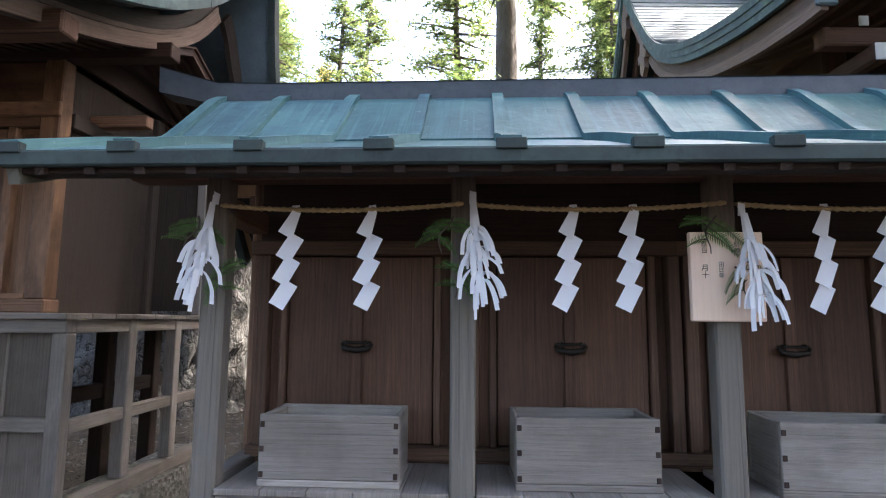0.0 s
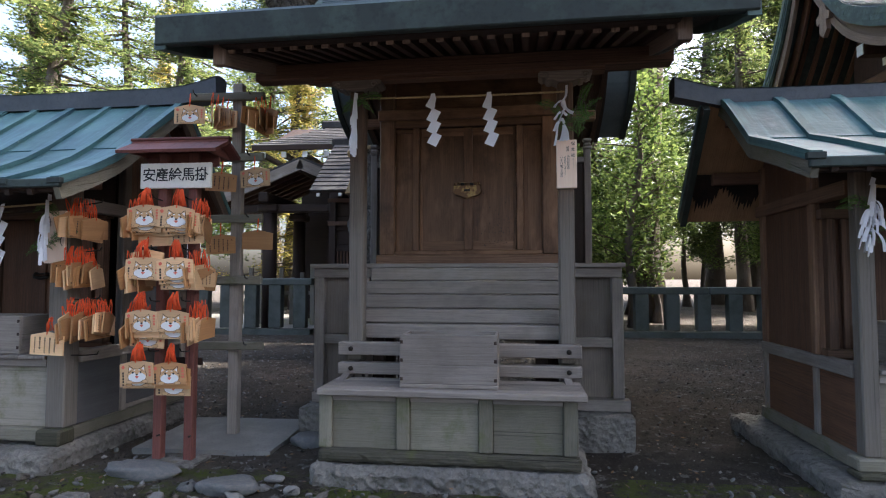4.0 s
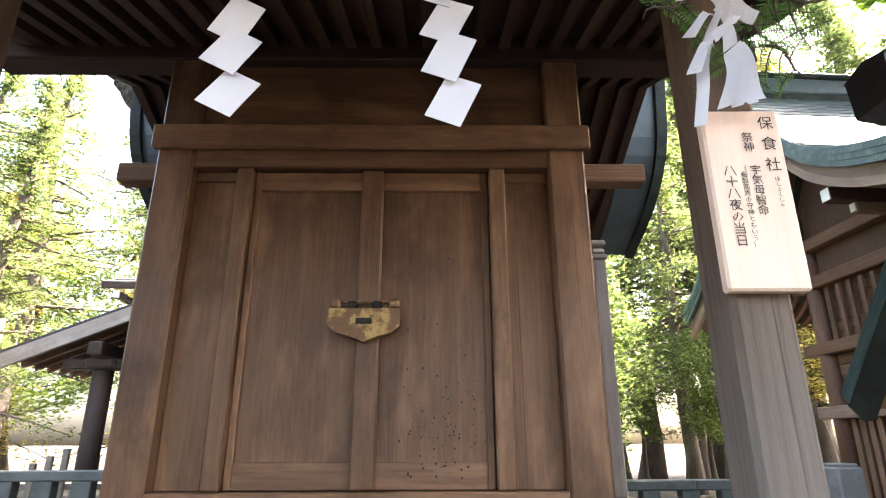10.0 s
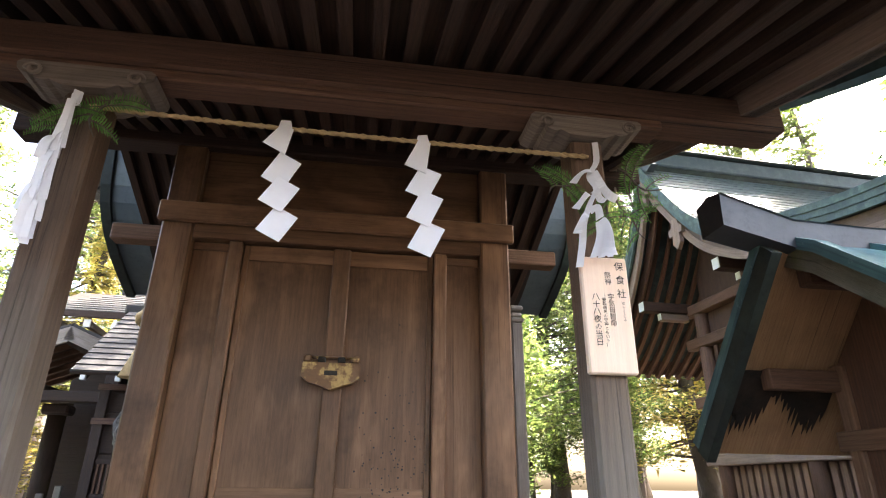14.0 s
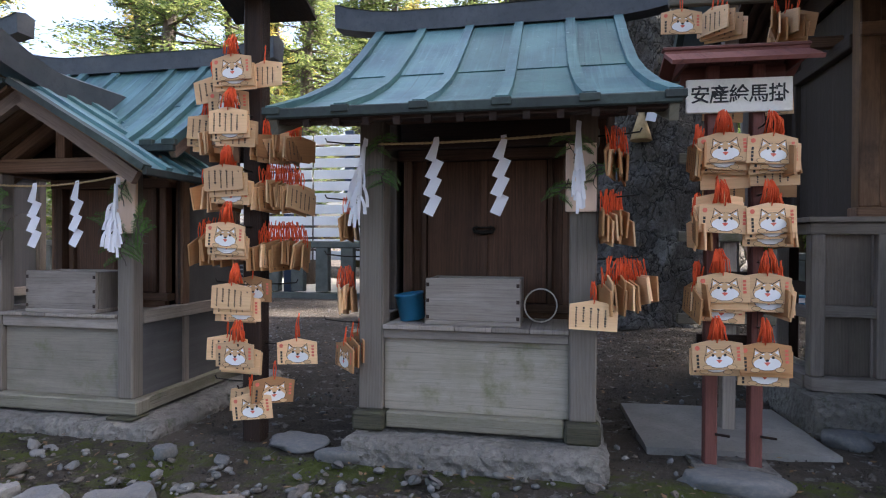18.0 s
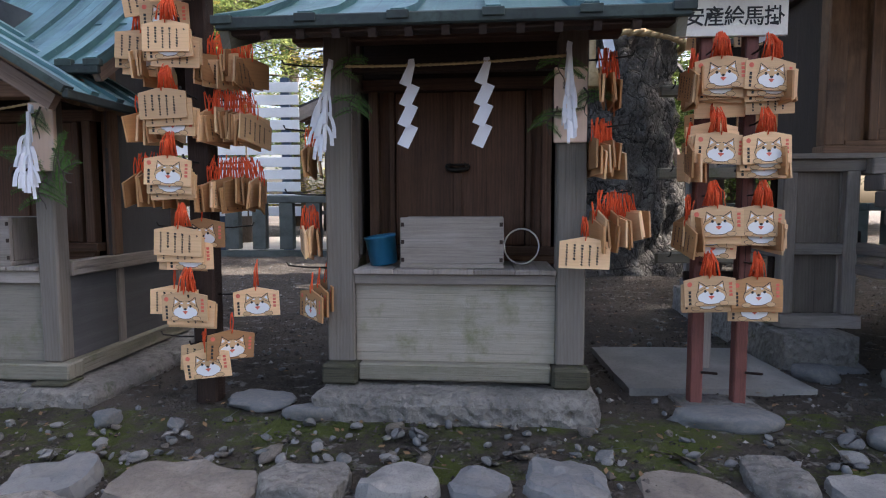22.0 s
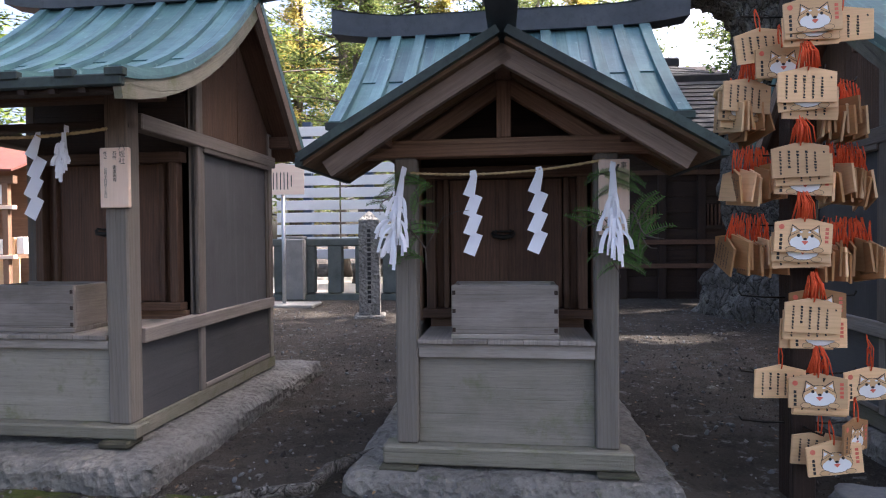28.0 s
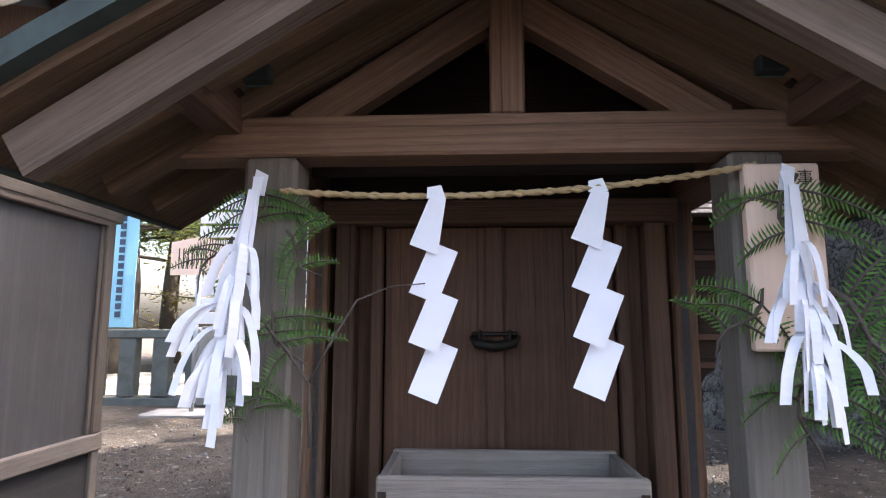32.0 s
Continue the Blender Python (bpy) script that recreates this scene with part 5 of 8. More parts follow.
gabled_shrine()
offering_box(MD @ pose(0.005, 0.15, 0.66), 0.50, 0.26, 0.255)
rope(MD, (-0.43, -0.02, 1.445), (0.46, -0.02, 1.485), 0.03, 0.0065)
streamer(MD @ pose(-0.135, -0.025, 1.435, 0, -5.5, 3), 0.345, 0.054, seed=61)
streamer(MD @ pose(0.165, -0.025, 1.445, 0, -6.5, -4), 0.345, 0.056, seed=62)
tassel(MD @ pose(-0.455, -0.07, 1.43, 0, 8, 0), 0.45, 0.08, seed=63)
tassel(MD @ pose(0.485, -0.07, 1.43), 0.45, 0.085, seed=64)
for i, (x, z, ry, sz) in enumerate(((-0.47, 1.46, 0, 0.95), (-0.52, 1.36, 30, 0.85), (-0.44, 1.22, -30, 0.9), (-0.46, 1.10, 0, 0.8), (-0.42, 1.36, -40, 0.75), (0.50, 1.46, 0, 1.1), (0.45, 1.26, 40, 1.15), (0.55, 1.24, -50, 1.35), (0.50, 1.12, 0, 1.15), (0.56, 1.16, -60, 1.0))):
    sprig(MD @ pose(x, -0.025 - 0.008 * (i % 3), z, 0, ry, 15 * (-1) ** i), i % 3, sz)
name_board(MD @ pose(0.50, -0.03, 1.315), 0.135, 0.34, [(0.04, 0.155, 0.03, "事")])
twig = root("bare_twig", MD @ pose(-0.40, -0.05, 1.15), "thin bare forked twig caught among the papers", "twig")
tube("stem", twig, [(0.05, 0, -0.17), (0.045, 0, -0.06), (0.0, 0, 0.0), (-0.05, 0.01, 0.05), (-0.08, 0.02, 0.12)], [0.004, 0.0035, 0.003, 0.0025, 0.002], BARK, 5)
tube("branch", twig, [(0.045, 0, -0.06), (0.09, -0.01, 0.02), (0.13, -0.01, 0.085), (0.19, 0, 0.11), (0.25, 0, 0.115)], [0.003, 0.0025, 0.002, 0.0016, 0.0012], BARK, 5)

# ---- raised main shrine ----
MB = pose(-3.15, 2.10, 0, 0, 0, -3.0)


def raised_shrine():
    top = root("raised_shrine", MB, "raised wooden shrine with plank steps and a shingled copper roof", "shrine")
    rough_block("base_stone", top, (-0.80, -0.07, -0.12), (0.82, 0.62, 0.085), STONE, 0.045, 0.024, seed=3)
    for s in (-1, 1):
        rough_block("side_stone", top, (s * 0.99 - 0.22, 0.80, -0.12), (s * 0.99 + 0.22, 2.95, 0.215), STONE, 0.13, 0.016, seed=5 + s)
    # low stage in front
    rough_block("ground_beam", top, (-0.76, -0.02, 0.086), (0.76, 0.08, 0.163), W_LOG, 0.03, 0.012, seed=11)
    for x in (-0.72, -0.255, 0.225, 0.70):
        span_box("stage_post", top, (x - 0.04, 0.012, 0.165), (x + 0.04, 0.085, 0.473), W_MOSSY, 0.006)
    for a, b in ((-0.678, -0.297), (-0.213, 0.183), (0.267, 0.658)):
        span_box("stage_panel", top, (a, 0.035, 0.165), (b, 0.055, 0.44), W_MOSSY, 0.002)
        span_box("stage_rail", top, (a, 0.02, 0.441), (b, 0.07, 0.472), W_GREY, 0.003)
    for k in range(4):
        span_box("stage_board", top, (-0.76, -0.03 + 0.105 * k, 0.475), (0.79, 0.073 + 0.105 * k, 0.515), W_GREY, 0.006)
    for x in (-0.69, 0.70):
        span_box("stage_side", top, (x - 0.03, 0.09, 0.165), (x + 0.03, 0.13, 0.473), W_GREY)
        span_box("stage_end_panel", top, (x - 0.012, 0.131, 0.165), (x + 0.012, 0.39, 0.44), W_MOSSY, 0.002)
        span_box("stage_end_rail", top, (x - 0.022, 0.131, 0.441), (x + 0.022, 0.39, 0.473), W_GREY, 0.003)
        beam("side_brace", top, (x + 0.02 * (1 if x > 0 else -1), 0.12, 0.44), (x, 0.75, 0.62), 0.05, 0.06, W_GREY)
    # beams that carry the porch posts
    for z0, z1, y in ((0.66, 0.742, 0.36), (0.538, 0.612, 0.36)):
        span_box("step_beam", top, (-0.76, y, z0), (0.80, y + 0.084, z1), W_GREY, 0.006)
        for x in (-0.672, 0.72):
            bm = bmesh.new()
            bmesh.ops.create_uvsphere(bm, u_segments=10, v_segments=6, radius=0.016)
            part("nail_cover", bm, IRON, top, m=pose(x, y - 0.002, (z0 + z1) / 2), smooth=True)
    for x in (-0.668, 0.722):
        span_box("porch_post", top, (x - 0.05, 0.446, 0.613), (x + 0.05, 0.545, 2.429), W_POST, 0.01)
        span_box("post_foot", top, (x - 0.045, 0.455, 0.12), (x + 0.045, 0.535, 0.537), W_GREY, 0.006)
        half = [(0.0, 0.0), (0.055, 0.002), (0.085, 0.016), (0.098, 0.010), (0.122, 0.016), (0.128, 0.034), (0.145, 0.030), (0.168, 0.042), (0.172, 0.060), (0.160, 0.07)]
        outline = [(x - a, 2.43 + b) for a, b in half[::-1]] + [(x + a, 2.43 + b) for a, b in half[1:]]
        prism("bracket", top, outline, 0.425, 0.565, W_GREYB)
        for sx in (-1, 1):
            tube("carved_scroll", top, [(x + sx * (0.125 + 0.022 * math.cos(a) * (1 - a / 11)), 0.42, 2.468 + 0.020 * math.sin(a) * (1 - a / 11)) for a in [k * 0.55 for k in range(14)]], 0.006, W_GREYB, 5)
    # steps: solid timbers, each set back on the one below
    for k in range(5):
        z1, y = 0.848 + k * 0.097, 0.53 + k * 0.098
        span_box("step", top, (-0.69 - 0.004 * (k % 2), y, z1 - 0.0935), (0.705 + 0.006 * ((k * 2) % 3), y + 0.175, z1), W_GREY, 0.007)
    for x in (-0.70, 0.735):
        for z0, z1 in ((0.665, 0.737), (0.543, 0.607)):
            span_box("side_tie", top, (x - 0.025, 0.446, z0), (x + 0.025, 0.992, z1), W_GREY, 0.006)
    for x in (-0.55, 0.0, 0.56):
        span_box("step_bearer", top, (x - 0.04, 0.60, 0.10), (x + 0.04, 0.66, 0.752), W_DARK, 0.004)
    # platform
    for k in range(9):
        span_box("platform_board", top, (-1.18, 0.95 + 0.21 * k, 1.238), (1.17, 1.157 + 0.21 * k, 1.27), W_GREY, 0.004)
    span_box("platform_beam", top, (-1.16, 0.985, 1.165), (1.15, 1.06, 1.237), W_GREY, 0.005)
    for s in (-1, 1):
        x0, x1 = s * 0.73, s * 1.15
        for x in (s * 0.755, s * 1.115):
            span_box("under_post", top, (x - 0.04, 0.985, 0.298), (x + 0.04, 1.065, 1.164), W_GREY, 0.006)
        for y in (1.55, 2.1, 2.72):
            span_box("under_post", top, (s * 1.115 - 0.04, y, 0.293), (s * 1.115 + 0.04, y + 0.08, 1.237), W_GREY, 0.006)
        for z in (0.64, 1.165):
            span_box("under_rail", top, (s * 1.115 - 0.03, 1.072, z), (s * 1.115 + 0.03, 2.80, z + 0.07), W_GREY, 0.005)
        span_box("under_rail", top, (min(x0, x1) + 0.03, 0.995, 0.66), (max(x0, x1) - 0.03, 1.06, 0.73), W_GREY, 0.005)
        rough_block("front_sill", top, (min(x0, x1) - 0.01, 0.955, 0.212), (max(x0, x1) + 0.045, 1.075, 0.297), W_GREY, 0.06, 0.006, seed=21 + s)
        rough_block("side_sill", top, (s * 1.115 - 0.055, 1.078, 0.205), (s * 1.115 + 0.055, 2.86, 0.292), W_GREY, 0.09, 0.007, seed=31 + s)
        for z0, z1 in ((0.298, 0.659), (0.731, 1.164)):
            span_box("under_panel", top, (min(x0, x1) + 0.04, 1.045, z0), (max(x0, x1) - 0.04, 1.062, z1), W_FRAME, 0.002)
            for xs in (min(x0, x1) + 0.066, max(x0, x1) - 0.076):
                span_box("panel_bead", top, (xs, 1.032, z0 + 0.001), (xs + 0.014, 1.044, z1 - 0.001), W_GREY, 0.003)
        for y in (1.40, 2.02, 2.62):
            span_box("inner_post", top, (s * 0.67 - 0.05, y, -0.02), (s * 0.67 + 0.05, y + 0.10, 1.236), W_DARK, 0.006)
        span_box("inner_rail", top, (s * 0.67 - 0.03, 1.08, 0.70), (s * 0.67 + 0.03, 2.80, 0.80), W_DARK, 0.005)
        # wing screen with its finial post
        px = s * 1.085
        span_box("wing_post", top, (px - 0.035, 2.50, 1.271), (px + 0.035, 2.57, 2.44), W_GREY, 0.006)
        for z, w in ((2.44, 0.09), (2.475, 0.07), (2.52, 0.085)):
            box("finial", top, (px, 2.535, z + 0.017), (w, w, 0.032), W_GREY, 0.01)
        span_box("wing_panel", top, (min(s * 0.72, px) + (0 if s > 0 else 0.036), 2.52, 1.30), (max(s * 0.72, px) - (0.036 if s > 0 else 0), 2.545, 2.31), W_SIDE, 0.002)
        span_box("wing_rail", top, (min(s * 0.72, s * 1.12), 2.505, 2.312), (max(s * 0.72, s * 1.12) + 0.0, 2.565, 2.37), W_GREY, 0.005)
    # body
    xl, xr, yf, yB = -0.672, 0.664, 1.405, 2.55
    mid = (xl + xr) / 2
    span_box("body_sill", top, (xl - 0.085, yf - 0.08, 1.272), (xr + 0.085, yf + 0.06, 1.352), W_BROWN, 0.008)
    for x in (xl, xr):
        span_box("body_post", top, (x - 0.063, yf - 0.05, 1.353), (x + 0.063, yf + 0.06, 2.84), W_DOORB, 0.008)
        span_box("body_post", top, (x - 0.055, yB - 0.10, 1.272), (x + 0.055, yB, 2.84), W_SIDE, 0.008)
        span_box("side_wall", top, (x - 0.012, yf + 0.061, 1.272), (x + 0.012, yB - 0.101, 2.84), W_SIDE, 0.002)
        span_box("side_beam", top, (x - 0.075, yf + 0.065, 2.435), (x + 0.075, yB - 0.11, 2.53), W_SIDE, 0.006)
    span_box("back_wall", top, (xl, yB - 0.04, 1.272), (xr, yB - 0.01, 2.84), W_DARK)
    span_box("head_beam", top, (xl - 0.075, yf - 0.082, 2.468), (xr + 0.08, yf - 0.051, 2.556), W_DOORB, 0.006)
    span_box("door_head", top, (xl + 0.064, yf - 0.044, 2.41), (xr - 0.064, yf + 0.03, 2.556), W_DOORB, 0.004)
    span_box("door_foot", top, (xl + 0.064, yf - 0.05, 1.353), (xr - 0.064, yf + 0.03, 1.385), W_DOORB, 0.004)
    for s, x in ((1, xl + 0.064), (-1, xr - 0.064)):
        def across(p, q):
            return min(x + s * p, x + s * q), max(x + s * p, x + s * q)
        u0, u1 = across(0.0, 0.148)
        span_box("side_panel", top, (u0, yf + 0.006, 1.386), (u1, yf + 0.02, 2.409), W_DOORB, 0.002)
        span_box("panel_bead", top, (u0, yf - 0.004, 2.372), (u1, yf + 0.005, 2.408), W_DOORB, 0.004)
        u0, u1 = across(0.149, 0.204)
        span_box("jamb", top, (u0, yf - 0.042, 1.386), (u1, yf + 0.025, 2.409), W_DOORB, 0.006)
        a, b = x + s * 0.207, mid - s * 0.002
        lo, hi = min(a, b), max(a, b)
        span_box("door", top, (lo, yf - 0.004, 1.388), (hi, yf + 0.016, 2.404), W_DOORB, 0.003)
        inner, outer = (hi, lo) if s > 0 else (lo, hi)
        span_box("door_stile", top, (min(outer, outer + s * 0.022), yf - 0.014, 1.388), (max(outer, outer + s * 0.022), yf - 0.0045, 2.404), W_DOORB, 0.003)
        u0, u1 = min(inner, outer + s * 0.023), max(inner, outer + s * 0.023)
        span_box("door_rail", top, (u0, yf - 0.013, 2.335), (u1, yf - 0.0045, 2.404), W_DOORB, 0.004)
        span_box("door_rail", top, (u0, yf - 0.013, 1.388), (u1, yf - 0.0045, 1.465), W_DOORB, 0.004)
    span_box("door_batten", top, (mid - 0.030, yf - 0.036, 1.388), (mid + 0.044, yf - 0.0135, 2.404), W_DOORB, 0.006)
    # brass lock: a shield plate under two lugs and a bar
    zl = 1.885
    outline = [(-0.106, 0.028), (-0.112, 0.012), (-0.110, -0.028), (-0.085, -0.048), (-0.045, -0.058), (0.0, -0.076), (0.045, -0.058), (0.085, -0.048), (0.110, -0.028), (0.112, 0.012), (0.106, 0.028)]
    lk = prism("lock", top, [(mid + a, zl + b) for a, b in outline], yf - 0.075, yf - 0.036, BRASS, "worn brass shield-shaped lock")
    for s in (-1, 1):
        box("lug", lk, (mid + s * 0.092, yf - 0.055, zl + 0.043), (0.032, 0.038, 0.034), BRASS, 0.008)
    tube("bar", lk, [(mid - 0.085, yf - 0.055, zl + 0.05), (mid + 0.085, yf - 0.055, zl + 0.05)], 0.006, BRASS, 8)
    for s in (-1, 1):
        box("staple", lk, (mid + s * 0.038, yf - 0.05, zl + 0.041), (0.03, 0.03, 0.024), IRON, 0.004)
    hrnd = random.Random(8)
    bm = bmesh.new()
    for i in range(90):
        hx, hz = mid + 0.18 + hrnd.gauss(0.07, 0.07), 1.42 + abs(hrnd.gauss(0, 0.22))
        if mid + 0.04 < hx < mid + 0.40 and hz < 2.3:
            bmesh.ops.create_circle(bm, cap_ends=True, segments=6, radius=hrnd.uniform(0.0018, 0.0042), matrix=pose(hx, yf - 0.0185, hz, 90, 0, 0))
    holes = part("worm_damage", bm, INK, top)
    holes["kind"] = "stuff"
    box("keyhole_plate", lk, (mid, yf - 0.0765, zl - 0.012), (0.05, 0.004, 0.018), IRON, 0.001)
    # upper wall and beams
    span_box("upper_board", top, (xl + 0.064, yf - 0.005, 2.557), (xr - 0.064, yf + 0.015, 2.84), W_DOORB, 0.002)
    span_box("wall_plate", top, (-1.40, yf - 0.05, 2.842), (1.40, yf + 0.06, 2.94), W_EAVE, 0.006)
    span_box("porch_beam", top, (-1.40, 0.435, 2.53), (1.40, 0.555, 2.64), W_RED, 0.008)
    span_box("porch_tie", top, (-0.98, 0.45, 2.50), (0.98, 0.54, 2.541), W_RED, 0.006)
    span_box("head_tie", top, (-1.07, 1.70, 2.52), (1.07, 1.78, 2.60), W_BROWN, 0.006)
    # roof: a long front slope that sweeps up to the ridge, a steep back slope
    low = [(-0.24, 2.53), (0.45, 2.715), (1.36, 2.96), (1.95, 3.20)]
    low_back = [(1.95, 3.20), (2.5, 2.98), (3.0, 2.82), (3.38, 2.72)]
    prof = smooth_line([(2.52, 4.31), (2.28, 4.05), (2.06, 3.83), (1.70, 3.50), (1.42, 3.29), (1.03, 3.06), (0.70, 2.915), (0.35, 2.785), (0.05, 2.695), (-0.2, 2.64), (-0.38, 2.615)], 2)
    back = smooth_line([(2.52, 4.31), (2.60, 3.95), (2.66, 3.5), (2.75, 3.20), (3.0, 3.0), (3.45, 2.83)], 3)
    course = smooth_line(prof[::2], 5)
    xe = 1.60
    for (ya, za), (yb, zb) in zip(course, course[1:]):
        ribbon("shingle_course", top, [(ya, za + 0.012), (yb - 0.008, zb + 0.018)], -xe + 0.012, xe - 0.012, 0.014, SHINGLE)
    ribbon("roof_body", top, prof, -xe + 0.06, xe - 0.06, 0.055, COPPERD)
    ribbon("back_slope", top, back, -xe + 0.06, xe - 0.06, 0.06, SHINGLE)
    barge = smooth_line([(-0.23, 2.39), (0.05, 2.46), (0.43, 2.57), (0.95, 2.735), (1.45, 2.94), (1.88, 3.21), (2.2, 3.53)], 3)
    barge_back = smooth_line([(2.26, 3.56), (2.36, 3.45), (2.52, 3.17), (2.85, 2.90), (3.36, 2.70)], 3)
    for s in (-1, 1):
        # copper-clad verge, in short sheets, deeper at the eave
        n = len(prof)
        for i in range(0, n - 1, 2):
            ends = []
            for j in (i, min(i + 2, n - 1)):
                y, z = prof[j]
                ends.append((y, z + 0.022, z - 0.075 - 0.10 * (j / (n - 1)) ** 2))
            (ya, ta, ba), (yb, tb, bb) = ends
            ym, zm = prof[i + 1]
            bmid = zm - 0.075 - 0.10 * ((i + 1) / (n - 1)) ** 2
            step = 0.003 * ((i // 2) % 2)
            prism("verge_sheet", top, [(ya, ta), (ym, zm + 0.022), (yb + 0.001, tb), (yb + 0.001, bb), (ym, bmid), (ya, ba)], s * (xe - 0.03) - 0.03 - step, s * (xe - 0.03) + 0.03 + step, COPPERV, axis="x")
        ribbon("rear_verge", top, back, s * (xe - 0.03) - 0.03, s * (xe - 0.03) + 0.03, 0.11, COPPERD, 0.02)
        # bargeboards: a deep board with a proud lower strip
        u = s * 1.275
        ribbon("bargeboard", top, barge, u - 0.018, u + 0.018, 0.20, W_SIDE, 0.20)
        ribbon("barge_strip", top, barge, u - 0.03, u + 0.03, 0.085, W_BARGE, 0.085)
        ribbon("barge_bead", top, barge, u - 0.036, u + 0.036, 0.028, W_BARGE, 0.115)
        box("barge_end", top, (u, -0.245, 2.46), (0.075, 0.05, 0.16), W_BARGE, 0.004)
        ribbon("rear_bargeboard", top, barge_back, u - 0.02, u + 0.02, 0.18, W_SIDE, 0.18)
        prism("gable_board", top, [(1.36, 2.85), (2.56, 2.85), (2.53, 3.12), (2.38, 3.62), (2.2, 3.72), (1.9, 3.46), (1.36, 3.0)], s * 0.74 - 0.012, s * 0.74 + 0.012, W_DARK, axis="x")
        for z in (3.02, 3.22):
            span_box("gable_beam", top, (s * 0.79 - 0.035, 1.62 + (z - 3.02), z), (s * 0.79 + 0.035, 2.50, z + 0.07), W_DARK, 0.005)
        ribbon("rake_soffit", top, [(y, z - 0.062) for y, z in prof], min(s * 1.30, s * 1.53), max(s * 1.30, s * 1.53), 0.012, W_DARK)
    box("eave_band", top, (0, -0.365, 2.545), (2 * xe - 0.002, 0.05, 0.165), COPPERD, 0.008)
    box("eave_lath", top, (0, -0.28, 2.495), (2.50, 0.08, 0.05), W_DARK, 0.004)
    k = 27
    for i in range(k):
        x = -1.21 + 2.42 * i / (k - 1)
        box("rafter_end", top, (x, -0.247, 2.475), (0.044, 0.012, 0.052), W_BARGE, 0.003)
    # flat boarding and rafters under the eaves
    for line in (low, low_back):
        ribbon("eave_boarding", top, line, -1.25, 1.25, 0.015, W_EAVE)
        for i in range(k):
            x = -1.21 + 2.42 * i / (k - 1)
            ribbon("rafter", top, [(y, z - 0.016) for y, z in line], x - 0.02, x + 0.02, 0.05, W_EAVE)
    ridge_cap(top, -1.66, 1.66, 2.52, 4.38, 0.30, 0.30, 0.08)


raised_shrine()
offering_box(MB @ pose(0.005, 0.20, 0.517), 0.575, 0.30, 0.31, "large grey wooden offering box on the stage")
rope(MB, (-0.64, 0.43, 2.375), (0.715, 0.43, 2.362), 0.008, 0.007)
streamer(MB @ pose(-0.144, 0.425, 2.372, 0, 0, 5), 0.295, 0.064, seed=71)
streamer(MB @ pose(0.228, 0.425, 2.366, 0, 0, -8), 0.30, 0.064, seed=72)
tassel(MB @ pose(-0.668, 0.415, 2.37), 0.44, 0.03, seed=73)


def twisted_papers(m):
    """Folded strips of paper that wind down from the rope to a small fan."""
    top = root("paper_tassel", m, "loosely twisted white paper strips tied above the name board", "paper tassel", "paper tassels on the posts")

    def strip(pts, w, y0, turn):
        bm = bmesh.new()
        pts = smooth_line([Vector((x, 0, z)) for x, z in pts], 4)
        prev = None
        for k, p in enumerate(pts):
            t = k / (len(pts) - 1)
            a = Vector(pts[max(k - 1, 0)])
            b = Vector(pts[min(k + 1, len(pts) - 1)])
            d = (b - a).normalized()
            side = Vector((d.z, 0, -d.x)) * w * (0.65 + 0.35 * abs(math.cos(turn + 2.4 * t)))
            c = Vector(p) + Vector((0, y0 - 0.018 * math.sin(t * 3.0 + turn) ** 2, 0))
            tilt = Vector((0, 0.010 * math.sin(turn + 2 * t), 0))
            row = [bm.verts.new(v) for v in (c - side - tilt, c + side + tilt, c + side + tilt + Vector((0, 0.0012, 0)), c - side - tilt + Vector((0, 0.0012, 0)))]
            if prev:
                for i in range(4):
                    j = (i + 1) % 4
                    bm.faces.new((prev[i], prev[j], row[j], row[i]))
            else:
                bm.faces.new(row[::-1])
            prev = row
        bm.faces.new(prev)
        part("strip", bm, PAPER, top)
    strip([(0.005, 0.02), (0.0, -0.05), (-0.028, -0.10), (-0.012, -0.14), (-0.035, -0.19), (-0.055, -0.25), (-0.06, -0.30), (-0.074, -0.37)], 0.0075, -0.012, 0.3)
    strip([(-0.008, -0.085), (-0.035, -0.09), (-0.06, -0.105), (-0.075, -0.125)], 0.010, -0.020, 0.1)
    strip([(-0.015, -0.085), (-0.005, -0.135), (0.012, -0.152), (0.045, -0.168)], 0.009, -0.026, 0.4)
    strip([(-0.028, -0.155), (-0.012, -0.168), (0.006, -0.182)], 0.007, -0.030, 1.0)
    strip([(-0.034, -0.155), (-0.055, -0.178), (-0.075, -0.205)], 0.010, -0.022, 0.2)
    strip([(-0.04, -0.215), (-0.026, -0.212), (-0.014, -0.235)], 0.009, -0.034, 0.0)
    strip([(-0.044, -0.222), (-0.063, -0.24), (-0.078, -0.28)], 0.010, -0.026, 0.2)
    for k in range(6):
        strip([(-0.018, -0.245), (-0.026 + 0.006 * k, -0.29), (-0.042 + 0.0105 * k, -0.348 + 0.004 * (k % 2))], 0.0065, -0.030 - 0.002 * k, 0.2 * k)
    return top


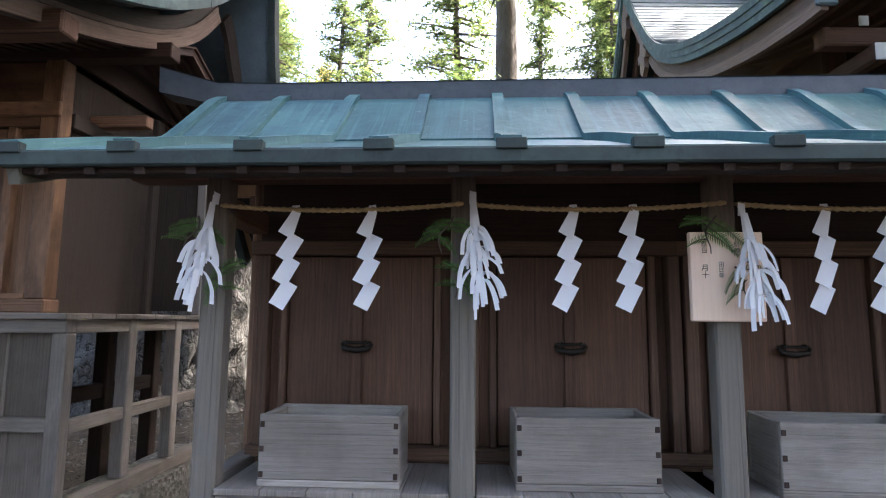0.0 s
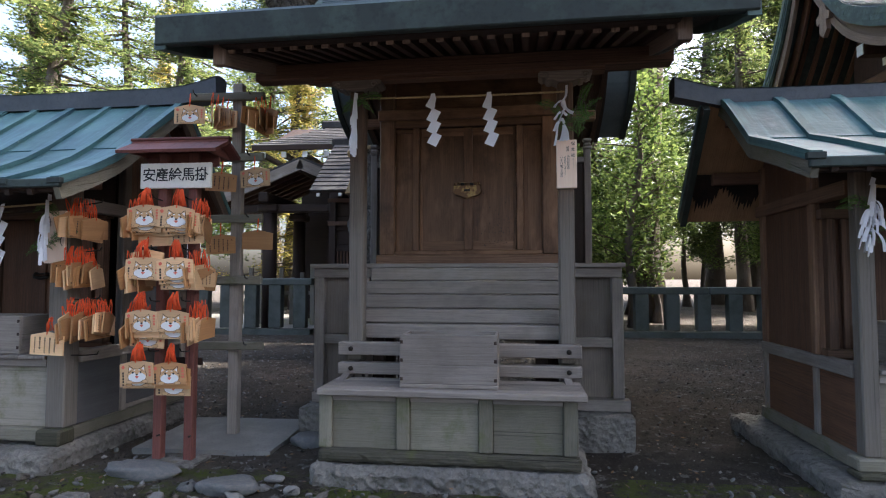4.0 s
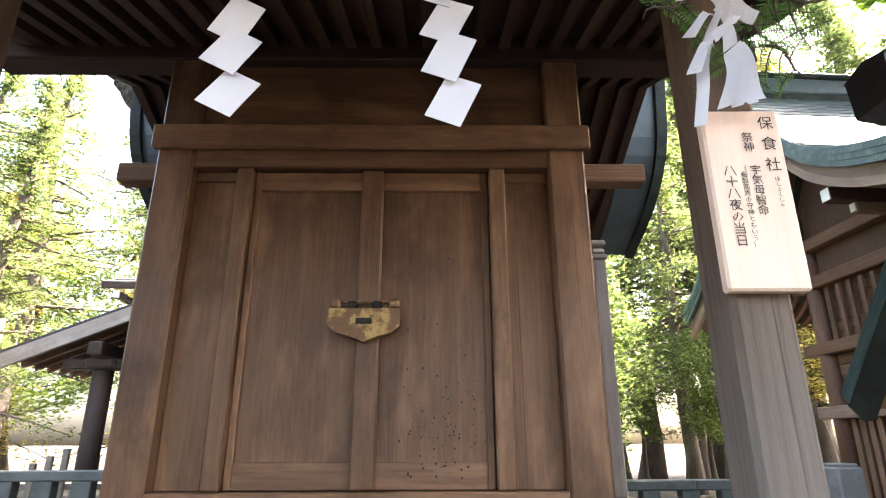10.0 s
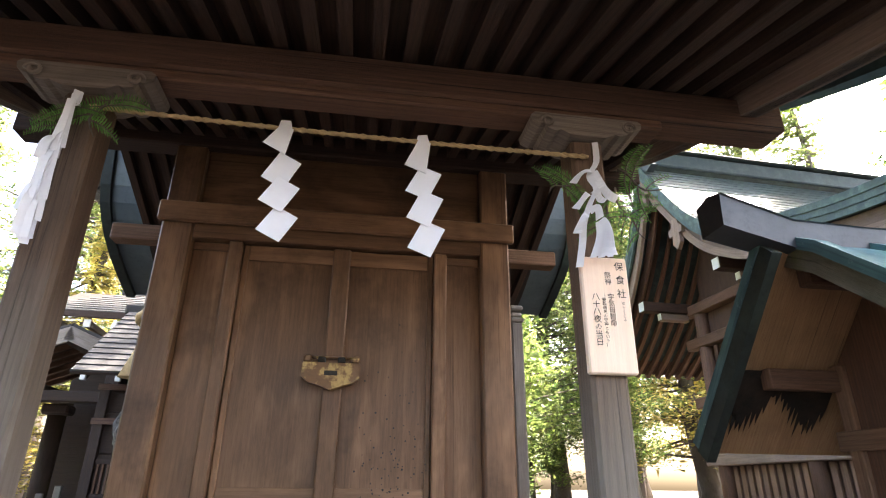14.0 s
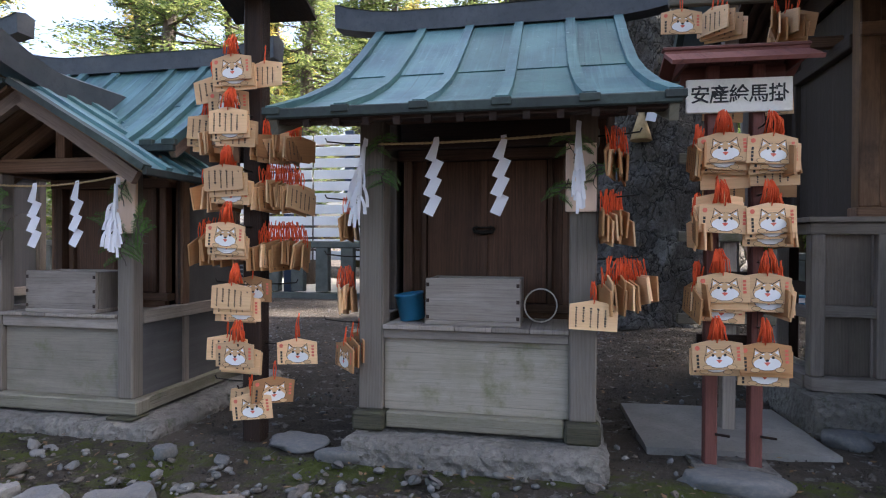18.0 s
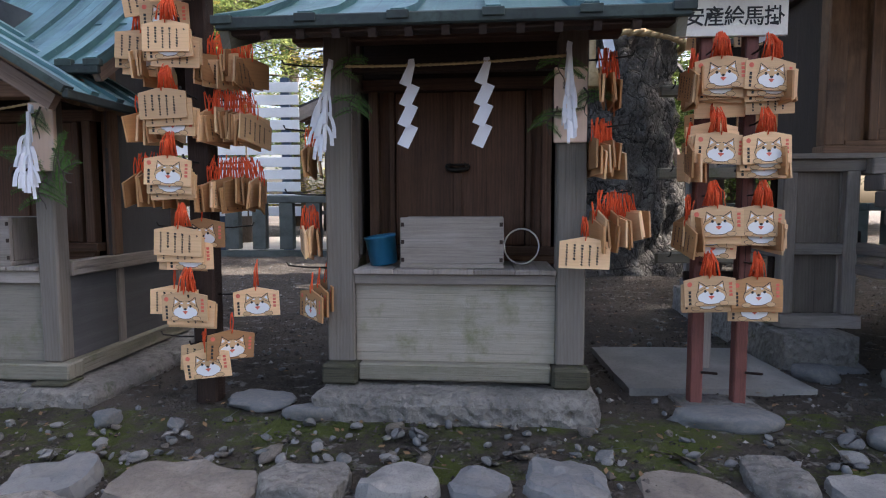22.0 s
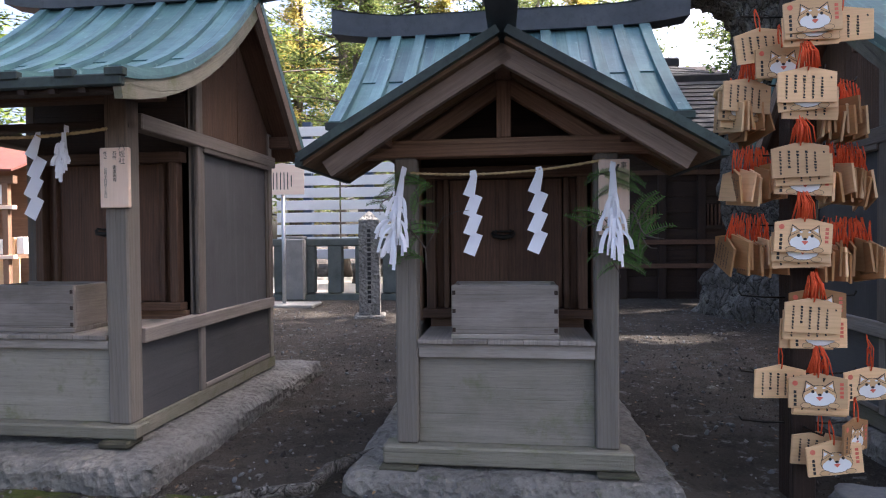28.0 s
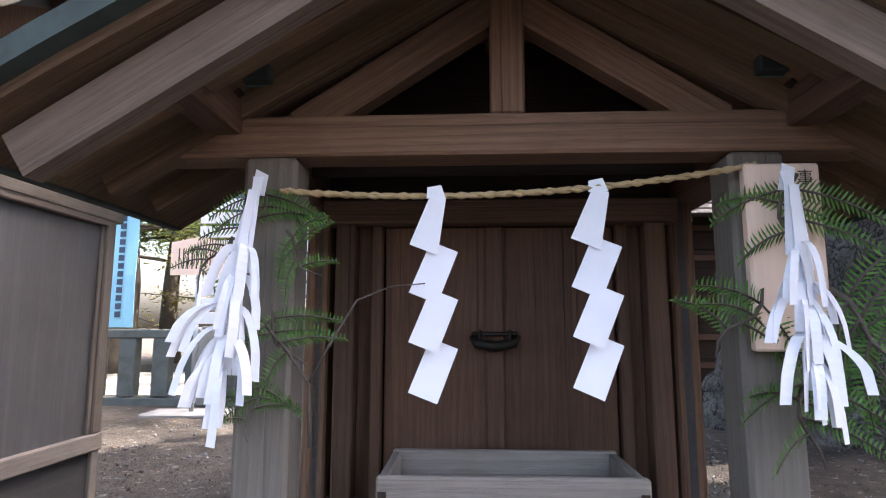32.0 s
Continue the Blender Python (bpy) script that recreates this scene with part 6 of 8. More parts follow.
twisted_papers(MB @ pose(0.722, 0.415, 2.375))
for x, z, ry, rz, seed, size in ((0.79, 2.31, -62, -12, 1, 1.0), (0.775, 2.26, -25, 10, 2, 0.8), (0.665, 2.29, 48, 12, 0, 0.85), (0.74, 2.20, 0, 0, 1, 0.8), (0.79, 2.18, -45, -5, 0, 0.75), (-0.60, 2.42, 5, 0, 1, 1.0), (-0.70, 2.38, -10, 0, 0, 0.8)):
    sprig(MB @ pose(x, 0.425, z, 0, ry, rz), seed, size)
name_board(MB @ pose(0.724, 0.4205, 1.889, 0, 0, -1), 0.128, 0.312, [(0.040, 0.141, 0.026, "保"), (0.040, 0.103, 0.026, "食"), (0.040, 0.065, 0.026, "社"), (0.006, 0.112, 0.019, "祭神"), (0.010, 0.052, 0.0185, "宇気母智命"), (-0.010, 0.052, 0.0115, "（蚕穀商売の守神ともいう）"), (-0.032, 0.052, 0.021, "八十八夜の当日"), (0.042, 0.032, 0.0095, "ほしょくしゃ")])


# ---- votive plaques ----
def flat_poly(bm, pts, y, mat_i):
    f = bm.faces.new([bm.verts.new((x, y, z)) for x, z in pts])
    f.material_index = mat_i
    return f


def oval(cx, cz, rx, rz, n=14):
    return [(cx + rx * math.cos(k * math.tau / n), cz + rz * math.sin(k * math.tau / n)) for k in range(n)]


PW, PH = 0.225, 0.145


def plaque(kind, dark=False):
    """A house-shaped wooden plaque whose hole is at the origin. kind: face, text or back."""
    top = root("votive_plaque", pose(0, 0, 0), {"face": "wooden votive plaque printed with a tan animal face", "text": "wooden votive plaque with handwritten lines", "back": "plain back of a wooden votive plaque"}[kind], "votive plaque", "votive plaques")
    w, h = PW / 2, PH
    outline = [(-w, -h + 0.012), (w, -h + 0.012), (w, -0.012), (0, 0.012), (-w, -0.012)]
    prism("board", top, outline, -0.004, 0.005, W_EMAD if dark else W_EMA)
    bm = bmesh.new()
    mats = [TAN, WHITEP, INK, REDINK]
    if kind == "face":
        cx, cz = 0.005, -0.068
        flat_poly(bm, oval(cx, cz - 0.012, 0.058, 0.040), -0.0052, 2)
        flat_poly(bm, oval(cx, cz - 0.012, 0.056, 0.038), -0.0058, 0)
        for s in (-1, 1):
            flat_poly(bm, [(cx + s * 0.052, cz), (cx + s * 0.046, cz + 0.045), (cx + s * 0.014, cz + 0.022)][::s], -0.0061, 2)
            flat_poly(bm, [(cx + s * 0.049, cz + 0.004), (cx + s * 0.0445, cz + 0.040), (cx + s * 0.018, cz + 0.021)][::s], -0.0064, 0)
            flat_poly(bm, [(cx + s * 0.045, cz + 0.014), (cx + s * 0.0425, cz + 0.033), (cx + s * 0.029, cz + 0.024)][::s], -0.0067, 1)
            flat_poly(bm, oval(cx + s * 0.023, cz + 0.004, 0.0055, 0.006, 10), -0.0075, 2)
            flat_poly(bm, oval(cx + s * 0.014, cz + 0.017, 0.006, 0.003, 8), -0.0067, 1)
        flat_poly(bm, oval(cx, cz - 0.022, 0.052, 0.027), -0.0064, 1)
        flat_poly(bm, oval(cx, cz + 0.008, 0.012, 0.019), -0.0067, 0)
        flat_poly(bm, oval(cx, cz - 0.008, 0.007, 0.005, 8), -0.0075, 2)
        flat_poly(bm, [(cx - 0.012, cz - 0.017), (cx, cz - 0.03), (cx + 0.012, cz - 0.017), (cx, cz - 0.014)], -0.0075, 3)
        for s in (-1, 1):
            flat_poly(bm, oval(cx + s * 0.046, cz - 0.047, 0.019, 0.0105), -0.0071, 2)
            flat_poly(bm, oval(cx + s * 0.046, cz - 0.047, 0.0175, 0.009), -0.0075, 0)
        flat_poly(bm, oval(-0.088, -0.03, 0.011, 0.011), -0.0056, 3)
        for k in range(4):
            flat_poly(bm, [(0.083, -0.028 - k * 0.017), (0.097, -0.028 - k * 0.017), (0.097, -0.04 - k * 0.017), (0.083, -0.04 - k * 0.017)][::-1], -0.0056, 3)
            flat_poly(bm, [(-0.094, -0.06 - k * 0.017), (-0.083, -0.06 - k * 0.017), (-0.083, -0.073 - k * 0.017), (-0.094, -0.073 - k * 0.017)][::-1], -0.0056, 2)
    elif kind == "text":
        rnd = random.Random(9)
        for c in range(6):
            x = 0.09 - c * 0.034
            z = -0.022 - rnd.random() * 0.02
            while z > -0.115:
                d = rnd.uniform(0.007, 0.012)
                q = rnd.uniform(0.0035, 0.0065)
                flat_poly(bm, [(x - q, z), (x - q * 0.6, z - d), (x + q, z - d * 0.9), (x + q * 0.7, z - d * 0.1)], -0.0056, 2)
                z -= d + rnd.uniform(0.0015, 0.004)
                if rnd.random() < 0.04:
                    break
    if kind == "face":
        for v in bm.verts:
            if abs(v.co.x - 0.005) < 0.072:
                v.co.x, v.co.z = 0.005 + (v.co.x - 0.005) * 1.15, -0.068 + (v.co.z + 0.068) * 1.12
    if bm.faces:
        ob = part("print" if kind == "face" else "handwriting", bm, mats[0], top)
        for mt in mats[1:]:
            ob.data.materials.append(mt)
        if kind == "text":
            ob["kind"] = "stuff"
    else:
        bm.free()
    bm = bmesh.new()
    tube_bm(bm, [(0, -0.007, -0.006), (0.002, -0.008, 0.01), (0.006, -0.004, 0.05), (0.0, 0.006, 0.095), (-0.006, 0.004, 0.08)], 0.0029, 5)
    tube_bm(bm, [(0, 0.007, -0.006), (-0.003, 0.006, 0.012), (-0.006, 0.006, 0.05), (-0.002, 0.008, 0.09)], 0.0029, 5)
    part("cord", bm, CORD, top)
    return top


PROTO = {(k, d): plaque(k, d) for k in ("face", "text", "back") for d in (False, True)}
USED = set()
prnd = random.Random(4)


def hang(kind, x, y, z, rz=0.0, ry=0.0, rx=0.0, dark=False):
    m = pose(x, y, z, rx, ry, rz)
    key = (kind, dark)
    if key not in USED:
        USED.add(key)
        PROTO[key].matrix_basis = m
        return PROTO[key]
    return copy_thing(PROTO[key], m)


def tuft(x, y, z, w=0.05, h=0.10, n=24):
    """Knotted cords bunched over a hook."""
    bm = bmesh.new()
    r = random.Random(int(abs(x) * 1000 + z * 77))
    for i in range(n):
        a = r.uniform(-1, 1)
        d = r.uniform(-0.035, 0.025)
        k = r.uniform(0.75, 1.1)
        tube_bm(bm, [(a * w * 0.25, d * 0.3 + 0.01, h * k), (a * w * 0.45 + 0.004 * math.sin(i), d * 0.7 - 0.008, h * 0.6), (a * w * 0.62, d, 0.0)], 0.0026, 4)
    return tagged(part("cord_bunch", bm, CORD, None, "", pose(x, y, z)), "bunch of orange red cords knotted over a hook", "cords", "cord bunches", "stuff")


def bunch(x, y, z, kinds, step=0.012, spread=0.012, base_rz=0.0, drop=0.02, dark=()):
    """Plaques one behind the other on a hook; the first in kinds hangs in front."""
    n = len(kinds)
    for i, k in enumerate(kinds):
        hang(k, x + prnd.uniform(-spread, spread) + 0.004 * i, y + i * step, z - drop * i * (0.5 + prnd.random()) + (0.012 if i == 0 else 0.0),
             base_rz + prnd.uniform(-4, 4), prnd.uniform(-4, 4), 0, i in dark)
    tuft(x, y + 0.012, z + 0.018, 0.068, 0.105, 34)


def fan(x, y, z, n, dx, dy, rz, jitter=6, kind="back", drop=0.0, dark=()):
    """Plaques side by side, seen from the edge."""
    for i in range(n):
        t = i / max(1, n - 1) - 0.5
        hang(kind if i % 3 else "text", x + dx * t, y + dy * t, z + prnd.uniform(-0.03, 0.015) + drop * t, rz + prnd.uniform(-jitter, jitter) * 1.6, 22 * t * (1 if rz > 0 else -1) * 0.4 + prnd.uniform(-10, 10), prnd.uniform(-7, 7), (i in dark) or prnd.random() < 0.6)
    bm = bmesh.new()
    r = random.Random(int(abs(x) * 900 + z * 55))
    for i in range(n * 3):
        t = (i + r.random()) / (n * 3) - 0.5
        top_t = t * r.uniform(0.55, 0.95)
        h = r.uniform(0.085, 0.12)
        tube_bm(bm, [(dx * t, dy * t + 0.006 * (i % 3 - 1), -0.004), (dx * (t + top_t) / 2 + r.uniform(-0.008, 0.008), dy * t, h * 0.55), (dx * top_t, dy * top_t, h)], 0.0027, 4)
    tagged(part("cord_bunch", bm, CORD, None, "", pose(x, y, z)), "row of orange red cords hung on an iron hook", "cords", "cord bunches", "stuff")


def hook(parent, p, q):
    p, q = Vector(p), Vector(q)
    tube("hook", parent, [p, p.lerp(q, 0.5) - Vector((0, 0, 0.004)), q, q + Vector((0, 0, 0.018)) + (q - p).normalized() * 0.01], 0.0045, IRON, 5)


# stand with the painted title board
SX, SY = -4.94, 2.41


def title_stand():
    top = root("plaque_stand", pose(SX, SY, 0, 0, 0, -1), "plaque stand with red legs, a small roof and a title board", "stand")
    for x in (-0.105, 0.105):
        span_box("leg", top, (x - 0.03, -0.03, -0.04), (x + 0.03, 0.03, 1.99), W_REDP, 0.006)
        beam("peg", top, (x + 0.02, -0.03, 0.15), (x + 0.06, -0.12, 0.17), 0.012, 0.012, W_DARK)
        for z in (0.70, 1.02, 1.35, 1.68):
            hook(top, (x, -0.03, z - 0.01), (x, -0.13, z))
    for z in (0.62, 0.94, 1.27, 1.60):
        span_box("cross_rail", top, (-0.16, 0.031, z - 0.03), (0.16, 0.05, z + 0.02), W_DARK)
    box("title_board", top, (0.002, -0.052, 1.828), (0.487, 0.02, 0.166), CREAM, 0.003)
    for i, ch in enumerate("安産絵馬掛"):
        writing(top, ch, 0.094, (-0.178 + i * 0.09, -0.0645, 1.828), bold=0.014)
    span_box("title_rail", top, (-0.2, -0.041, 1.80), (0.2, -0.031, 1.86), W_DARK)
    # little roof
    for s in (-1, 1):
        line = [(-0.015, 2.075), (s * 0.17, 1.985)] if s > 0 else [(0.015, 2.075), (-0.19, 1.975)]
        ribbon("roof_board", top, line, -0.335, 0.335, 0.02, W_REDP)
    beam("roof_ridge", top, (-0.345, 0, 2.082), (0.345, 0, 2.082), 0.05, 0.018, W_REDP)
    for x in (-0.26, 0.26):
        prism("roof_end", top, [(-0.16, 1.965), (0.15, 1.965), (0.0, 2.055)], x - 0.008, x + 0.008, W_REDP, axis="x")
    span_box("backboard", top, (-0.25, 0.032, 1.90), (0.25, 0.048, 2.0), W_REDP)
    rough_block("footing", top, (-0.2, -0.12, -0.06), (0.2, 0.12, 0.0), STONE, 0.1, 0.01)


title_stand()
bunch(-5.05, 2.20, 1.60, ["face", "face", "face", "text", "back"], 0.02, 0.012, -2)
bunch(-4.835, 2.20, 1.59, ["face", "face", "face", "text"], 0.02, 0.015, 3)
bunch(-5.06, 2.20, 1.27, ["face", "face", "face", "back"], 0.02, 0.015, -1, -0.018)
bunch(-4.845, 2.20, 1.27, ["face", "face", "face"], 0.02, 0.012, 2)
bunch(-5.065, 2.20, 0.945, ["face", "back", "face", "face"], 0.02, 0.015, -3)
bunch(-4.85, 2.20, 0.945, ["face", "face", "face"], 0.02, 0.012, 1)
bunch(-5.075, 2.20, 0.63, ["face", "face", "text"], 0.02, 0.012, -2)
bunch(-4.86, 2.20, 0.625, ["face", "back", "face"], 0.02, 0.012, 2, dark=(0, 1))
for z in (1.56, 1.23, 0.90):
    fan(-5.14, 2.30, z, 5, 0.06, 0.10, -88, 9)
    fan(-4.75, 2.33, z, 5, 0.05, 0.10, 90, 9)

# pole with cross arms behind it
CXP, CYP = -4.79, 2.95
cross = root("cross_pole", pose(CXP, CYP, 0), "weathered wooden pole with mossy cross arms", "stand")
span_box("pole", cross, (-0.038, -0.035, -0.05), (0.038, 0.035, 2.63), W_GREY, 0.006)
for z, a, b in ((2.52, -0.36, 0.22), (2.06, -0.30, 0.22), (1.60, -0.30, 0.22), (1.145, -0.30, 0.22), (0.665, -0.30, 0.24)):
    span_box("cross_arm", cross, (a, -0.075, z - 0.03), (b, -0.036, z + 0.03), W_MOSSY, 0.006)
    for x in (a + 0.06, 0.12):
        hook(cross, (x, -0.075, z + 0.01), (x, -0.12, z + 0.02))
hang("face", -5.10, 2.80, 2.43, 4)
for i, (x, rz) in enumerate(((-4.93, -62), (-4.90, -55), (-4.87, -35), (-4.84, -28))):
    hang("text", x, 2.80 + 0.02 * i, 2.43 - 0.01 * i, rz, 2)
for i in range(7):
    hang("back" if i % 2 else "text", -4.60 + 0.018 * i, 2.80 + 0.02 * (i % 3), 2.39 - 0.02 * (i % 3), 60 + 14 * i, 6 - 3 * i, 0, i % 2 == 0)
hang("text", -4.86, 2.83, 1.93, 6, 3, 0, True)
hang("face", -4.61, 2.83, 1.96, -3, -3)
hang("text", -4.86, 2.83, 1.47, -3, -2, 0, True)
hang("back", -4.58, 2.83, 1.50, 2, 1, 0, True)

# tall square post hung with plaques between two shrines
PX, PY = -7.49, 2.44
tall = root("plaque_post", pose(PX, PY, 0), "tall dark wooden post with iron hooks and a small roof", "stand")
span_box("post", tall, (-0.055, -0.055, -0.05), (0.055, 0.055, 2.50), W_DARK, 0.008)
for s in (-1, 1):
    ribbon("roof_board", tall, [(0.0, 2.54), (s * 0.25, 2.46)], -0.26, 0.26, 0.02, W_DARK)
beam("roof_ridge", tall, (-0.27, 0, 2.548), (0.27, 0, 2.548), 0.05, 0.02, W_DARK)
for z in (2.10, 1.80, 1.49, 1.18, 0.86, 0.52, 0.30):
    for q in ((0, -0.20), (-0.24, 0), (0.24, 0)):
        hook(tall, (q[0] * 0.22, q[1] * 0.27, z), (q[0], q[1], z + 0.01))
bunch(PX - 0.05, PY - 0.20, 2.085, ["face", "face", "text"], 0.015, 0.008, 2)
hang("text", PX + 0.11, PY - 0.13, 2.075, -14)
hang("text", PX - 0.21, PY - 0.10, 2.01, 8, -8)
hang("face", PX - 0.12, PY - 0.10, 1.94, 8, -2)
bunch(PX - 0.06, PY - 0.20, 1.80, ["text", "face", "text", "face"], 0.015, 0.02, 0)
bunch(PX - 0.25, PY - 0.08, 1.79, ["text", "face", "back"], 0.02, 0.02, 12)
fan(PX + 0.16, PY - 0.02, 1.70, 11, 0.19, 0.05, 78, 14)
fan(PX - 0.24, PY + 0.02, 1.72, 6, 0.12, 0.08, -88, 10)
bunch(PX - 0.08, PY - 0.20, 1.495, ["text", "text", "face", "text"], 0.015, 0.02, -3)
fan(PX - 0.20, PY - 0.02, 1.42, 8, 0.18, 0.06, -90, 10)
fan(PX + 0.17, PY - 0.04, 1.42, 13, 0.22, 0.05, 80, 14)
bunch(PX - 0.07, PY - 0.20, 1.185, ["face", "face", "text", "face"], 0.015, 0.015, -2)
fan(PX - 0.22, PY - 0.02, 1.12, 9, 0.2, 0.05, -90, 10)
fan(PX + 0.18, PY - 0.04, 1.10, 13, 0.25, 0.04, 84, 14)
bunch(PX - 0.03, PY - 0.20, 0.855, ["text", "text", "face", "back"], 0.015, 0.02, 2)
hang("face", PX + 0.03, PY - 0.10, 0.90, -4, 0, 0, True)
bunch(PX - 0.01, PY - 0.20, 0.545, ["face", "text", "text"], 0.015, 0.015, 0)
hang("text", PX - 0.12, PY - 0.10, 0.57, 8, 2)
hang("face", PX + 0.27, PY - 0.06, 0.555, 4, -2)
tuft(PX + 0.27, PY - 0.05, 0.57, 0.015, 0.13, 4)
hang("face", PX + 0.055, PY - 0.17, 0.27, 2, -6)
hang("text", PX + 0.03, PY - 0.12, 0.29, 2, 4)
hang("face", PX + 0.17, PY - 0.13, 0.355, 38, 4, 0, True)

# plaques on the posts of the copper-roofed shrine
C2W = lambda x, y: (MC @ Vector((x, y, 0)))
for n, x, y, z, dx, dy, rz in ((5, 0.72, 0.0, 1.56, 0.10, 0.10, 84), (9, 0.70, 0.02, 1.25, 0.12, 0.12, 96), (11, 0.76, 0.02, 0.92, 0.22, 0.12, 98), (4, -0.70, 0.02, 0.86, 0.05, 0.10, -78), (3, -0.69, 0.05, 1.24, 0.03, 0.08, -80)):
    w = C2W(x, y)
    fan(w.x, w.y, z, n, dx, dy, rz, 7)
w = C2W(0.605, -0.12)
hang("text", w.x, w.y, 0.815, -2, 2)
tuft(w.x, w.y + 0.02, 0.83, 0.03, 0.08, 8)
for i in range(3):
    w = C2W(-0.685 + 0.02 * i, -0.03 + 0.05 * i)
    hang("face", w.x, w.y, 0.55 + 0.02 * i, -48 - 5 * i, 3, 0, True)
shrine_hooks = bpy.data.objects["copper_roofed_shrine"]
for x, s in ((0.628, 1), (-0.618, -1)):
    for z in (1.02, 1.33, 0.66, 1.64):
        hook(shrine_hooks, (x, 0.05, z), (x + s * 0.20, 0.03, z + 0.012))

# ---- stones on the ground ----
def hull_stone(seed, n=15, squash=1.0):
    """An angular stone: the hull of random points on a ball, with its edges worn."""
    key = ("hull", seed, n, squash)
    if key not in CACHE:
        r = random.Random(seed)
        bm = bmesh.new()
        for k in range(n):
            d = Vector((r.gauss(0, 1), r.gauss(0, 1), r.gauss(0, 1))).normalized() * r.uniform(0.85, 1.1)
            bm.verts.new((d.x, d.y, d.z * squash))
        out = bmesh.ops.convex_hull(bm, input=bm.verts)
        bmesh.ops.delete(bm, geom=[v for v in bm.verts if not v.link_faces], context="VERTS")
        bmesh.ops.bevel(bm, geom=bm.edges[:], offset=0.13, segments=1, affect="EDGES")
        bmesh.ops.recalc_face_normals(bm, faces=bm.faces)
        me = bpy.data.meshes.new("stone")
        bm.to_mesh(me)
        bm.free()
        me.polygons.foreach_set("use_smooth", [True] * len(me.polygons))
        CACHE[key] = me
    return CACHE[key]


def flag_stone(seed, sx, sy, top_z, material):
    """A split flat stone with an uneven outline, worn rim and slightly bumpy top."""
    r = random.Random(seed)
    bm = bmesh.new()
    n = 22
    rim = []
    corners = [(math.tau * (k + r.uniform(-0.25, 0.25)) / 6, r.uniform(0.72, 1.2)) for k in range(6)]
    for k in range(n):
        a = math.tau * k / n
        w = sum(q / (0.05 + (1 - math.cos(a - t))) for t, q in corners) / sum(1 / (0.05 + (1 - math.cos(a - t))) for t, q in corners)
        box_k = 1 / max(abs(math.cos(a)), abs(math.sin(a))) ** 0.5
        rim.append((math.cos(a) * sx * w * box_k * 0.92, math.sin(a) * sy * w * box_k * 0.92))
    rows = []
    for f, z in ((1.0, -0.12), (1.02, top_z - 0.05), (0.99, top_z - 0.016), (0.94, top_z), (0.66, top_z + 0.006), (0.33, top_z + 0.008)):
        row = []
        for x, y in rim:
            q = Vector((x * f, y * f, z))
            d = noise.noise_vector(Vector((q.x * 9 + seed, q.y * 9, q.z * 9)))
            row.append(bm.verts.new(q + d * 0.022 + noise.noise_vector(Vector((q.x * 26, q.y * 26 + seed, q.z * 26))) * 0.007))
        rows.append(row)
    for a, b in zip(rows, rows[1:]):
        for k in range(n):
            j = (k + 1) % n
            bm.faces.new((a[k], a[j], b[j], b[k]))
    mid = bm.verts.new((0, 0, top_z + 0.008))
    for k in range(n):
        bm.faces.new((rows[-1][k], rows[-1][(k + 1) % n], mid))
    bm.faces.new(rows[0][::-1])
    me = bpy.data.meshes.new("border_stone")
    bm.to_mesh(me)
    bm.free()
    me.materials.append(material)
    return me


rr = random.Random(12)
k = 0
for row, (y0, big) in enumerate(((1.50, 1.0), (1.18, 1.1))):
    bx = -9.5 + 0.15 * row
    while bx < -4.5:
        sx, sy = rr.uniform(0.11, 0.27) * big, rr.uniform(0.12, 0.19) * big
        ob = new("border_stone", flag_stone(100 + k, sx, sy, 0.012 + rr.uniform(-0.02, 0.02), (ROCK, STONE_B, STONE, STONE_C, ROCK)[k % 5]))
        ob.matrix_basis = pose(bx + sx, y0 + rr.uniform(-0.06, 0.07), 0, rr.uniform(-5, 5), rr.uniform(-5, 5), rr.uniform(-25, 25))
        tagged(ob, "flat split border stone set in the earth", "stone", "border stones")
        bx += sx * 2 + rr.uniform(-0.02, 0.05)
        k += 1
for x, y, sx, sy, sz, lab in ((-5.0, 2.16, 0.24, 0.10, 0.09, "long flat grey stone before the plaque stand"), (-4.18, 2.86, 0.13, 0.10, 0.11, "angular grey stone on the earth"), (-7.2, 2.36, 0.17, 0.13, 0.05, "flat pale stone on the earth"),
                              (-7.82, 2.10, 0.06, 0.05, 0.07, "small pale round stone"), (-4.35, 1.95, 0.16, 0.11, 0.09, "grey stone by the path"), (-6.9, 2.2, 0.12, 0.06, 0.08, "grey stone by the shrine base"), (-3.99, 3.05, 0.2, 0.14, 0.1, "flat grey stone beside the shrine base")):
    ob = new("stone", rock_mesh(rr.randrange(6), ROCK, 0.75, 3, 0.42))
    ob.matrix_basis = pose(x, y, 0.0, 0, 0, rr.uniform(-20, 20)) @ Matrix.Diagonal((sx, sy, sz, 1))
    tagged(ob, lab, "stone", "stones on the ground")
PEBBLE_MATS = (ROCK, STONE_B, STONE_C)
PEBBLES = []
for k in range(12):
    me = hull_stone(k, 13 + k % 4, 0.7).copy()
    me.materials.append(PEBBLE_MATS[k % 3])
    PEBBLES.append(me)
for i in range(230):
    x = rr.uniform(-10.4, -3.4)
    y = 1.72 + 0.42 * rr.random() ** 2.2
    size = rr.uniform(0.012, 0.03) if i % 5 else rr.uniform(0.03, 0.058)
    ob = new("pebble", PEBBLES[i % 12])
    ob.matrix_basis = pose(x, y, -0.022 + size * 0.25, rr.uniform(-20, 20), rr.uniform(-20, 20), rr.uniform(0, 360)) @ Matrix.Diagonal((size * rr.uniform(1.0, 1.5), size, size * 0.9, 1))
    tagged(ob, "small worn grey pebble lying on the earth", "pebble", "pebbles along the border")
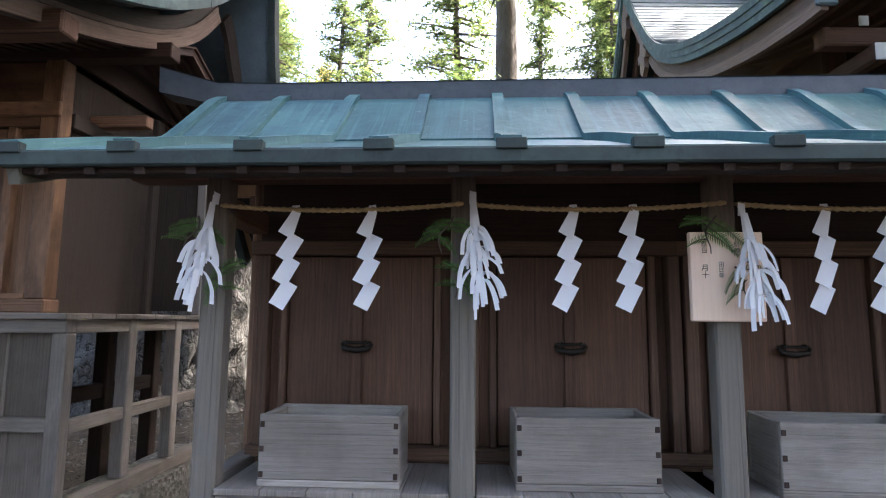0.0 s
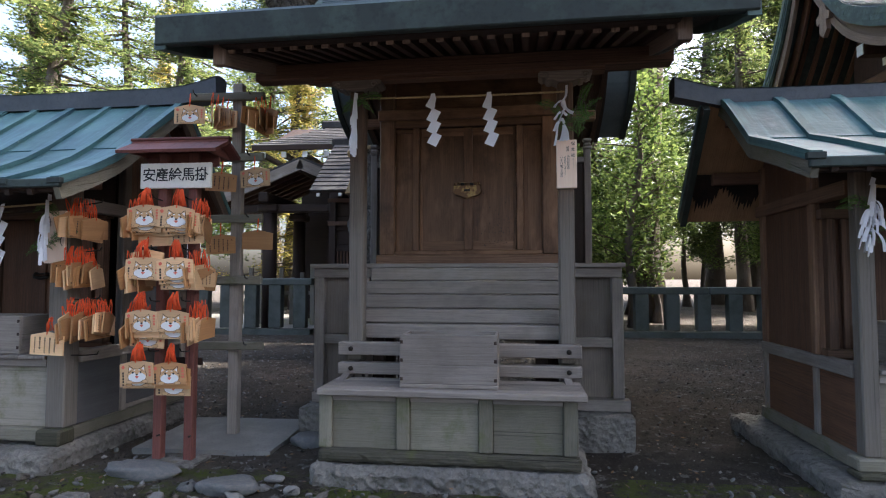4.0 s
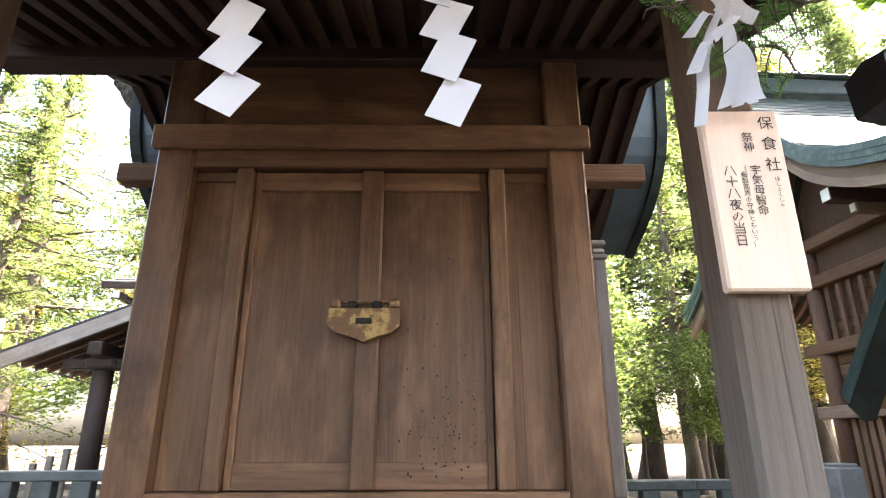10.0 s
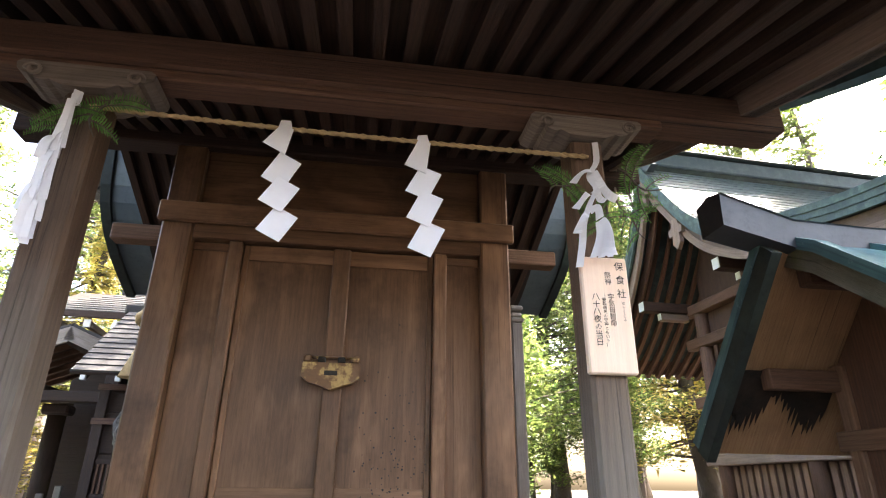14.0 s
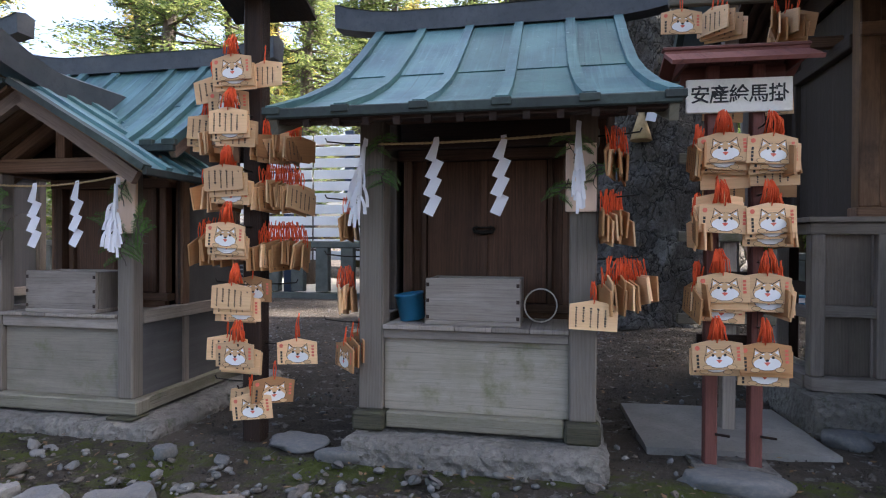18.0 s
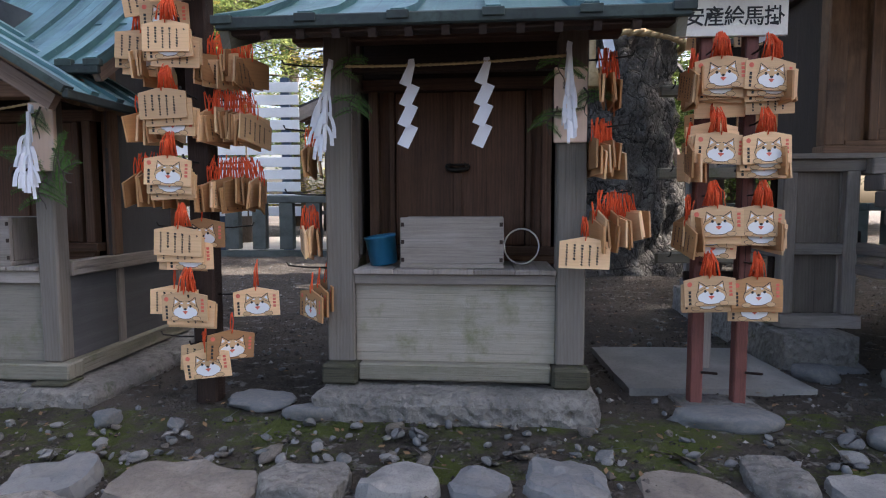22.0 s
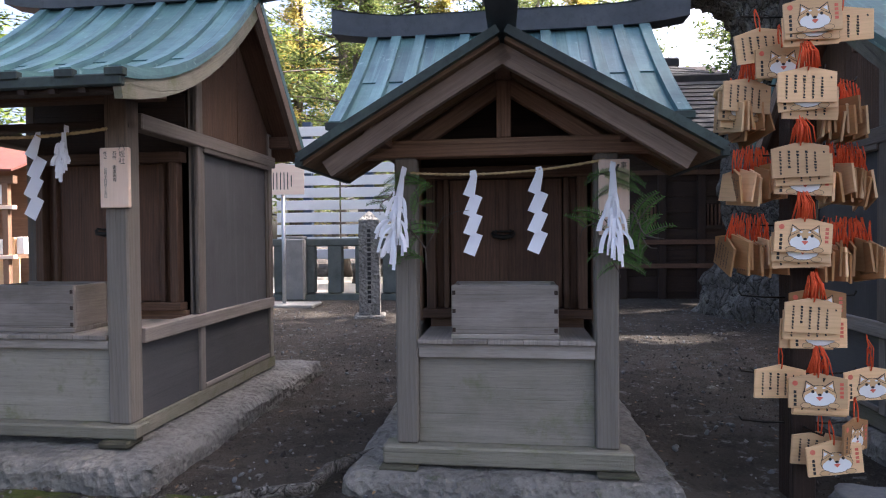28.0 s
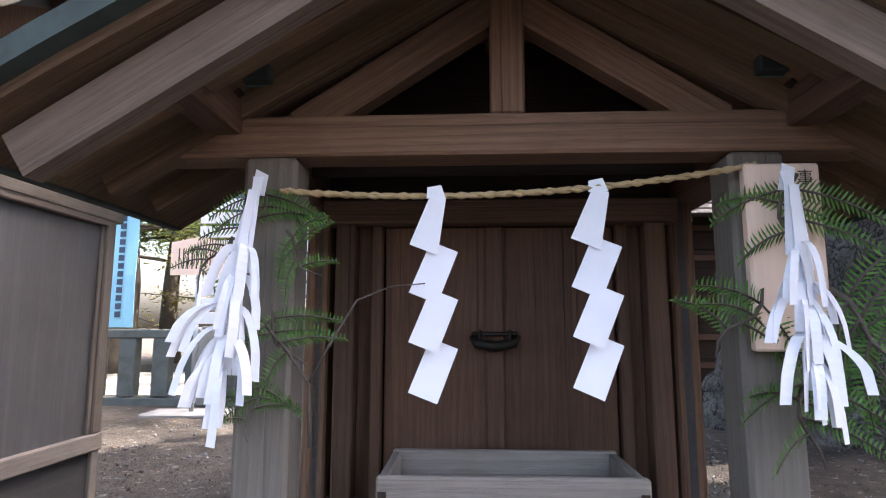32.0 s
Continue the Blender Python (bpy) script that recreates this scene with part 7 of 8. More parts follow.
bm = bmesh.new()
for i in range(1500):
    x, y = rr.uniform(-12.5, 1.5), 1.3 + 8 * rr.random() ** 1.6
    s = rr.uniform(0.005, 0.02)
    r = bmesh.ops.create_icosphere(bm, subdivisions=1, radius=s, matrix=Matrix.Translation((x, y, -0.02)) @ Euler((rr.random(), rr.random(), rr.random() * 6)).to_matrix().to_4x4() @ Matrix.Diagonal((1.3, 1, 0.6, 1)))
tagged(part("gravel", bm, ROCK, None, smooth=True), "scattered small grey gravel", "gravel", kind="stuff")


def clods(n=26000):
    """Crumbs of soil and grit over the trodden earth: small uneven octahedra."""
    r = np.random.default_rng(21)
    c = np.stack([r.uniform(-12.8, 1.8, n), 1.15 + 6.5 * r.random(n) ** 1.7, np.full(n, -0.022)], axis=1)
    size = r.uniform(0.003, 0.0095, (n, 1)) * (1 + 1.2 * (r.random((n, 1)) > 0.93))
    base = np.array([(1, 0, 0), (-1, 0, 0), (0, 1, 0), (0, -1, 0), (0, 0, 1), (0, 0, -1)], float)
    jit = r.uniform(0.6, 1.4, (n, 6, 3)) * base[None] + r.normal(0, 0.18, (n, 6, 3))
    jit[:, :, 2] *= 0.8
    co = (c[:, None, :] + jit * size[:, None, :]).reshape(-1, 3)
    tri = np.array([(0, 2, 4), (2, 1, 4), (1, 3, 4), (3, 0, 4), (2, 0, 5), (1, 2, 5), (3, 1, 5), (0, 3, 5)])
    faces = (tri[None] + 6 * np.arange(n)[:, None, None]).reshape(-1, 3)
    for i, (x, y, z) in enumerate(c):
        co[6 * i:6 * i + 6, 2] += 0.022 * noise.noise(Vector((x, y, 0)) * 0.9) + 0.014 * noise.noise(Vector((x, y, 0)) * 3.3) + 0.011 * noise.noise(Vector((x, y, 0)) * 9)
    me = bpy.data.meshes.new("soil_crumbs")
    me.from_pydata(co.tolist(), [], faces.tolist())
    me.materials.append(CLODS)
    tagged(new("soil_crumbs", me), "loose crumbs of dark soil and pale grit", "gravel", kind="stuff")


clods()
slab = rough_block("stone_slab", None, (-5.33, 2.55, -0.05), (-4.35, 3.45, 0.018), SLAB, 0.16, 0.01, 2)
tagged(slab, "worn flat paving slab behind the plaque stand", "paving slab")
root_ob = root("tree_root", pose(-9.95, 2.75, 0), "bare winding tree root lying on the earth", "root")
tube("root_stem", root_ob, [(-0.35, -0.75, 0.0), (0.1, -0.55, 0.03), (0.3, -0.5, 0.035), (0.32, -0.3, 0.04), (0.5, -0.05, 0.03), (0.62, 0.2, -0.02)], [0.02, 0.028, 0.03, 0.032, 0.028, 0.02], BARKG, 8)

# fallen twigs and leaf litter
lrnd = random.Random(77)
for i in range(26):
    x, y, a = lrnd.uniform(-11.5, 0.2), lrnd.uniform(1.8, 6.5), lrnd.uniform(0, math.tau)
    ln = lrnd.uniform(0.10, 0.32)
    tw = root("fallen_twig", pose(x, y, -0.012, 0, 0, math.degrees(a)), "thin brown twig lying on the earth", "twig", "fallen twigs")
    pts = [(ln * (k / 4 - 0.5), 0.02 * math.sin(k * 2 + i), 0.006 + 0.008 * lrnd.random()) for k in range(5)]
    tube("stick", tw, pts, [0.005, 0.0045, 0.004, 0.003, 0.002], BARK, 5)
    if i % 2:
        tube("side_stick", tw, [pts[2], (pts[2][0] + ln * 0.2, ln * 0.22, 0.012)], [0.003, 0.0015], BARK, 4)
bm = bmesh.new()
for i in range(2600):
    x, y = lrnd.uniform(-12.5, 1.2), 1.6 + 8 * lrnd.random() ** 1.5
    s, a = lrnd.uniform(0.008, 0.024), lrnd.uniform(0, math.tau)
    c, d = Vector((math.cos(a), math.sin(a), lrnd.uniform(-0.2, 0.3))) * s, Vector((-math.sin(a), math.cos(a), lrnd.uniform(-0.3, 0.3))) * s * 0.45
    o = Vector((x, y, -0.004))
    bm.faces.new([bm.verts.new(o + v) for v in (-c, d, c, -d)])
tagged(part("leaf_litter", bm, leafy("dry brown leaves", (0.10, 0.06, 0.03), (0.26, 0.16, 0.075), 0.1)), "scattered dry brown leaves", "leaves", kind="stuff")


# ---- stone fence ----
def fence(name, x0, x1, y, n, h=0.92, yaw=0.0):
    top = root(name, pose((x0 + x1) / 2, y, -0.03, 0, 0, yaw), "low greenish granite fence of square posts and a rail", "fence", "stone fences")
    L = x1 - x0
    rough_block("plinth", top, (-L / 2, -0.16, -0.1), (L / 2, 0.16, 0.14), STONE_F, 0.5, 0.03, 4)
    seg = max(1, round(L / 2.2))
    for k in range(seg):
        span_box("rail", top, (-L / 2 + L * k / seg + 0.004, -0.11, h - 0.15), (-L / 2 + L * (k + 1) / seg - 0.004, 0.11, h), STONE_F, 0.02)
    for k in range(n):
        x = -L / 2 + (k + 0.5) * L / n
        box("post", top, (x, 0, 0.14 + (h - 0.29) / 2), (0.27, 0.2, h - 0.29), STONE_F, 0.012)


fence("stone_fence", -17.5, -6.7, 10.9, 20, 1.2)
fence("stone_fence", -2.6, 3.5, 10.9, 10, 1.02)
for x, y in ((3.72, 10.7), (-12.6, 10.85)):
    pst = root("fence_pillar", pose(x, y, -0.03), "thick square granite pillar of the fence", "fence post", "stone fences")
    box("pillar", pst, (0, 0, 0.6), (0.42, 0.4, 1.2), SLAB, 0.03)
    box("cap", pst, (0, 0, 1.22), (0.34, 0.32, 0.06), SLAB, 0.02)

# pale lane behind the fence
bm = bmesh.new()
for p in ((-60, 12.2), (-6.0, 12.2), (-6.0, 17.5), (-60, 17.5)):
    bm.verts.new((*p, -0.015))
bm.faces.new(bm.verts)
tagged(part("road", bm, mottled("pale sunlit gravel lane", (0.42, 0.39, 0.34), (0.34, 0.31, 0.27), (0.5, 0.47, 0.42), 1.5, 40.0, 0.95, 0.3)), "pale gravel lane behind the fence", "road", kind="structure")

# board of white name slats
wb = root("donor_board", pose(-10.3, 11.6, 0, 0, 0, 0), "tall frame of white name slats on navy posts", "notice board")
for x in (-2.3, -1.0, 0.42):
    span_box("post", wb, (x - 0.09, -0.02, -0.1), (x + 0.09, 0.12, 3.6), NAVY)
for k in range(11):
    z = 0.75 + k * 0.255
    for a, b in ((-2.95, -1.62), (-1.58, -0.42), (-0.38, 0.72)):
        span_box("slat", wb, (a, -0.05, z), (b, -0.02, z + 0.2), WHITE, 0.006)

# square stone marker
ms = root("stone_marker", pose(-10.63, 8.34, -0.05, 0, 0, 8), "tall square granite marker with a pointed top", "stone marker")
prism("shaft", ms, [(-0.155, 0), (0.155, 0), (0.15, 1.48), (-0.15, 1.48)], -0.15, 0.15, STONE)
bm = bmesh.new()
base = [bm.verts.new((a * 0.152, b * 0.152, 1.48)) for a, b in ((-1, -1), (1, -1), (1, 1), (-1, 1))]
tip = bm.verts.new((0, 0, 1.63))
for k in range(4):
    bm.faces.new((base[k], base[(k + 1) % 4], tip))
bm.faces.new(base[::-1])
part("pointed_top", bm, STONE, ms)
for k in range(16):
    box("writing", ms, (0, -0.1525, 1.32 - k * 0.07), (0.05, 0.003, 0.045), INK, 0)
box("foot", ms, (0, 0, 0.03), (0.46, 0.46, 0.08), STONE, 0.02)

# small explanatory sign on a steel pole
sg = root("tree_sign", pose(-12.48, 9.8, -0.03), "pale wooden sign on a steel pole set in a concrete foot", "sign")
tube("pole", sg, [(0, 0, 0), (0, 0, 1.98)], 0.035, STEEL, 10)
prism("sign_board", sg, [(-0.40, 1.98), (0.40, 1.98), (0.40, 2.46), (0, 2.54), (-0.40, 2.46)], -0.06, -0.03, W_SIGN)
for k in range(8):
    box("writing", sg, (-0.28 + k * 0.065, -0.062, 2.22), (0.016, 0.003, 0.30 if k < 7 else 0.2), INK, 0)
span_box("concrete_foot", sg, (-0.6, -0.3, -0.02), (0.6, 0.3, 0.05), SLAB, 0.02)

# light blue banner
bn = root("banner", pose(-14.6, 11.4, 0), "light blue cloth banner on a pole with white writing", "banner")
tube("pole", bn, [(-0.36, 0, 0), (-0.36, 0, 3.4)], 0.02, STEEL, 8)
ribbon("cloth", bn, [(0.0, 3.3), (0.02, 2.7), (-0.01, 2.1), (0.02, 1.2)], -0.34, 0.34, 0.004, CYAN)
for k in range(13):
    box("writing", bn, (0.08, -0.022, 3.1 - k * 0.14), (0.10, 0.004, 0.10), NAVY, 0.0)


# ---- dark hall behind ----
def hall():
    top = root("dark_hall", pose(-4.6, 11.0, 0), "dark wooden hall with lattice windows and a tiled roof", "building")
    for i, (a, b) in enumerate(((-1.75, 2.0),)):
        span_box("wall", top, (a, 0, -0.05), (b, 0.1, 2.9), W_DARK)
        span_box("end_wall", top, (a, 0.1, -0.05), (a + 0.1, 2.6, 2.9), W_DARK)
        span_box("end_wall", top, (b - 0.1, 0.1, -0.05), (b, 2.6, 2.9), W_DARK)
        for k in range(9):
            span_box("plank", top, (a + 0.1, -0.02, 0.1 + 0.3 * k), (b - 0.1, -0.001, 0.385 + 0.3 * k), W_DARK, 0.006)
    for k in range(6):
        x = -1.7 + k * 0.72
        span_box("post", top, (x - 0.07, -0.10, -0.05), (x + 0.07, -0.021, 2.9), W_DARK)
    for x0 in (-1.6, -0.15, 1.29):
        for k in range(8):
            span_box("lattice_bar", top, (x0 + k * 0.07, -0.06, 1.35), (x0 + 0.03 + k * 0.07, -0.022, 1.75), W_RED, 0.002)
        span_box("lattice_rail", top, (x0 - 0.03, -0.07, 1.75), (x0 + 0.56, -0.022, 1.82), W_DARK)
        span_box("lattice_rail", top, (x0 - 0.03, -0.07, 1.28), (x0 + 0.56, -0.022, 1.35), W_DARK)
    for z in (0.55, 1.0, 2.3, 2.8):
        span_box("rail", top, (-1.8, -0.11, z), (2.02, -0.101, z + 0.09), W_RED)
    # tiled roof in courses, front and back, with white rafter ends
    for s in (-1, 1):
        for k in range(12):
            ya, yb = 1.3 + s * (2.05 - 0.155 * k), 1.3 + s * (2.05 - 0.155 * (k + 1) - 0.02)
            za, zb = 2.95 + 0.115 * k, 2.95 + 0.115 * (k + 1)
            h = 3.1 - 0.05 * k
            ribbon("tile_course", top, [(ya, za + 0.03), (yb, zb + 0.02)], -2.0, min(2.1, h - 0.1), 0.04, TILE)
    for s in (-1, 1):
        ribbon("roof_base", top, [(1.3, 4.33), (1.3 + s * 2.05, 2.95)], -2.0, 2.0, 0.04, W_DARK)
    box("ridge", top, (0.0, 1.3, 4.42), (4.2, 0.25, 0.22), TILE, 0.04)
    for k in range(2, 13):
        box("rafter_end", top, (-2.75 + k * 0.46, -0.70, 2.88), (0.07, 0.06, 0.07), WHITE, 0.004)
        beam("rafter", top, (-2.75 + k * 0.46, -0.67, 2.88), (-2.75 + k * 0.46, 1.2, 4.1), 0.06, 0.06, W_DARK)
    span_box("lean_plank", top, (2.15, -0.5, -0.05), (2.3, -0.4, 1.9), W_BARGE)


hall()


def gate_porch():
    """An open roofed gateway beyond the fence, with a larger tiled roof rising behind it."""
    top = root("gate_porch", pose(-7.4, 12.0, 0), "dark wooden open porch with a gabled roof on thick posts", "building")
    for s in (-1, 1):
        line = [(0.0, 4.06), (s * -1.2, 3.56), (s * -2.5, 3.02)]
        turn = pose(0, 0, 0, 0, 0, 90)
        ribbon("roof_sheet", top, line, 0.0, 3.0, 0.05, TILE, m=turn)
        ribbon("roof_boarding", top, [(y, z - 0.055) for y, z in line], 0.05, 2.95, 0.04, W_DARK, m=turn)
        ribbon("bargeboard", top, [(y, z - 0.06) for y, z in line], -0.02, 0.045, 0.24, W_GREY, m=turn)
        for k in range(7):
            ribbon("rafter", top, [(y, z - 0.10) for y, z in line], 0.3 + k * 0.4, 0.38 + k * 0.4, 0.09, W_RED, m=turn)
        for y in (0.35, 2.5):
            tube("post", top, [(s * 0.85, y, -0.05), (s * 0.85, y, 2.75)], 0.17, W_DARK, 12)
            box("capital", top, (s * 0.85, y, 2.86), (0.5, 0.42, 0.2), W_DARK, 0.04)
        span_box("side_beam", top, (s * 0.85 - 0.12, -0.1, 2.97), (s * 0.85 + 0.12, 2.9, 3.2), W_DARK, 0.02)
    span_box("tie_beam", top, (-1.5, 0.22, 2.76), (1.5, 0.46, 2.95), W_DARK, 0.02)
    span_box("ridge_beam", top, (-0.1, 0.0, 3.72), (0.1, 2.95, 3.92), W_DARK, 0.02)
    for k in range(16):
        box("fence_picket", top, (-2.2 + k * 0.27, 1.2, 0.6), (0.11, 0.08, 1.2 + 0.25 * (k % 3)), W_PANEL, 0.01)
    box("picket_rail", top, (-0.1, 1.27, 0.8), (4.6, 0.05, 0.1), W_GREY)
    # tiled roof behind
    back = root("tiled_hall", pose(-6.6, 14.2, 0), "wooden hall with a low tiled roof and white rafter ends", "building")
    for k in range(10):
        ya, yb, za, zb = 0.2 * k, 0.2 * k + 0.22, 4.85 + 0.1 * k, 4.95 + 0.1 * k
        w = 2.95 - 0.17 * k
        ribbon("tile_course", back, [(yb, zb + 0.02), (ya, za + 0.03)], -w, w + 1.5, 0.045, TILE)
    ribbon("roof_base", back, [(2.1, 5.85), (0.0, 4.84)], -2.5, 3.9, 0.04, W_DARK)
    box("ridge", back, (0.75, 2.1, 5.95), (4.6, 0.3, 0.28), TILE, 0.05)
    box("eave_board", back, (0.75, 0.04, 4.80), (7.4, 0.08, 0.14), W_DARK, 0.01)
    for k in range(12):
        box("rafter_end", back, (-2.65 + k * 0.6, 0.10, 4.62), (0.13, 0.05, 0.16), WHITE, 0.006)
        box("rafter", back, (-2.65 + k * 0.6, 1.2, 4.62), (0.11, 2.1, 0.14), W_DARK, 0.006)
    span_box("wall", back, (-2.0, 1.5, -0.05), (3.6, 1.7, 4.55), W_DARK)
    span_box("wall_beam", back, (-2.3, 0.9, 4.3), (3.9, 1.1, 4.54), W_RED)


gate_porch()


def stall():
    top = root("market_stall", pose(-18.6, 9.6, 0, 0, 0, 8), "open wooden stall with rusty roof and pale goods", "stall")
    ribbon("roof_sheet", top, [(1.6, 3.15), (0.4, 2.75), (-0.4, 2.45)], -1.8, 1.3, 0.04, W_REDP)
    span_box("eave_beam", top, (-1.75, -0.2, 2.22), (1.2, -0.08, 2.36), W_BROWN)
    for x in (-1.6, -0.3, 1.05):
        span_box("post", top, (x - 0.05, -0.2, -0.05), (x + 0.05, -0.1, 2.22), W_BROWN)
    for z in (0.85, 1.75):
        span_box("rail", top, (-1.7, -0.22, z), (1.2, -0.1, z + 0.07), W_SIGN)
    span_box("back_wall", top, (-1.8, 1.3, -0.05), (1.3, 1.4, 2.9), W_BROWN)
    r = random.Random(17)
    for k in range(16):
        x = -1.45 + 0.17 * k
        h = r.uniform(0.15, 0.4)
        box("goods_box", top, (x, 0.2, 0.93 + h / 2), (0.14, 0.16, h), r.choice((W_SIGN, W_EMA, PAPER, WHITE)), 0.008)
    span_box("counter", top, (-1.65, 0.0, 0.85), (1.15, 0.6, 0.92), W_BROWN)
    span_box("counter_front", top, (-1.65, 0.0, -0.05), (1.15, 0.04, 0.849), W_EMA)
    span_box("poster", top, (-0.2, -0.09, 1.85), (0.95, -0.075, 2.2), WHITE, 0.0)


stall()
for i in range(4):
    pl = beam("leaning_plank", None, (-1.98 + 0.13 * i, 9.9, -0.05), (-2.35 + 0.1 * i, 10.5, 2.2 - 0.2 * i), 0.09, 0.04, W_BARGE)
    tagged(pl, "pale weathered plank leaning against the hall", "plank", "leaning planks")
bk = root("paint_bucket", pose(-1.45, 10.0, -0.03), "white bucket with a blue lid on the earth", "bucket")
tube("body", bk, [(0, 0, 0), (0, 0, 0.26)], [0.13, 0.15], WHITE, 16)
tube("lid", bk, [(0, 0, 0.261), (0, 0, 0.30)], 0.16, BLUE, 16)
tube("label_band", bk, [(0, 0, 0.08), (0, 0, 0.18)], [0.1445, 0.149], BLUE, 16)


# ---- large hall on the right ----
def great_hall():
    """Its gable end faces the small shrines; the front slope sweeps far forward."""
    top = root("great_hall", pose(4.0, 5.3, 0), "large wooden shrine hall with a sweeping shingled copper roof", "building")
    front = smooth_line([(6.9, 8.8), (6.05, 7.62), (5.25, 6.66), (4.5, 6.16), (3.8, 5.87), (3.1, 5.67), (2.1, 5.46), (1.2, 5.35), (0.6, 5.32)])
    back = smooth_line([(6.9, 8.8), (7.35, 7.72), (7.8, 6.9), (8.5, 6.0), (9.4, 5.15), (10.2, 4.6)])
    xl, xr = 0.0, 12.0
    for nm, line in (("front", front), ("back", back)):
        ribbon(nm + "_slope", top, line, xl + 0.02, xr, 0.2, COPPERD)
        fine = smooth_line(line[::2], 5) if nm == "front" else line
        for (ya, za), (yb, zb) in zip(fine, fine[1:]):
            ribbon("shingle_course", top, [(ya, za + 0.02), (yb, zb + 0.034)], xl, xr, 0.02, SHINGLE)
        # verge clad in rows of small copper shingles, stepping in downwards
        for r in range(3):
            off = 0.012 - 0.115 * r
            row = [(y, z + off) for y, z in line]
            if nm == "front":
                for j in range(r % 2, len(row) - 1, 2):
                    ribbon("verge_shingle", top, row[j:j + 3], xl - 0.034 + 0.016 * r, xl + 0.06, 0.113, COPPERV)
            else:
                ribbon("verge_band", top, row, xl - 0.034 + 0.016 * r, xl + 0.06, 0.113, COPPERV)
        ribbon("bargeboard", top, [(y, z - 0.335) for y, z in line], xl + 0.10, xl + 0.17, 0.20, W_BARGE)
        ribbon("bargeboard", top, [(y, z - 0.54) for y, z in line], xl + 0.085, xl + 0.17, 0.15, W_BARGE)
        ribbon("inner_bargeboard", top, [(y, z - 0.25) for y, z in line], xl + 0.36, xl + 0.42, 0.32, W_RED)
        ribbon("soffit", top, [(y, z - 0.205) for y, z in line], xl + 0.18, xr, 0.03, W_EAVE)
        for i in range(30):
            x = xl + 0.62 + i * 0.3
            ribbon("rafter", top, [(y, z - 0.24) for y, z in line[2:]], x - 0.05, x + 0.05, 0.12, W_RED)
    for i in range(30):
        box("rafter_end", top, (xl + 0.62 + i * 0.3, 0.585, 4.985), (0.11, 0.025, 0.12), WHITE, 0.004)
        if i % 2:
            box("rafter_end", top, (xl + 0.62 + i * 0.3, 1.10, 4.78), (0.11, 0.025, 0.12), WHITE, 0.004)
    box("barge_end", top, (xl + 0.14, 0.585, 4.98), (0.24, 0.06, 0.62), SHINGLE, 0.02)
    box("eave_band", top, ((xl + xr) / 2, 0.60, 5.20), (xr - xl, 0.06, 0.24), SHINGLE, 0.02)
    span_box("eave_beam", top, (xl + 0.4, 1.05, 4.45), (xr, 1.25, 4.68), W_RED, 0.02)
    # walls, posts and ties of the end
    span_box("front_wall", top, (1.75, 2.6, -0.1), (xr, 2.7, 5.2), W_DARK)
    prism("end_wall", top, [(2.6, -0.1), (7.7, -0.1), (7.7, 6.3), (6.9, 8.0), (5.9, 6.9), (4.4, 5.7), (2.6, 5.2)], 1.7, 1.8, W_EAVE, axis="x")
    for y in (2.65, 5.15, 7.65):
        tube("pillar", top, [(1.62, y, -0.1), (1.62, y, 5.35)], 0.16, W_RED, 14)
    for z in (5.35, 4.55, 3.2):
        span_box("tie_beam", top, (1.45, 2.2, z), (1.69, 8.15, z + 0.24), W_RED, 0.02)
    for k in range(10):
        span_box("wall_board", top, (1.66, 2.85, 2.36 + k * 0.21), (1.698, 7.45, 2.56 + k * 0.21), W_RED, 0.008)
    for k in range(22):
        span_box("wall_slat", top, (1.62, 2.9 + k * 0.21, 0.2), (1.68, 3.03 + k * 0.21, 1.95), W_BROWN, 0.006)
    span_box("tie_beam", top, (1.45, 2.2, 1.96), (1.69, 8.1, 2.2), W_BARGE, 0.02)
    for i in range(15):
        span_box("slat", top, (1.52, 2.95 + i * 0.30, 3.45), (1.58, 3.04 + i * 0.30, 4.5), W_RED)
    for y, z in ((5.15, 5.48), (8.0, 5.42), (6.9, 7.72)):
        pl = span_box("purlin", top, (0.3, y - 0.11, z), (1.75, y + 0.11, z + 0.24), W_EAVE, 0.012)
        box("purlin_end", top, (0.289, y, z + 0.12), (0.02, 0.2, 0.22), WHITE, 0.004)
        if z < 6:
            span_box("bracket", top, (0.75, y - 0.08, z - 0.2), (1.5, y + 0.08, z - 0.005), W_BARGE, 0.03)
            box("bracket_end", top, (0.74, y, z - 0.1), (0.02, 0.13, 0.15), WHITE, 0.004)
    for x in (0.9, 2.6, 4.4):
        span_box("bracket", top, (x, 0.95, 4.22), (x + 0.18, 2.6, 4.44), W_EAVE, 0.03)
        box("bracket_end", top, (x + 0.09, 0.94, 4.33), (0.17, 0.02, 0.2), WHITE, 0.004)
        span_box("carved_bracket", top, (x + 0.03, 1.9, 3.75), (x + 0.15, 2.6, 4.2), W_RED, 0.06)
    # carved pendants under the verge
    for yc, zc, s in ((6.9, 8.05, 1.0), (5.85, 6.62, 0.8)):
        prism("pendant", top, [(yc + a * s, zc + b * s) for a, b in ((-0.12, 0.3), (0.12, 0.3), (0.16, 0.1), (0.3, 0.02), (0.27, -0.16), (0.14, -0.14), (0.17, -0.4), (0.0, -0.58), (-0.17, -0.4), (-0.14, -0.14), (-0.27, -0.16), (-0.3, 0.02), (-0.16, 0.1))], xl + 0.0, xl + 0.09, W_BARGE, axis="x")
    # ridge with its scrolled end
    span_box("ridge", top, (xl + 0.25, 6.68, 8.75), (xr, 7.12, 9.12), SHINGLE, 0.03)
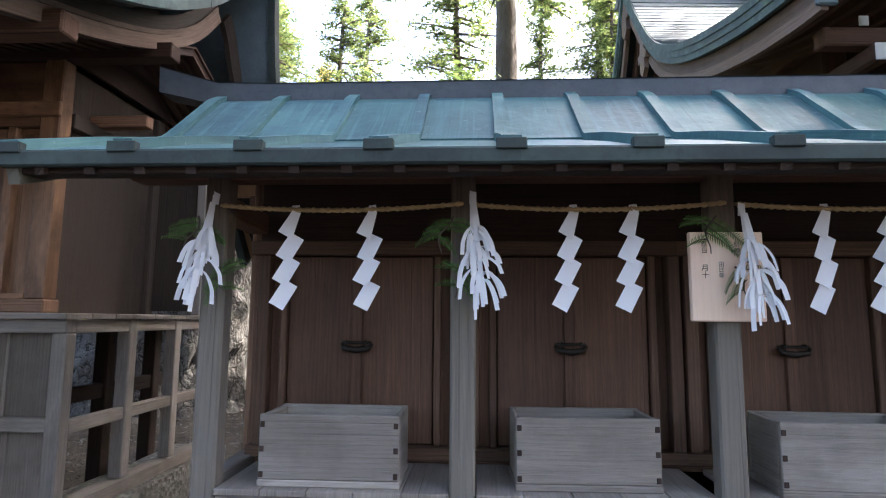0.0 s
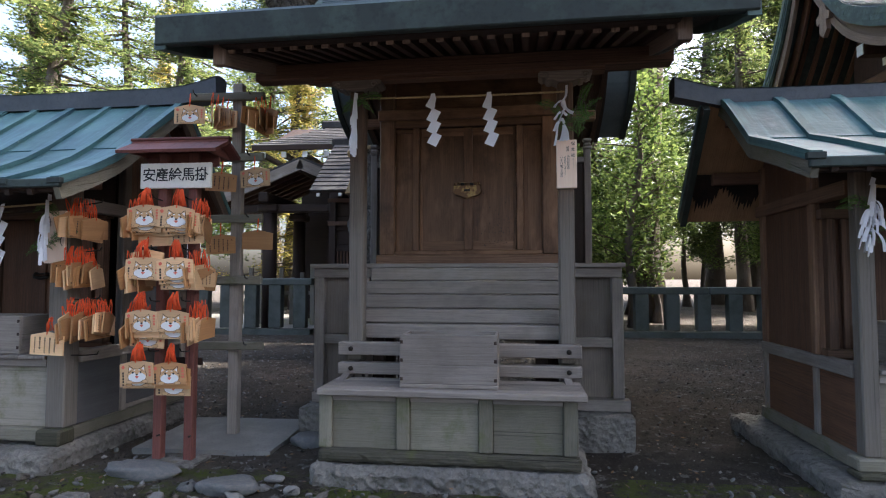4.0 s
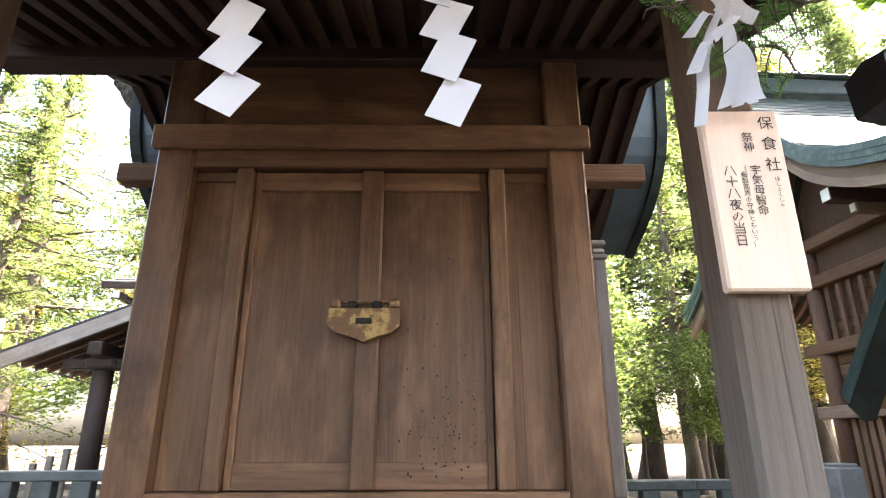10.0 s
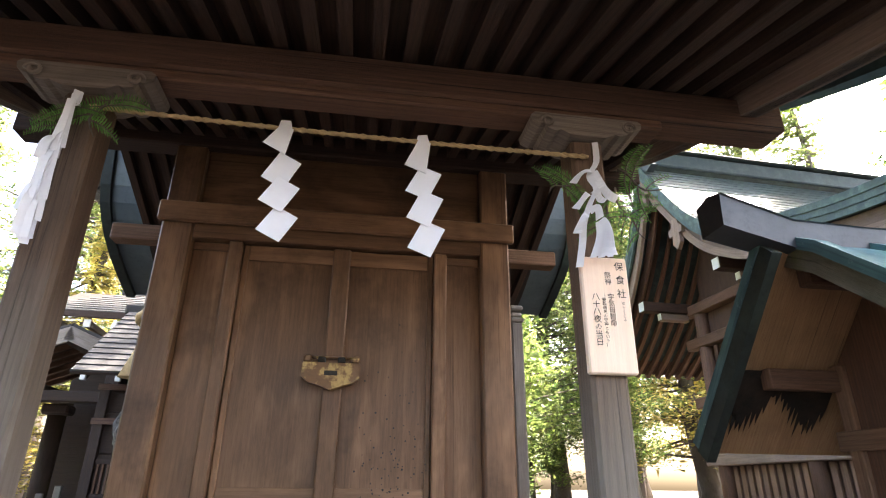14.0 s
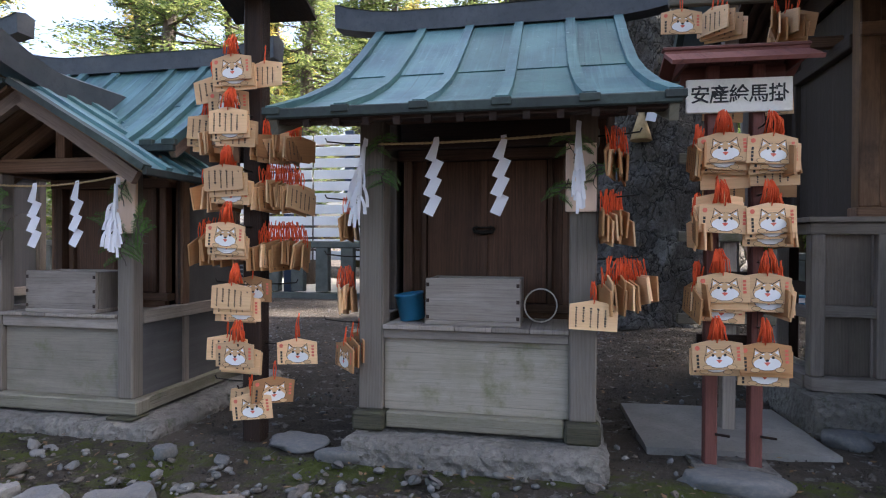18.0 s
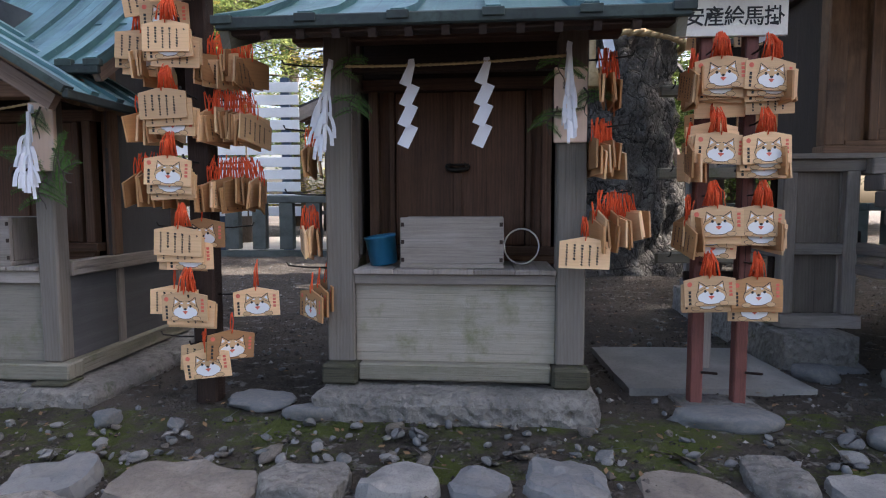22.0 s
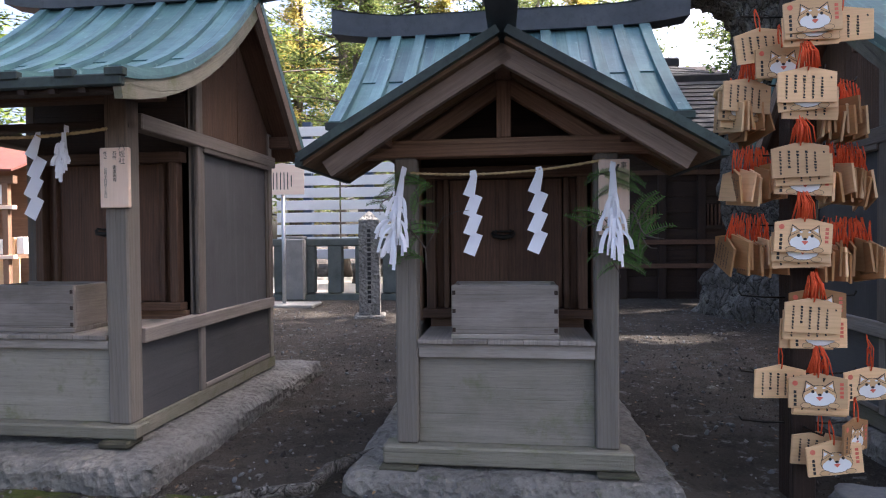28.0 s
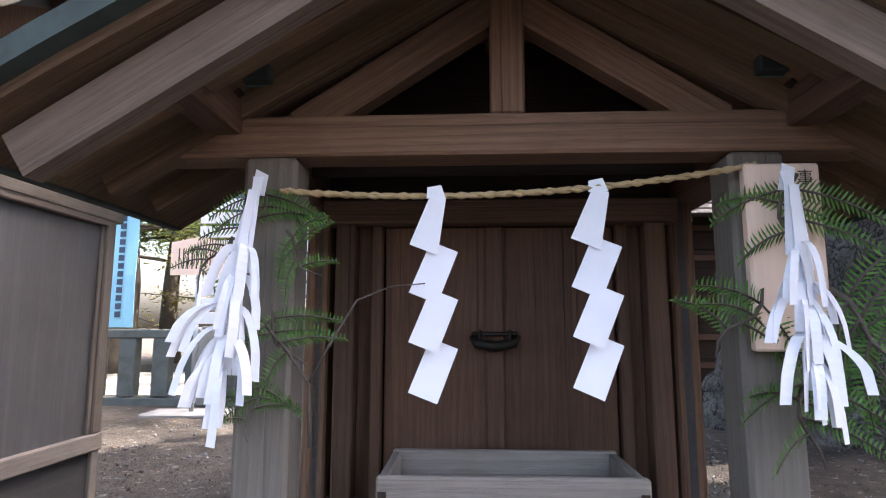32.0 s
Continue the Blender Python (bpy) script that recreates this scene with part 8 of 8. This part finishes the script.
    span_box("ridge_cap", top, (xl - 0.35, 6.58, 9.122), (xr, 7.22, 9.20), COPPERD, 0.03)
    end = prism("ridge_end", top, [(6.9 + a, 8.62 + b) for a, b in ((-0.62, -0.12), (-0.42, 0.02), (-0.34, 0.4), (-0.16, 0.56), (0.16, 0.56), (0.34, 0.4), (0.42, 0.02), (0.62, -0.12), (0.36, -0.2), (0.16, 0.0), (-0.16, 0.0), (-0.36, -0.2))], xl - 0.02, xl + 0.16, RIDGE, axis="x")
    for s in (-1, 1):
        tube("scroll", end, [(xl - 0.04, 6.9 + s * (0.17 - 0.13 * math.cos(a) * (1 - a / 9)), 8.95 + 0.14 * math.sin(a) * (1 - a / 9)) for a in [k * 0.45 for k in range(14)]], 0.035, RIDGE, 6)


great_hall()


# ---- trees ----
def tree_meshes(kind, seed, height, crown_from, radius, leaves, size, leaf_mat, conifer=True):
    rnd = random.Random(seed)
    nr = np.random.default_rng(seed)
    tb = bmesh.new()
    top_r = height * 0.012
    trunk = [Vector((0.12 * math.sin(i * 0.7 + seed), 0.1 * math.cos(i * 0.9 + seed), height * i / 12)) for i in range(13)]
    trunk[0] = Vector((0, 0, -0.2))
    tube_bm(tb, trunk, [top_r * (1.5 - 1.3 * i / 12) + (0.12 if i == 0 else 0) for i in range(13)], 9)
    pts, dirs = [], []
    nb = 84 if conifer else 40
    for b in range(nb):
        t = crown_from + (1 - crown_from) * (b + rnd.random()) / nb
        z = height * t
        i0 = min(11, int(t * 12))
        base = trunk[i0].lerp(trunk[i0 + 1], t * 12 - i0)
        a = rnd.uniform(0, math.tau)
        ln = radius * (1.08 - (t - crown_from) / (1 - crown_from)) * rnd.uniform(0.3, 1.25) if conifer else radius * math.sin(math.pi * min(0.95, 0.25 + 0.7 * (t - crown_from) / (1 - crown_from))) * rnd.uniform(0.6, 1.15)
        rise = rnd.uniform(-0.45, 0.4) if conifer else rnd.uniform(0.2, 0.9)
        d = Vector((math.cos(a), math.sin(a), rise)).normalized()
        br = [base + d * ln * k / 5 + Vector((0.05 * math.sin(k + b), 0.05 * math.cos(k * 1.3 + b), -0.06 * ln * (k / 5) ** 2)) for k in range(6)]
        tube_bm(tb, br, [max(0.008, top_r * 0.32 * (1 - k / 5.5)) for k in range(6)], 4)
        for k in range(int(9 + ln * 5)):
            f = rnd.uniform(0.25, 1.0) * 5
            j = min(4, int(f))
            p = br[j].lerp(br[j + 1], f - j)
            pts.append(p + Vector((rnd.gauss(0, 0.24), rnd.gauss(0, 0.24), rnd.gauss(0, 0.2))) * (ln * 0.28 + 0.16))
            dirs.append(d)
    per = max(1, leaves // len(pts))
    c = np.repeat(np.array([tuple(p) for p in pts]), per, axis=0)
    n = len(c)
    c = c + nr.normal(0, 1, (n, 3)) * np.array([0.14, 0.14, 0.10]) * (1.0 if conifer else 1.5)
    ax = nr.normal(0, 1, (n, 3)) + np.repeat(np.array([tuple(d) for d in dirs]), per, axis=0) * 1.2
    ax[:, 2] *= 0.5
    ax /= np.linalg.norm(ax, axis=1, keepdims=True)
    sd = np.cross(ax, nr.normal(0, 1, (n, 3)) * 0.5 + np.array([0, 0, 1.0]))
    sd /= np.linalg.norm(sd, axis=1, keepdims=True)
    s = size * nr.uniform(0.6, 1.4, (n, 1))
    wd = 0.24 if conifer else 0.34
    tri = np.stack([c - ax * s * 0.5 - sd * s * wd, c + ax * s * 0.6, c - ax * s * 0.35 + sd * s * wd], axis=1).reshape(-1, 3)
    me = bpy.data.meshes.new("crown")
    me.vertices.add(n * 3)
    me.vertices.foreach_set("co", tri.ravel())
    me.loops.add(n * 3)
    me.loops.foreach_set("vertex_index", np.arange(n * 3))
    me.polygons.add(n)
    me.polygons.foreach_set("loop_start", np.arange(n) * 3)
    me.update(calc_edges=True)
    me.validate()
    me.materials.append(leaf_mat)
    mt = bpy.data.meshes.new("trunk")
    tb.to_mesh(mt)
    tb.free()
    mt.materials.append(BARK)
    return mt, me


SPECIES = {
    "cedar": tree_meshes("cedar", 1, 15.0, 0.22, 2.7, 14500, 0.12, LEAF_D),
    "fir": tree_meshes("fir", 2, 12.0, 0.15, 2.5, 13500, 0.115, LEAF_O),
    "broadleaf": tree_meshes("broadleaf", 3, 8.0, 0.22, 3.0, 18000, 0.105, LEAF_Y, False),
    "evergreen": tree_meshes("evergreen", 4, 6.5, 0.12, 2.4, 26000, 0.10, LEAF_G, False),
    "canopy": tree_meshes("canopy", 6, 15.0, 0.55, 5.2, 68000, 0.25, LEAF_G, False),
    "sapling": tree_meshes("sapling", 9, 6.0, 0.16, 1.5, 4500, 0.11, LEAF_W, False),
    "woodland": tree_meshes("woodland", 12, 9.0, 0.26, 2.6, 11000, 0.13, LEAF_W, False),
    "pine": tree_meshes("pine", 14, 16.0, 0.24, 4.2, 12500, 0.16, LEAF_D),
    "tall cedar": tree_meshes("tall cedar", 5, 19.0, 0.45, 2.8, 18000, 0.13, LEAF_D),
}
LABELS = {"woodland": "slender woodland tree with sparse sunlit leaves", "pine": "tall pine with open lacy branches", "sapling": "slender young tree with thin trunk and light green leaves", "canopy": "unseen tall broadleaf tree with a wide crown, added for shade", "cedar": "tall dark green conifer with thin drooping branches", "fir": "conifer with yellowing green needles", "broadleaf": "broadleaf tree with sunlit yellow green leaves",
          "evergreen": "bushy evergreen tree with dense green leaves", "tall cedar": "tall conifer with a bare straight trunk below"}


def tree(kind, x, y, s=1.0, rz=0.0, z=-0.05):
    wide = s * (0.95 + 0.75 * ((x * 7.31 + y * 3.17) % 1.0)) if kind not in ("canopy", "sapling", "pine", "woodland") else s
    top = root("tree", pose(x, y, z, 0, 0, rz) @ Matrix.Diagonal((wide, wide, s, 1)), LABELS[kind], "tree", "trees of the grove")
    a, b = SPECIES[kind]
    put_mesh("trunk", a, top)
    put_mesh("crown", b, top)
    return top


trnd = random.Random(5)
tree("tall cedar", 1.55, 15.4, 1.25, 40)
for kind, x, y, s in (("pine", 0.55, 19.5, 1.0), ("pine", -3.7, 20.0, 0.85), ("pine", 6.4, 21.0, 0.9), ("cedar", 7.4, 27.0, 1.2), ("cedar", 10.5, 26.5, 1.4), ("fir", 13.5, 25.0, 1.4), ("pine", 8.2, 24.5, 1.2), ("pine", 5.2, 29.0, 1.2), ("cedar", 12.5, 30.0, 1.7), ("fir", 16.5, 28.5, 1.9), ("cedar", 20.0, 27.0, 1.7), ("pine", 23.0, 25.0, 1.6), ("cedar", 15.0, 33.0, 1.8),
                      ("fir", -5.0, 24, 1.0), ("fir", -10.5, 21, 0.85), ("pine", -11.5, 23, 1.0), ("fir", -15.5, 20, 1.0), ("cedar", -18.0, 17.5, 1.0), ("broadleaf", -17.0, 24, 1.2), ("cedar", -21.5, 20.5, 1.1), ("pine", -4.0, 29, 1.2), ("cedar", -9.0, 28, 1.2), ("tall cedar", -14.5, 28, 1.1),
                      ("pine", -7.0, 22.0, 1.0), ("pine", -13.5, 18.0, 0.9), ("cedar", -12.2, 15.0, 0.7), ("fir", -24, 24, 1.2), ("cedar", -27, 18, 1.1), ("fir", -30, 22, 1.2), ("broadleaf", -25, 15, 1.1), ("broadleaf", -22.5, 12.5, 0.8), ("evergreen", -29, 13, 1.2), ("cedar", -34, 14, 1.2), ("evergreen", -20.0, 16.0, 0.8), ("evergreen", -33, 8, 1.3), ("pine", -18.5, 22, 1.1)):
    tree(kind, x, y, s, trnd.uniform(0, 360))
for i in range(14):
    tree("sapling", -2.6 + 4.6 * trnd.random(), 13.0 + 6 * trnd.random(), trnd.uniform(0.75, 1.2), trnd.uniform(0, 360))
for i in range(12):
    tree("woodland", -2.4 + 10.5 * (i + trnd.random()) / 12, (15.5 if i < 5 else 18.5) + 7 * trnd.random(), trnd.uniform(0.55, 0.85), trnd.uniform(0, 360))
# unseen trees added east and behind; the eastern crowns block sun from the shrines
for kind, x, y, s in (("canopy", 5.8, 4.6, 1.45), ("canopy", 9.6, 4.4, 1.5), ("canopy", 5.8, 1.2, 1.2), ("canopy", 10.5, 2.6, 1.3), ("canopy", 16.9, 10.2, 1.55), ("canopy", 17.2, 6.8, 1.5), ("cedar", 18.5, 14.3, 1.45), ("cedar", 18.0, 11.8, 1.4), ("cedar", 7.5, 4.0, 1.0), ("cedar", 12.0, 5.6, 1.1), ("fir", 8.0, -1.0, 1.2),
                      ("canopy", -2.0, -15, 1.0), ("canopy", -9.0, -16, 1.1), ("cedar", -5.0, -18.0, 1.1), ("fir", -13.0, -17.0, 1.1), ("canopy", -20.0, -9.0, 1.1), ("cedar", 4.5, -13.0, 1.1), ("cedar", -19.0, 1.0, 1.0)):
    tree(kind, x, y, s, trnd.uniform(0, 360))


def old_tree():
    """The thick gnarled tree girt with a straw rope."""
    top = root("old_tree", pose(-4.1, 8.75, -0.05) @ Matrix.Diagonal((1.55, 1.25, 1.38, 1)), "thick gnarled old tree girt with a sacred straw rope", "tree")
    bm = bmesh.new()
    base = [(0, 0, -0.1), (0, 0, 0.35), (0.02, 0, 0.9), (0.0, 0.0, 1.6), (-0.02, 0, 2.3), (-0.05, 0, 2.9), (-0.15, 0.0, 3.35), (-0.5, 0, 3.6), (-0.95, -0.05, 3.75), (-1.3, -0.1, 4.15), (-1.5, -0.1, 4.7), (-1.75, -0.1, 5.1)]
    rad = [1.0, 0.86, 0.77, 0.73, 0.70, 0.64, 0.52, 0.42, 0.36, 0.31, 0.27, 0.2]
    fine, fr = [], []
    for i in range(len(base) - 1):
        for k in range(8):
            fine.append(Vector(base[i]).lerp(Vector(base[i + 1]), k / 8))
            fr.append(rad[i] + (rad[i + 1] - rad[i]) * k / 8)
    tube_bm(bm, fine, fr, 90)
    for v in bm.verts:
        k = v.co * 1.7
        d = noise.noise(k) * 0.10 + noise.noise(k * 3) * 0.06 + abs(noise.noise(Vector((k.x * 6, k.y * 6, k.z * 1.5)))) * 0.11 + noise.noise(k * 9) * 0.03 - abs(noise.noise(k * 5)) * 0.05
        c = min(fine, key=lambda q: (q - v.co).length)
        v.co += (v.co - c).normalized() * d
    part("trunk", bm, BARKG, top, smooth=True)
    for nm, pts, r in (("limb", [(-0.1, 0, 3.1), (0.15, 0.05, 3.6), (0.1, 0.1, 4.3), (-0.15, 0.2, 5.2), (-0.3, 0.3, 6.5)], [0.3, 0.22, 0.16, 0.13, 0.08]),
                       ("limb", [(0.1, 0, 2.9), (0.4, 0.0, 3.4), (0.55, 0.2, 4.0), (0.5, 0.5, 4.9), (0.3, 0.7, 6.0)], [0.34, 0.26, 0.2, 0.14, 0.08]),
                       ("limb", [(-1.65, -0.1, 5.0), (-2.1, -0.2, 5.4), (-2.5, -0.3, 6.3)], [0.2, 0.14, 0.08]),
                       ("stub", [(-0.95, -0.1, 3.8), (-1.25, -0.3, 3.85), (-1.45, -0.35, 3.92)], [0.24, 0.2, 0.15]),
                       ("stub", [(-1.5, -0.1, 4.6), (-1.75, -0.2, 4.62), (-1.85, -0.2, 4.62)], [0.18, 0.2, 0.12])):
        fine2 = [Vector(pts[i]).lerp(Vector(pts[i + 1]), k / 3) for i in range(len(pts) - 1) for k in range(3)] + [Vector(pts[-1])]
        r2 = [r[i] + (r[i + 1] - r[i]) * k / 3 for i in range(len(pts) - 1) for k in range(3)] + [r[-1]]
        tube(nm, top, fine2, r2, BARKG, 12)
    # leaf crown added above the view, placed and scaled to block the sun
    crown = put_mesh("crown", SPECIES["canopy"][1], top, pose(0.3, -1.0, 1.3, 0, 0, 70) @ Matrix.Diagonal((0.60, 0.50, 0.40, 1)))
    z0 = 2.45
    for s in (0, math.pi):
        pts = []
        for i in range(121):
            a = i / 120 * math.tau
            tw = s + i / 120 * 26 * math.tau
            rr_ = 0.80 + 0.022 * math.cos(tw)
            pts.append((rr_ * math.cos(a), rr_ * math.sin(a), z0 + 0.022 * math.sin(tw)))
        tube("rope_strand", top, pts, 0.026, ROPE, 6)
    for a in (-1.82, -2.6):
        x, y = 0.8 * math.cos(a), 0.8 * math.sin(a)
        tube("rope_tassel", top, [(x, y, z0), (x, y, z0 - 0.28), (x, y, z0 - 0.34), (x * 1.02, y * 1.02, z0 - 0.55)], [0.03, 0.028, 0.045, 0.10], ROPE, 10)
        for k in range(2):
            beam("paper_strip", top, (x * 1.05 + 0.12, y * 1.05, z0 - 0.02 - 0.16 * k), (x * 1.05 + 0.16 - 0.08 * k, y * 1.05, z0 - 0.20 - 0.16 * k), 0.09, 0.002, PAPER, 0)


old_tree()
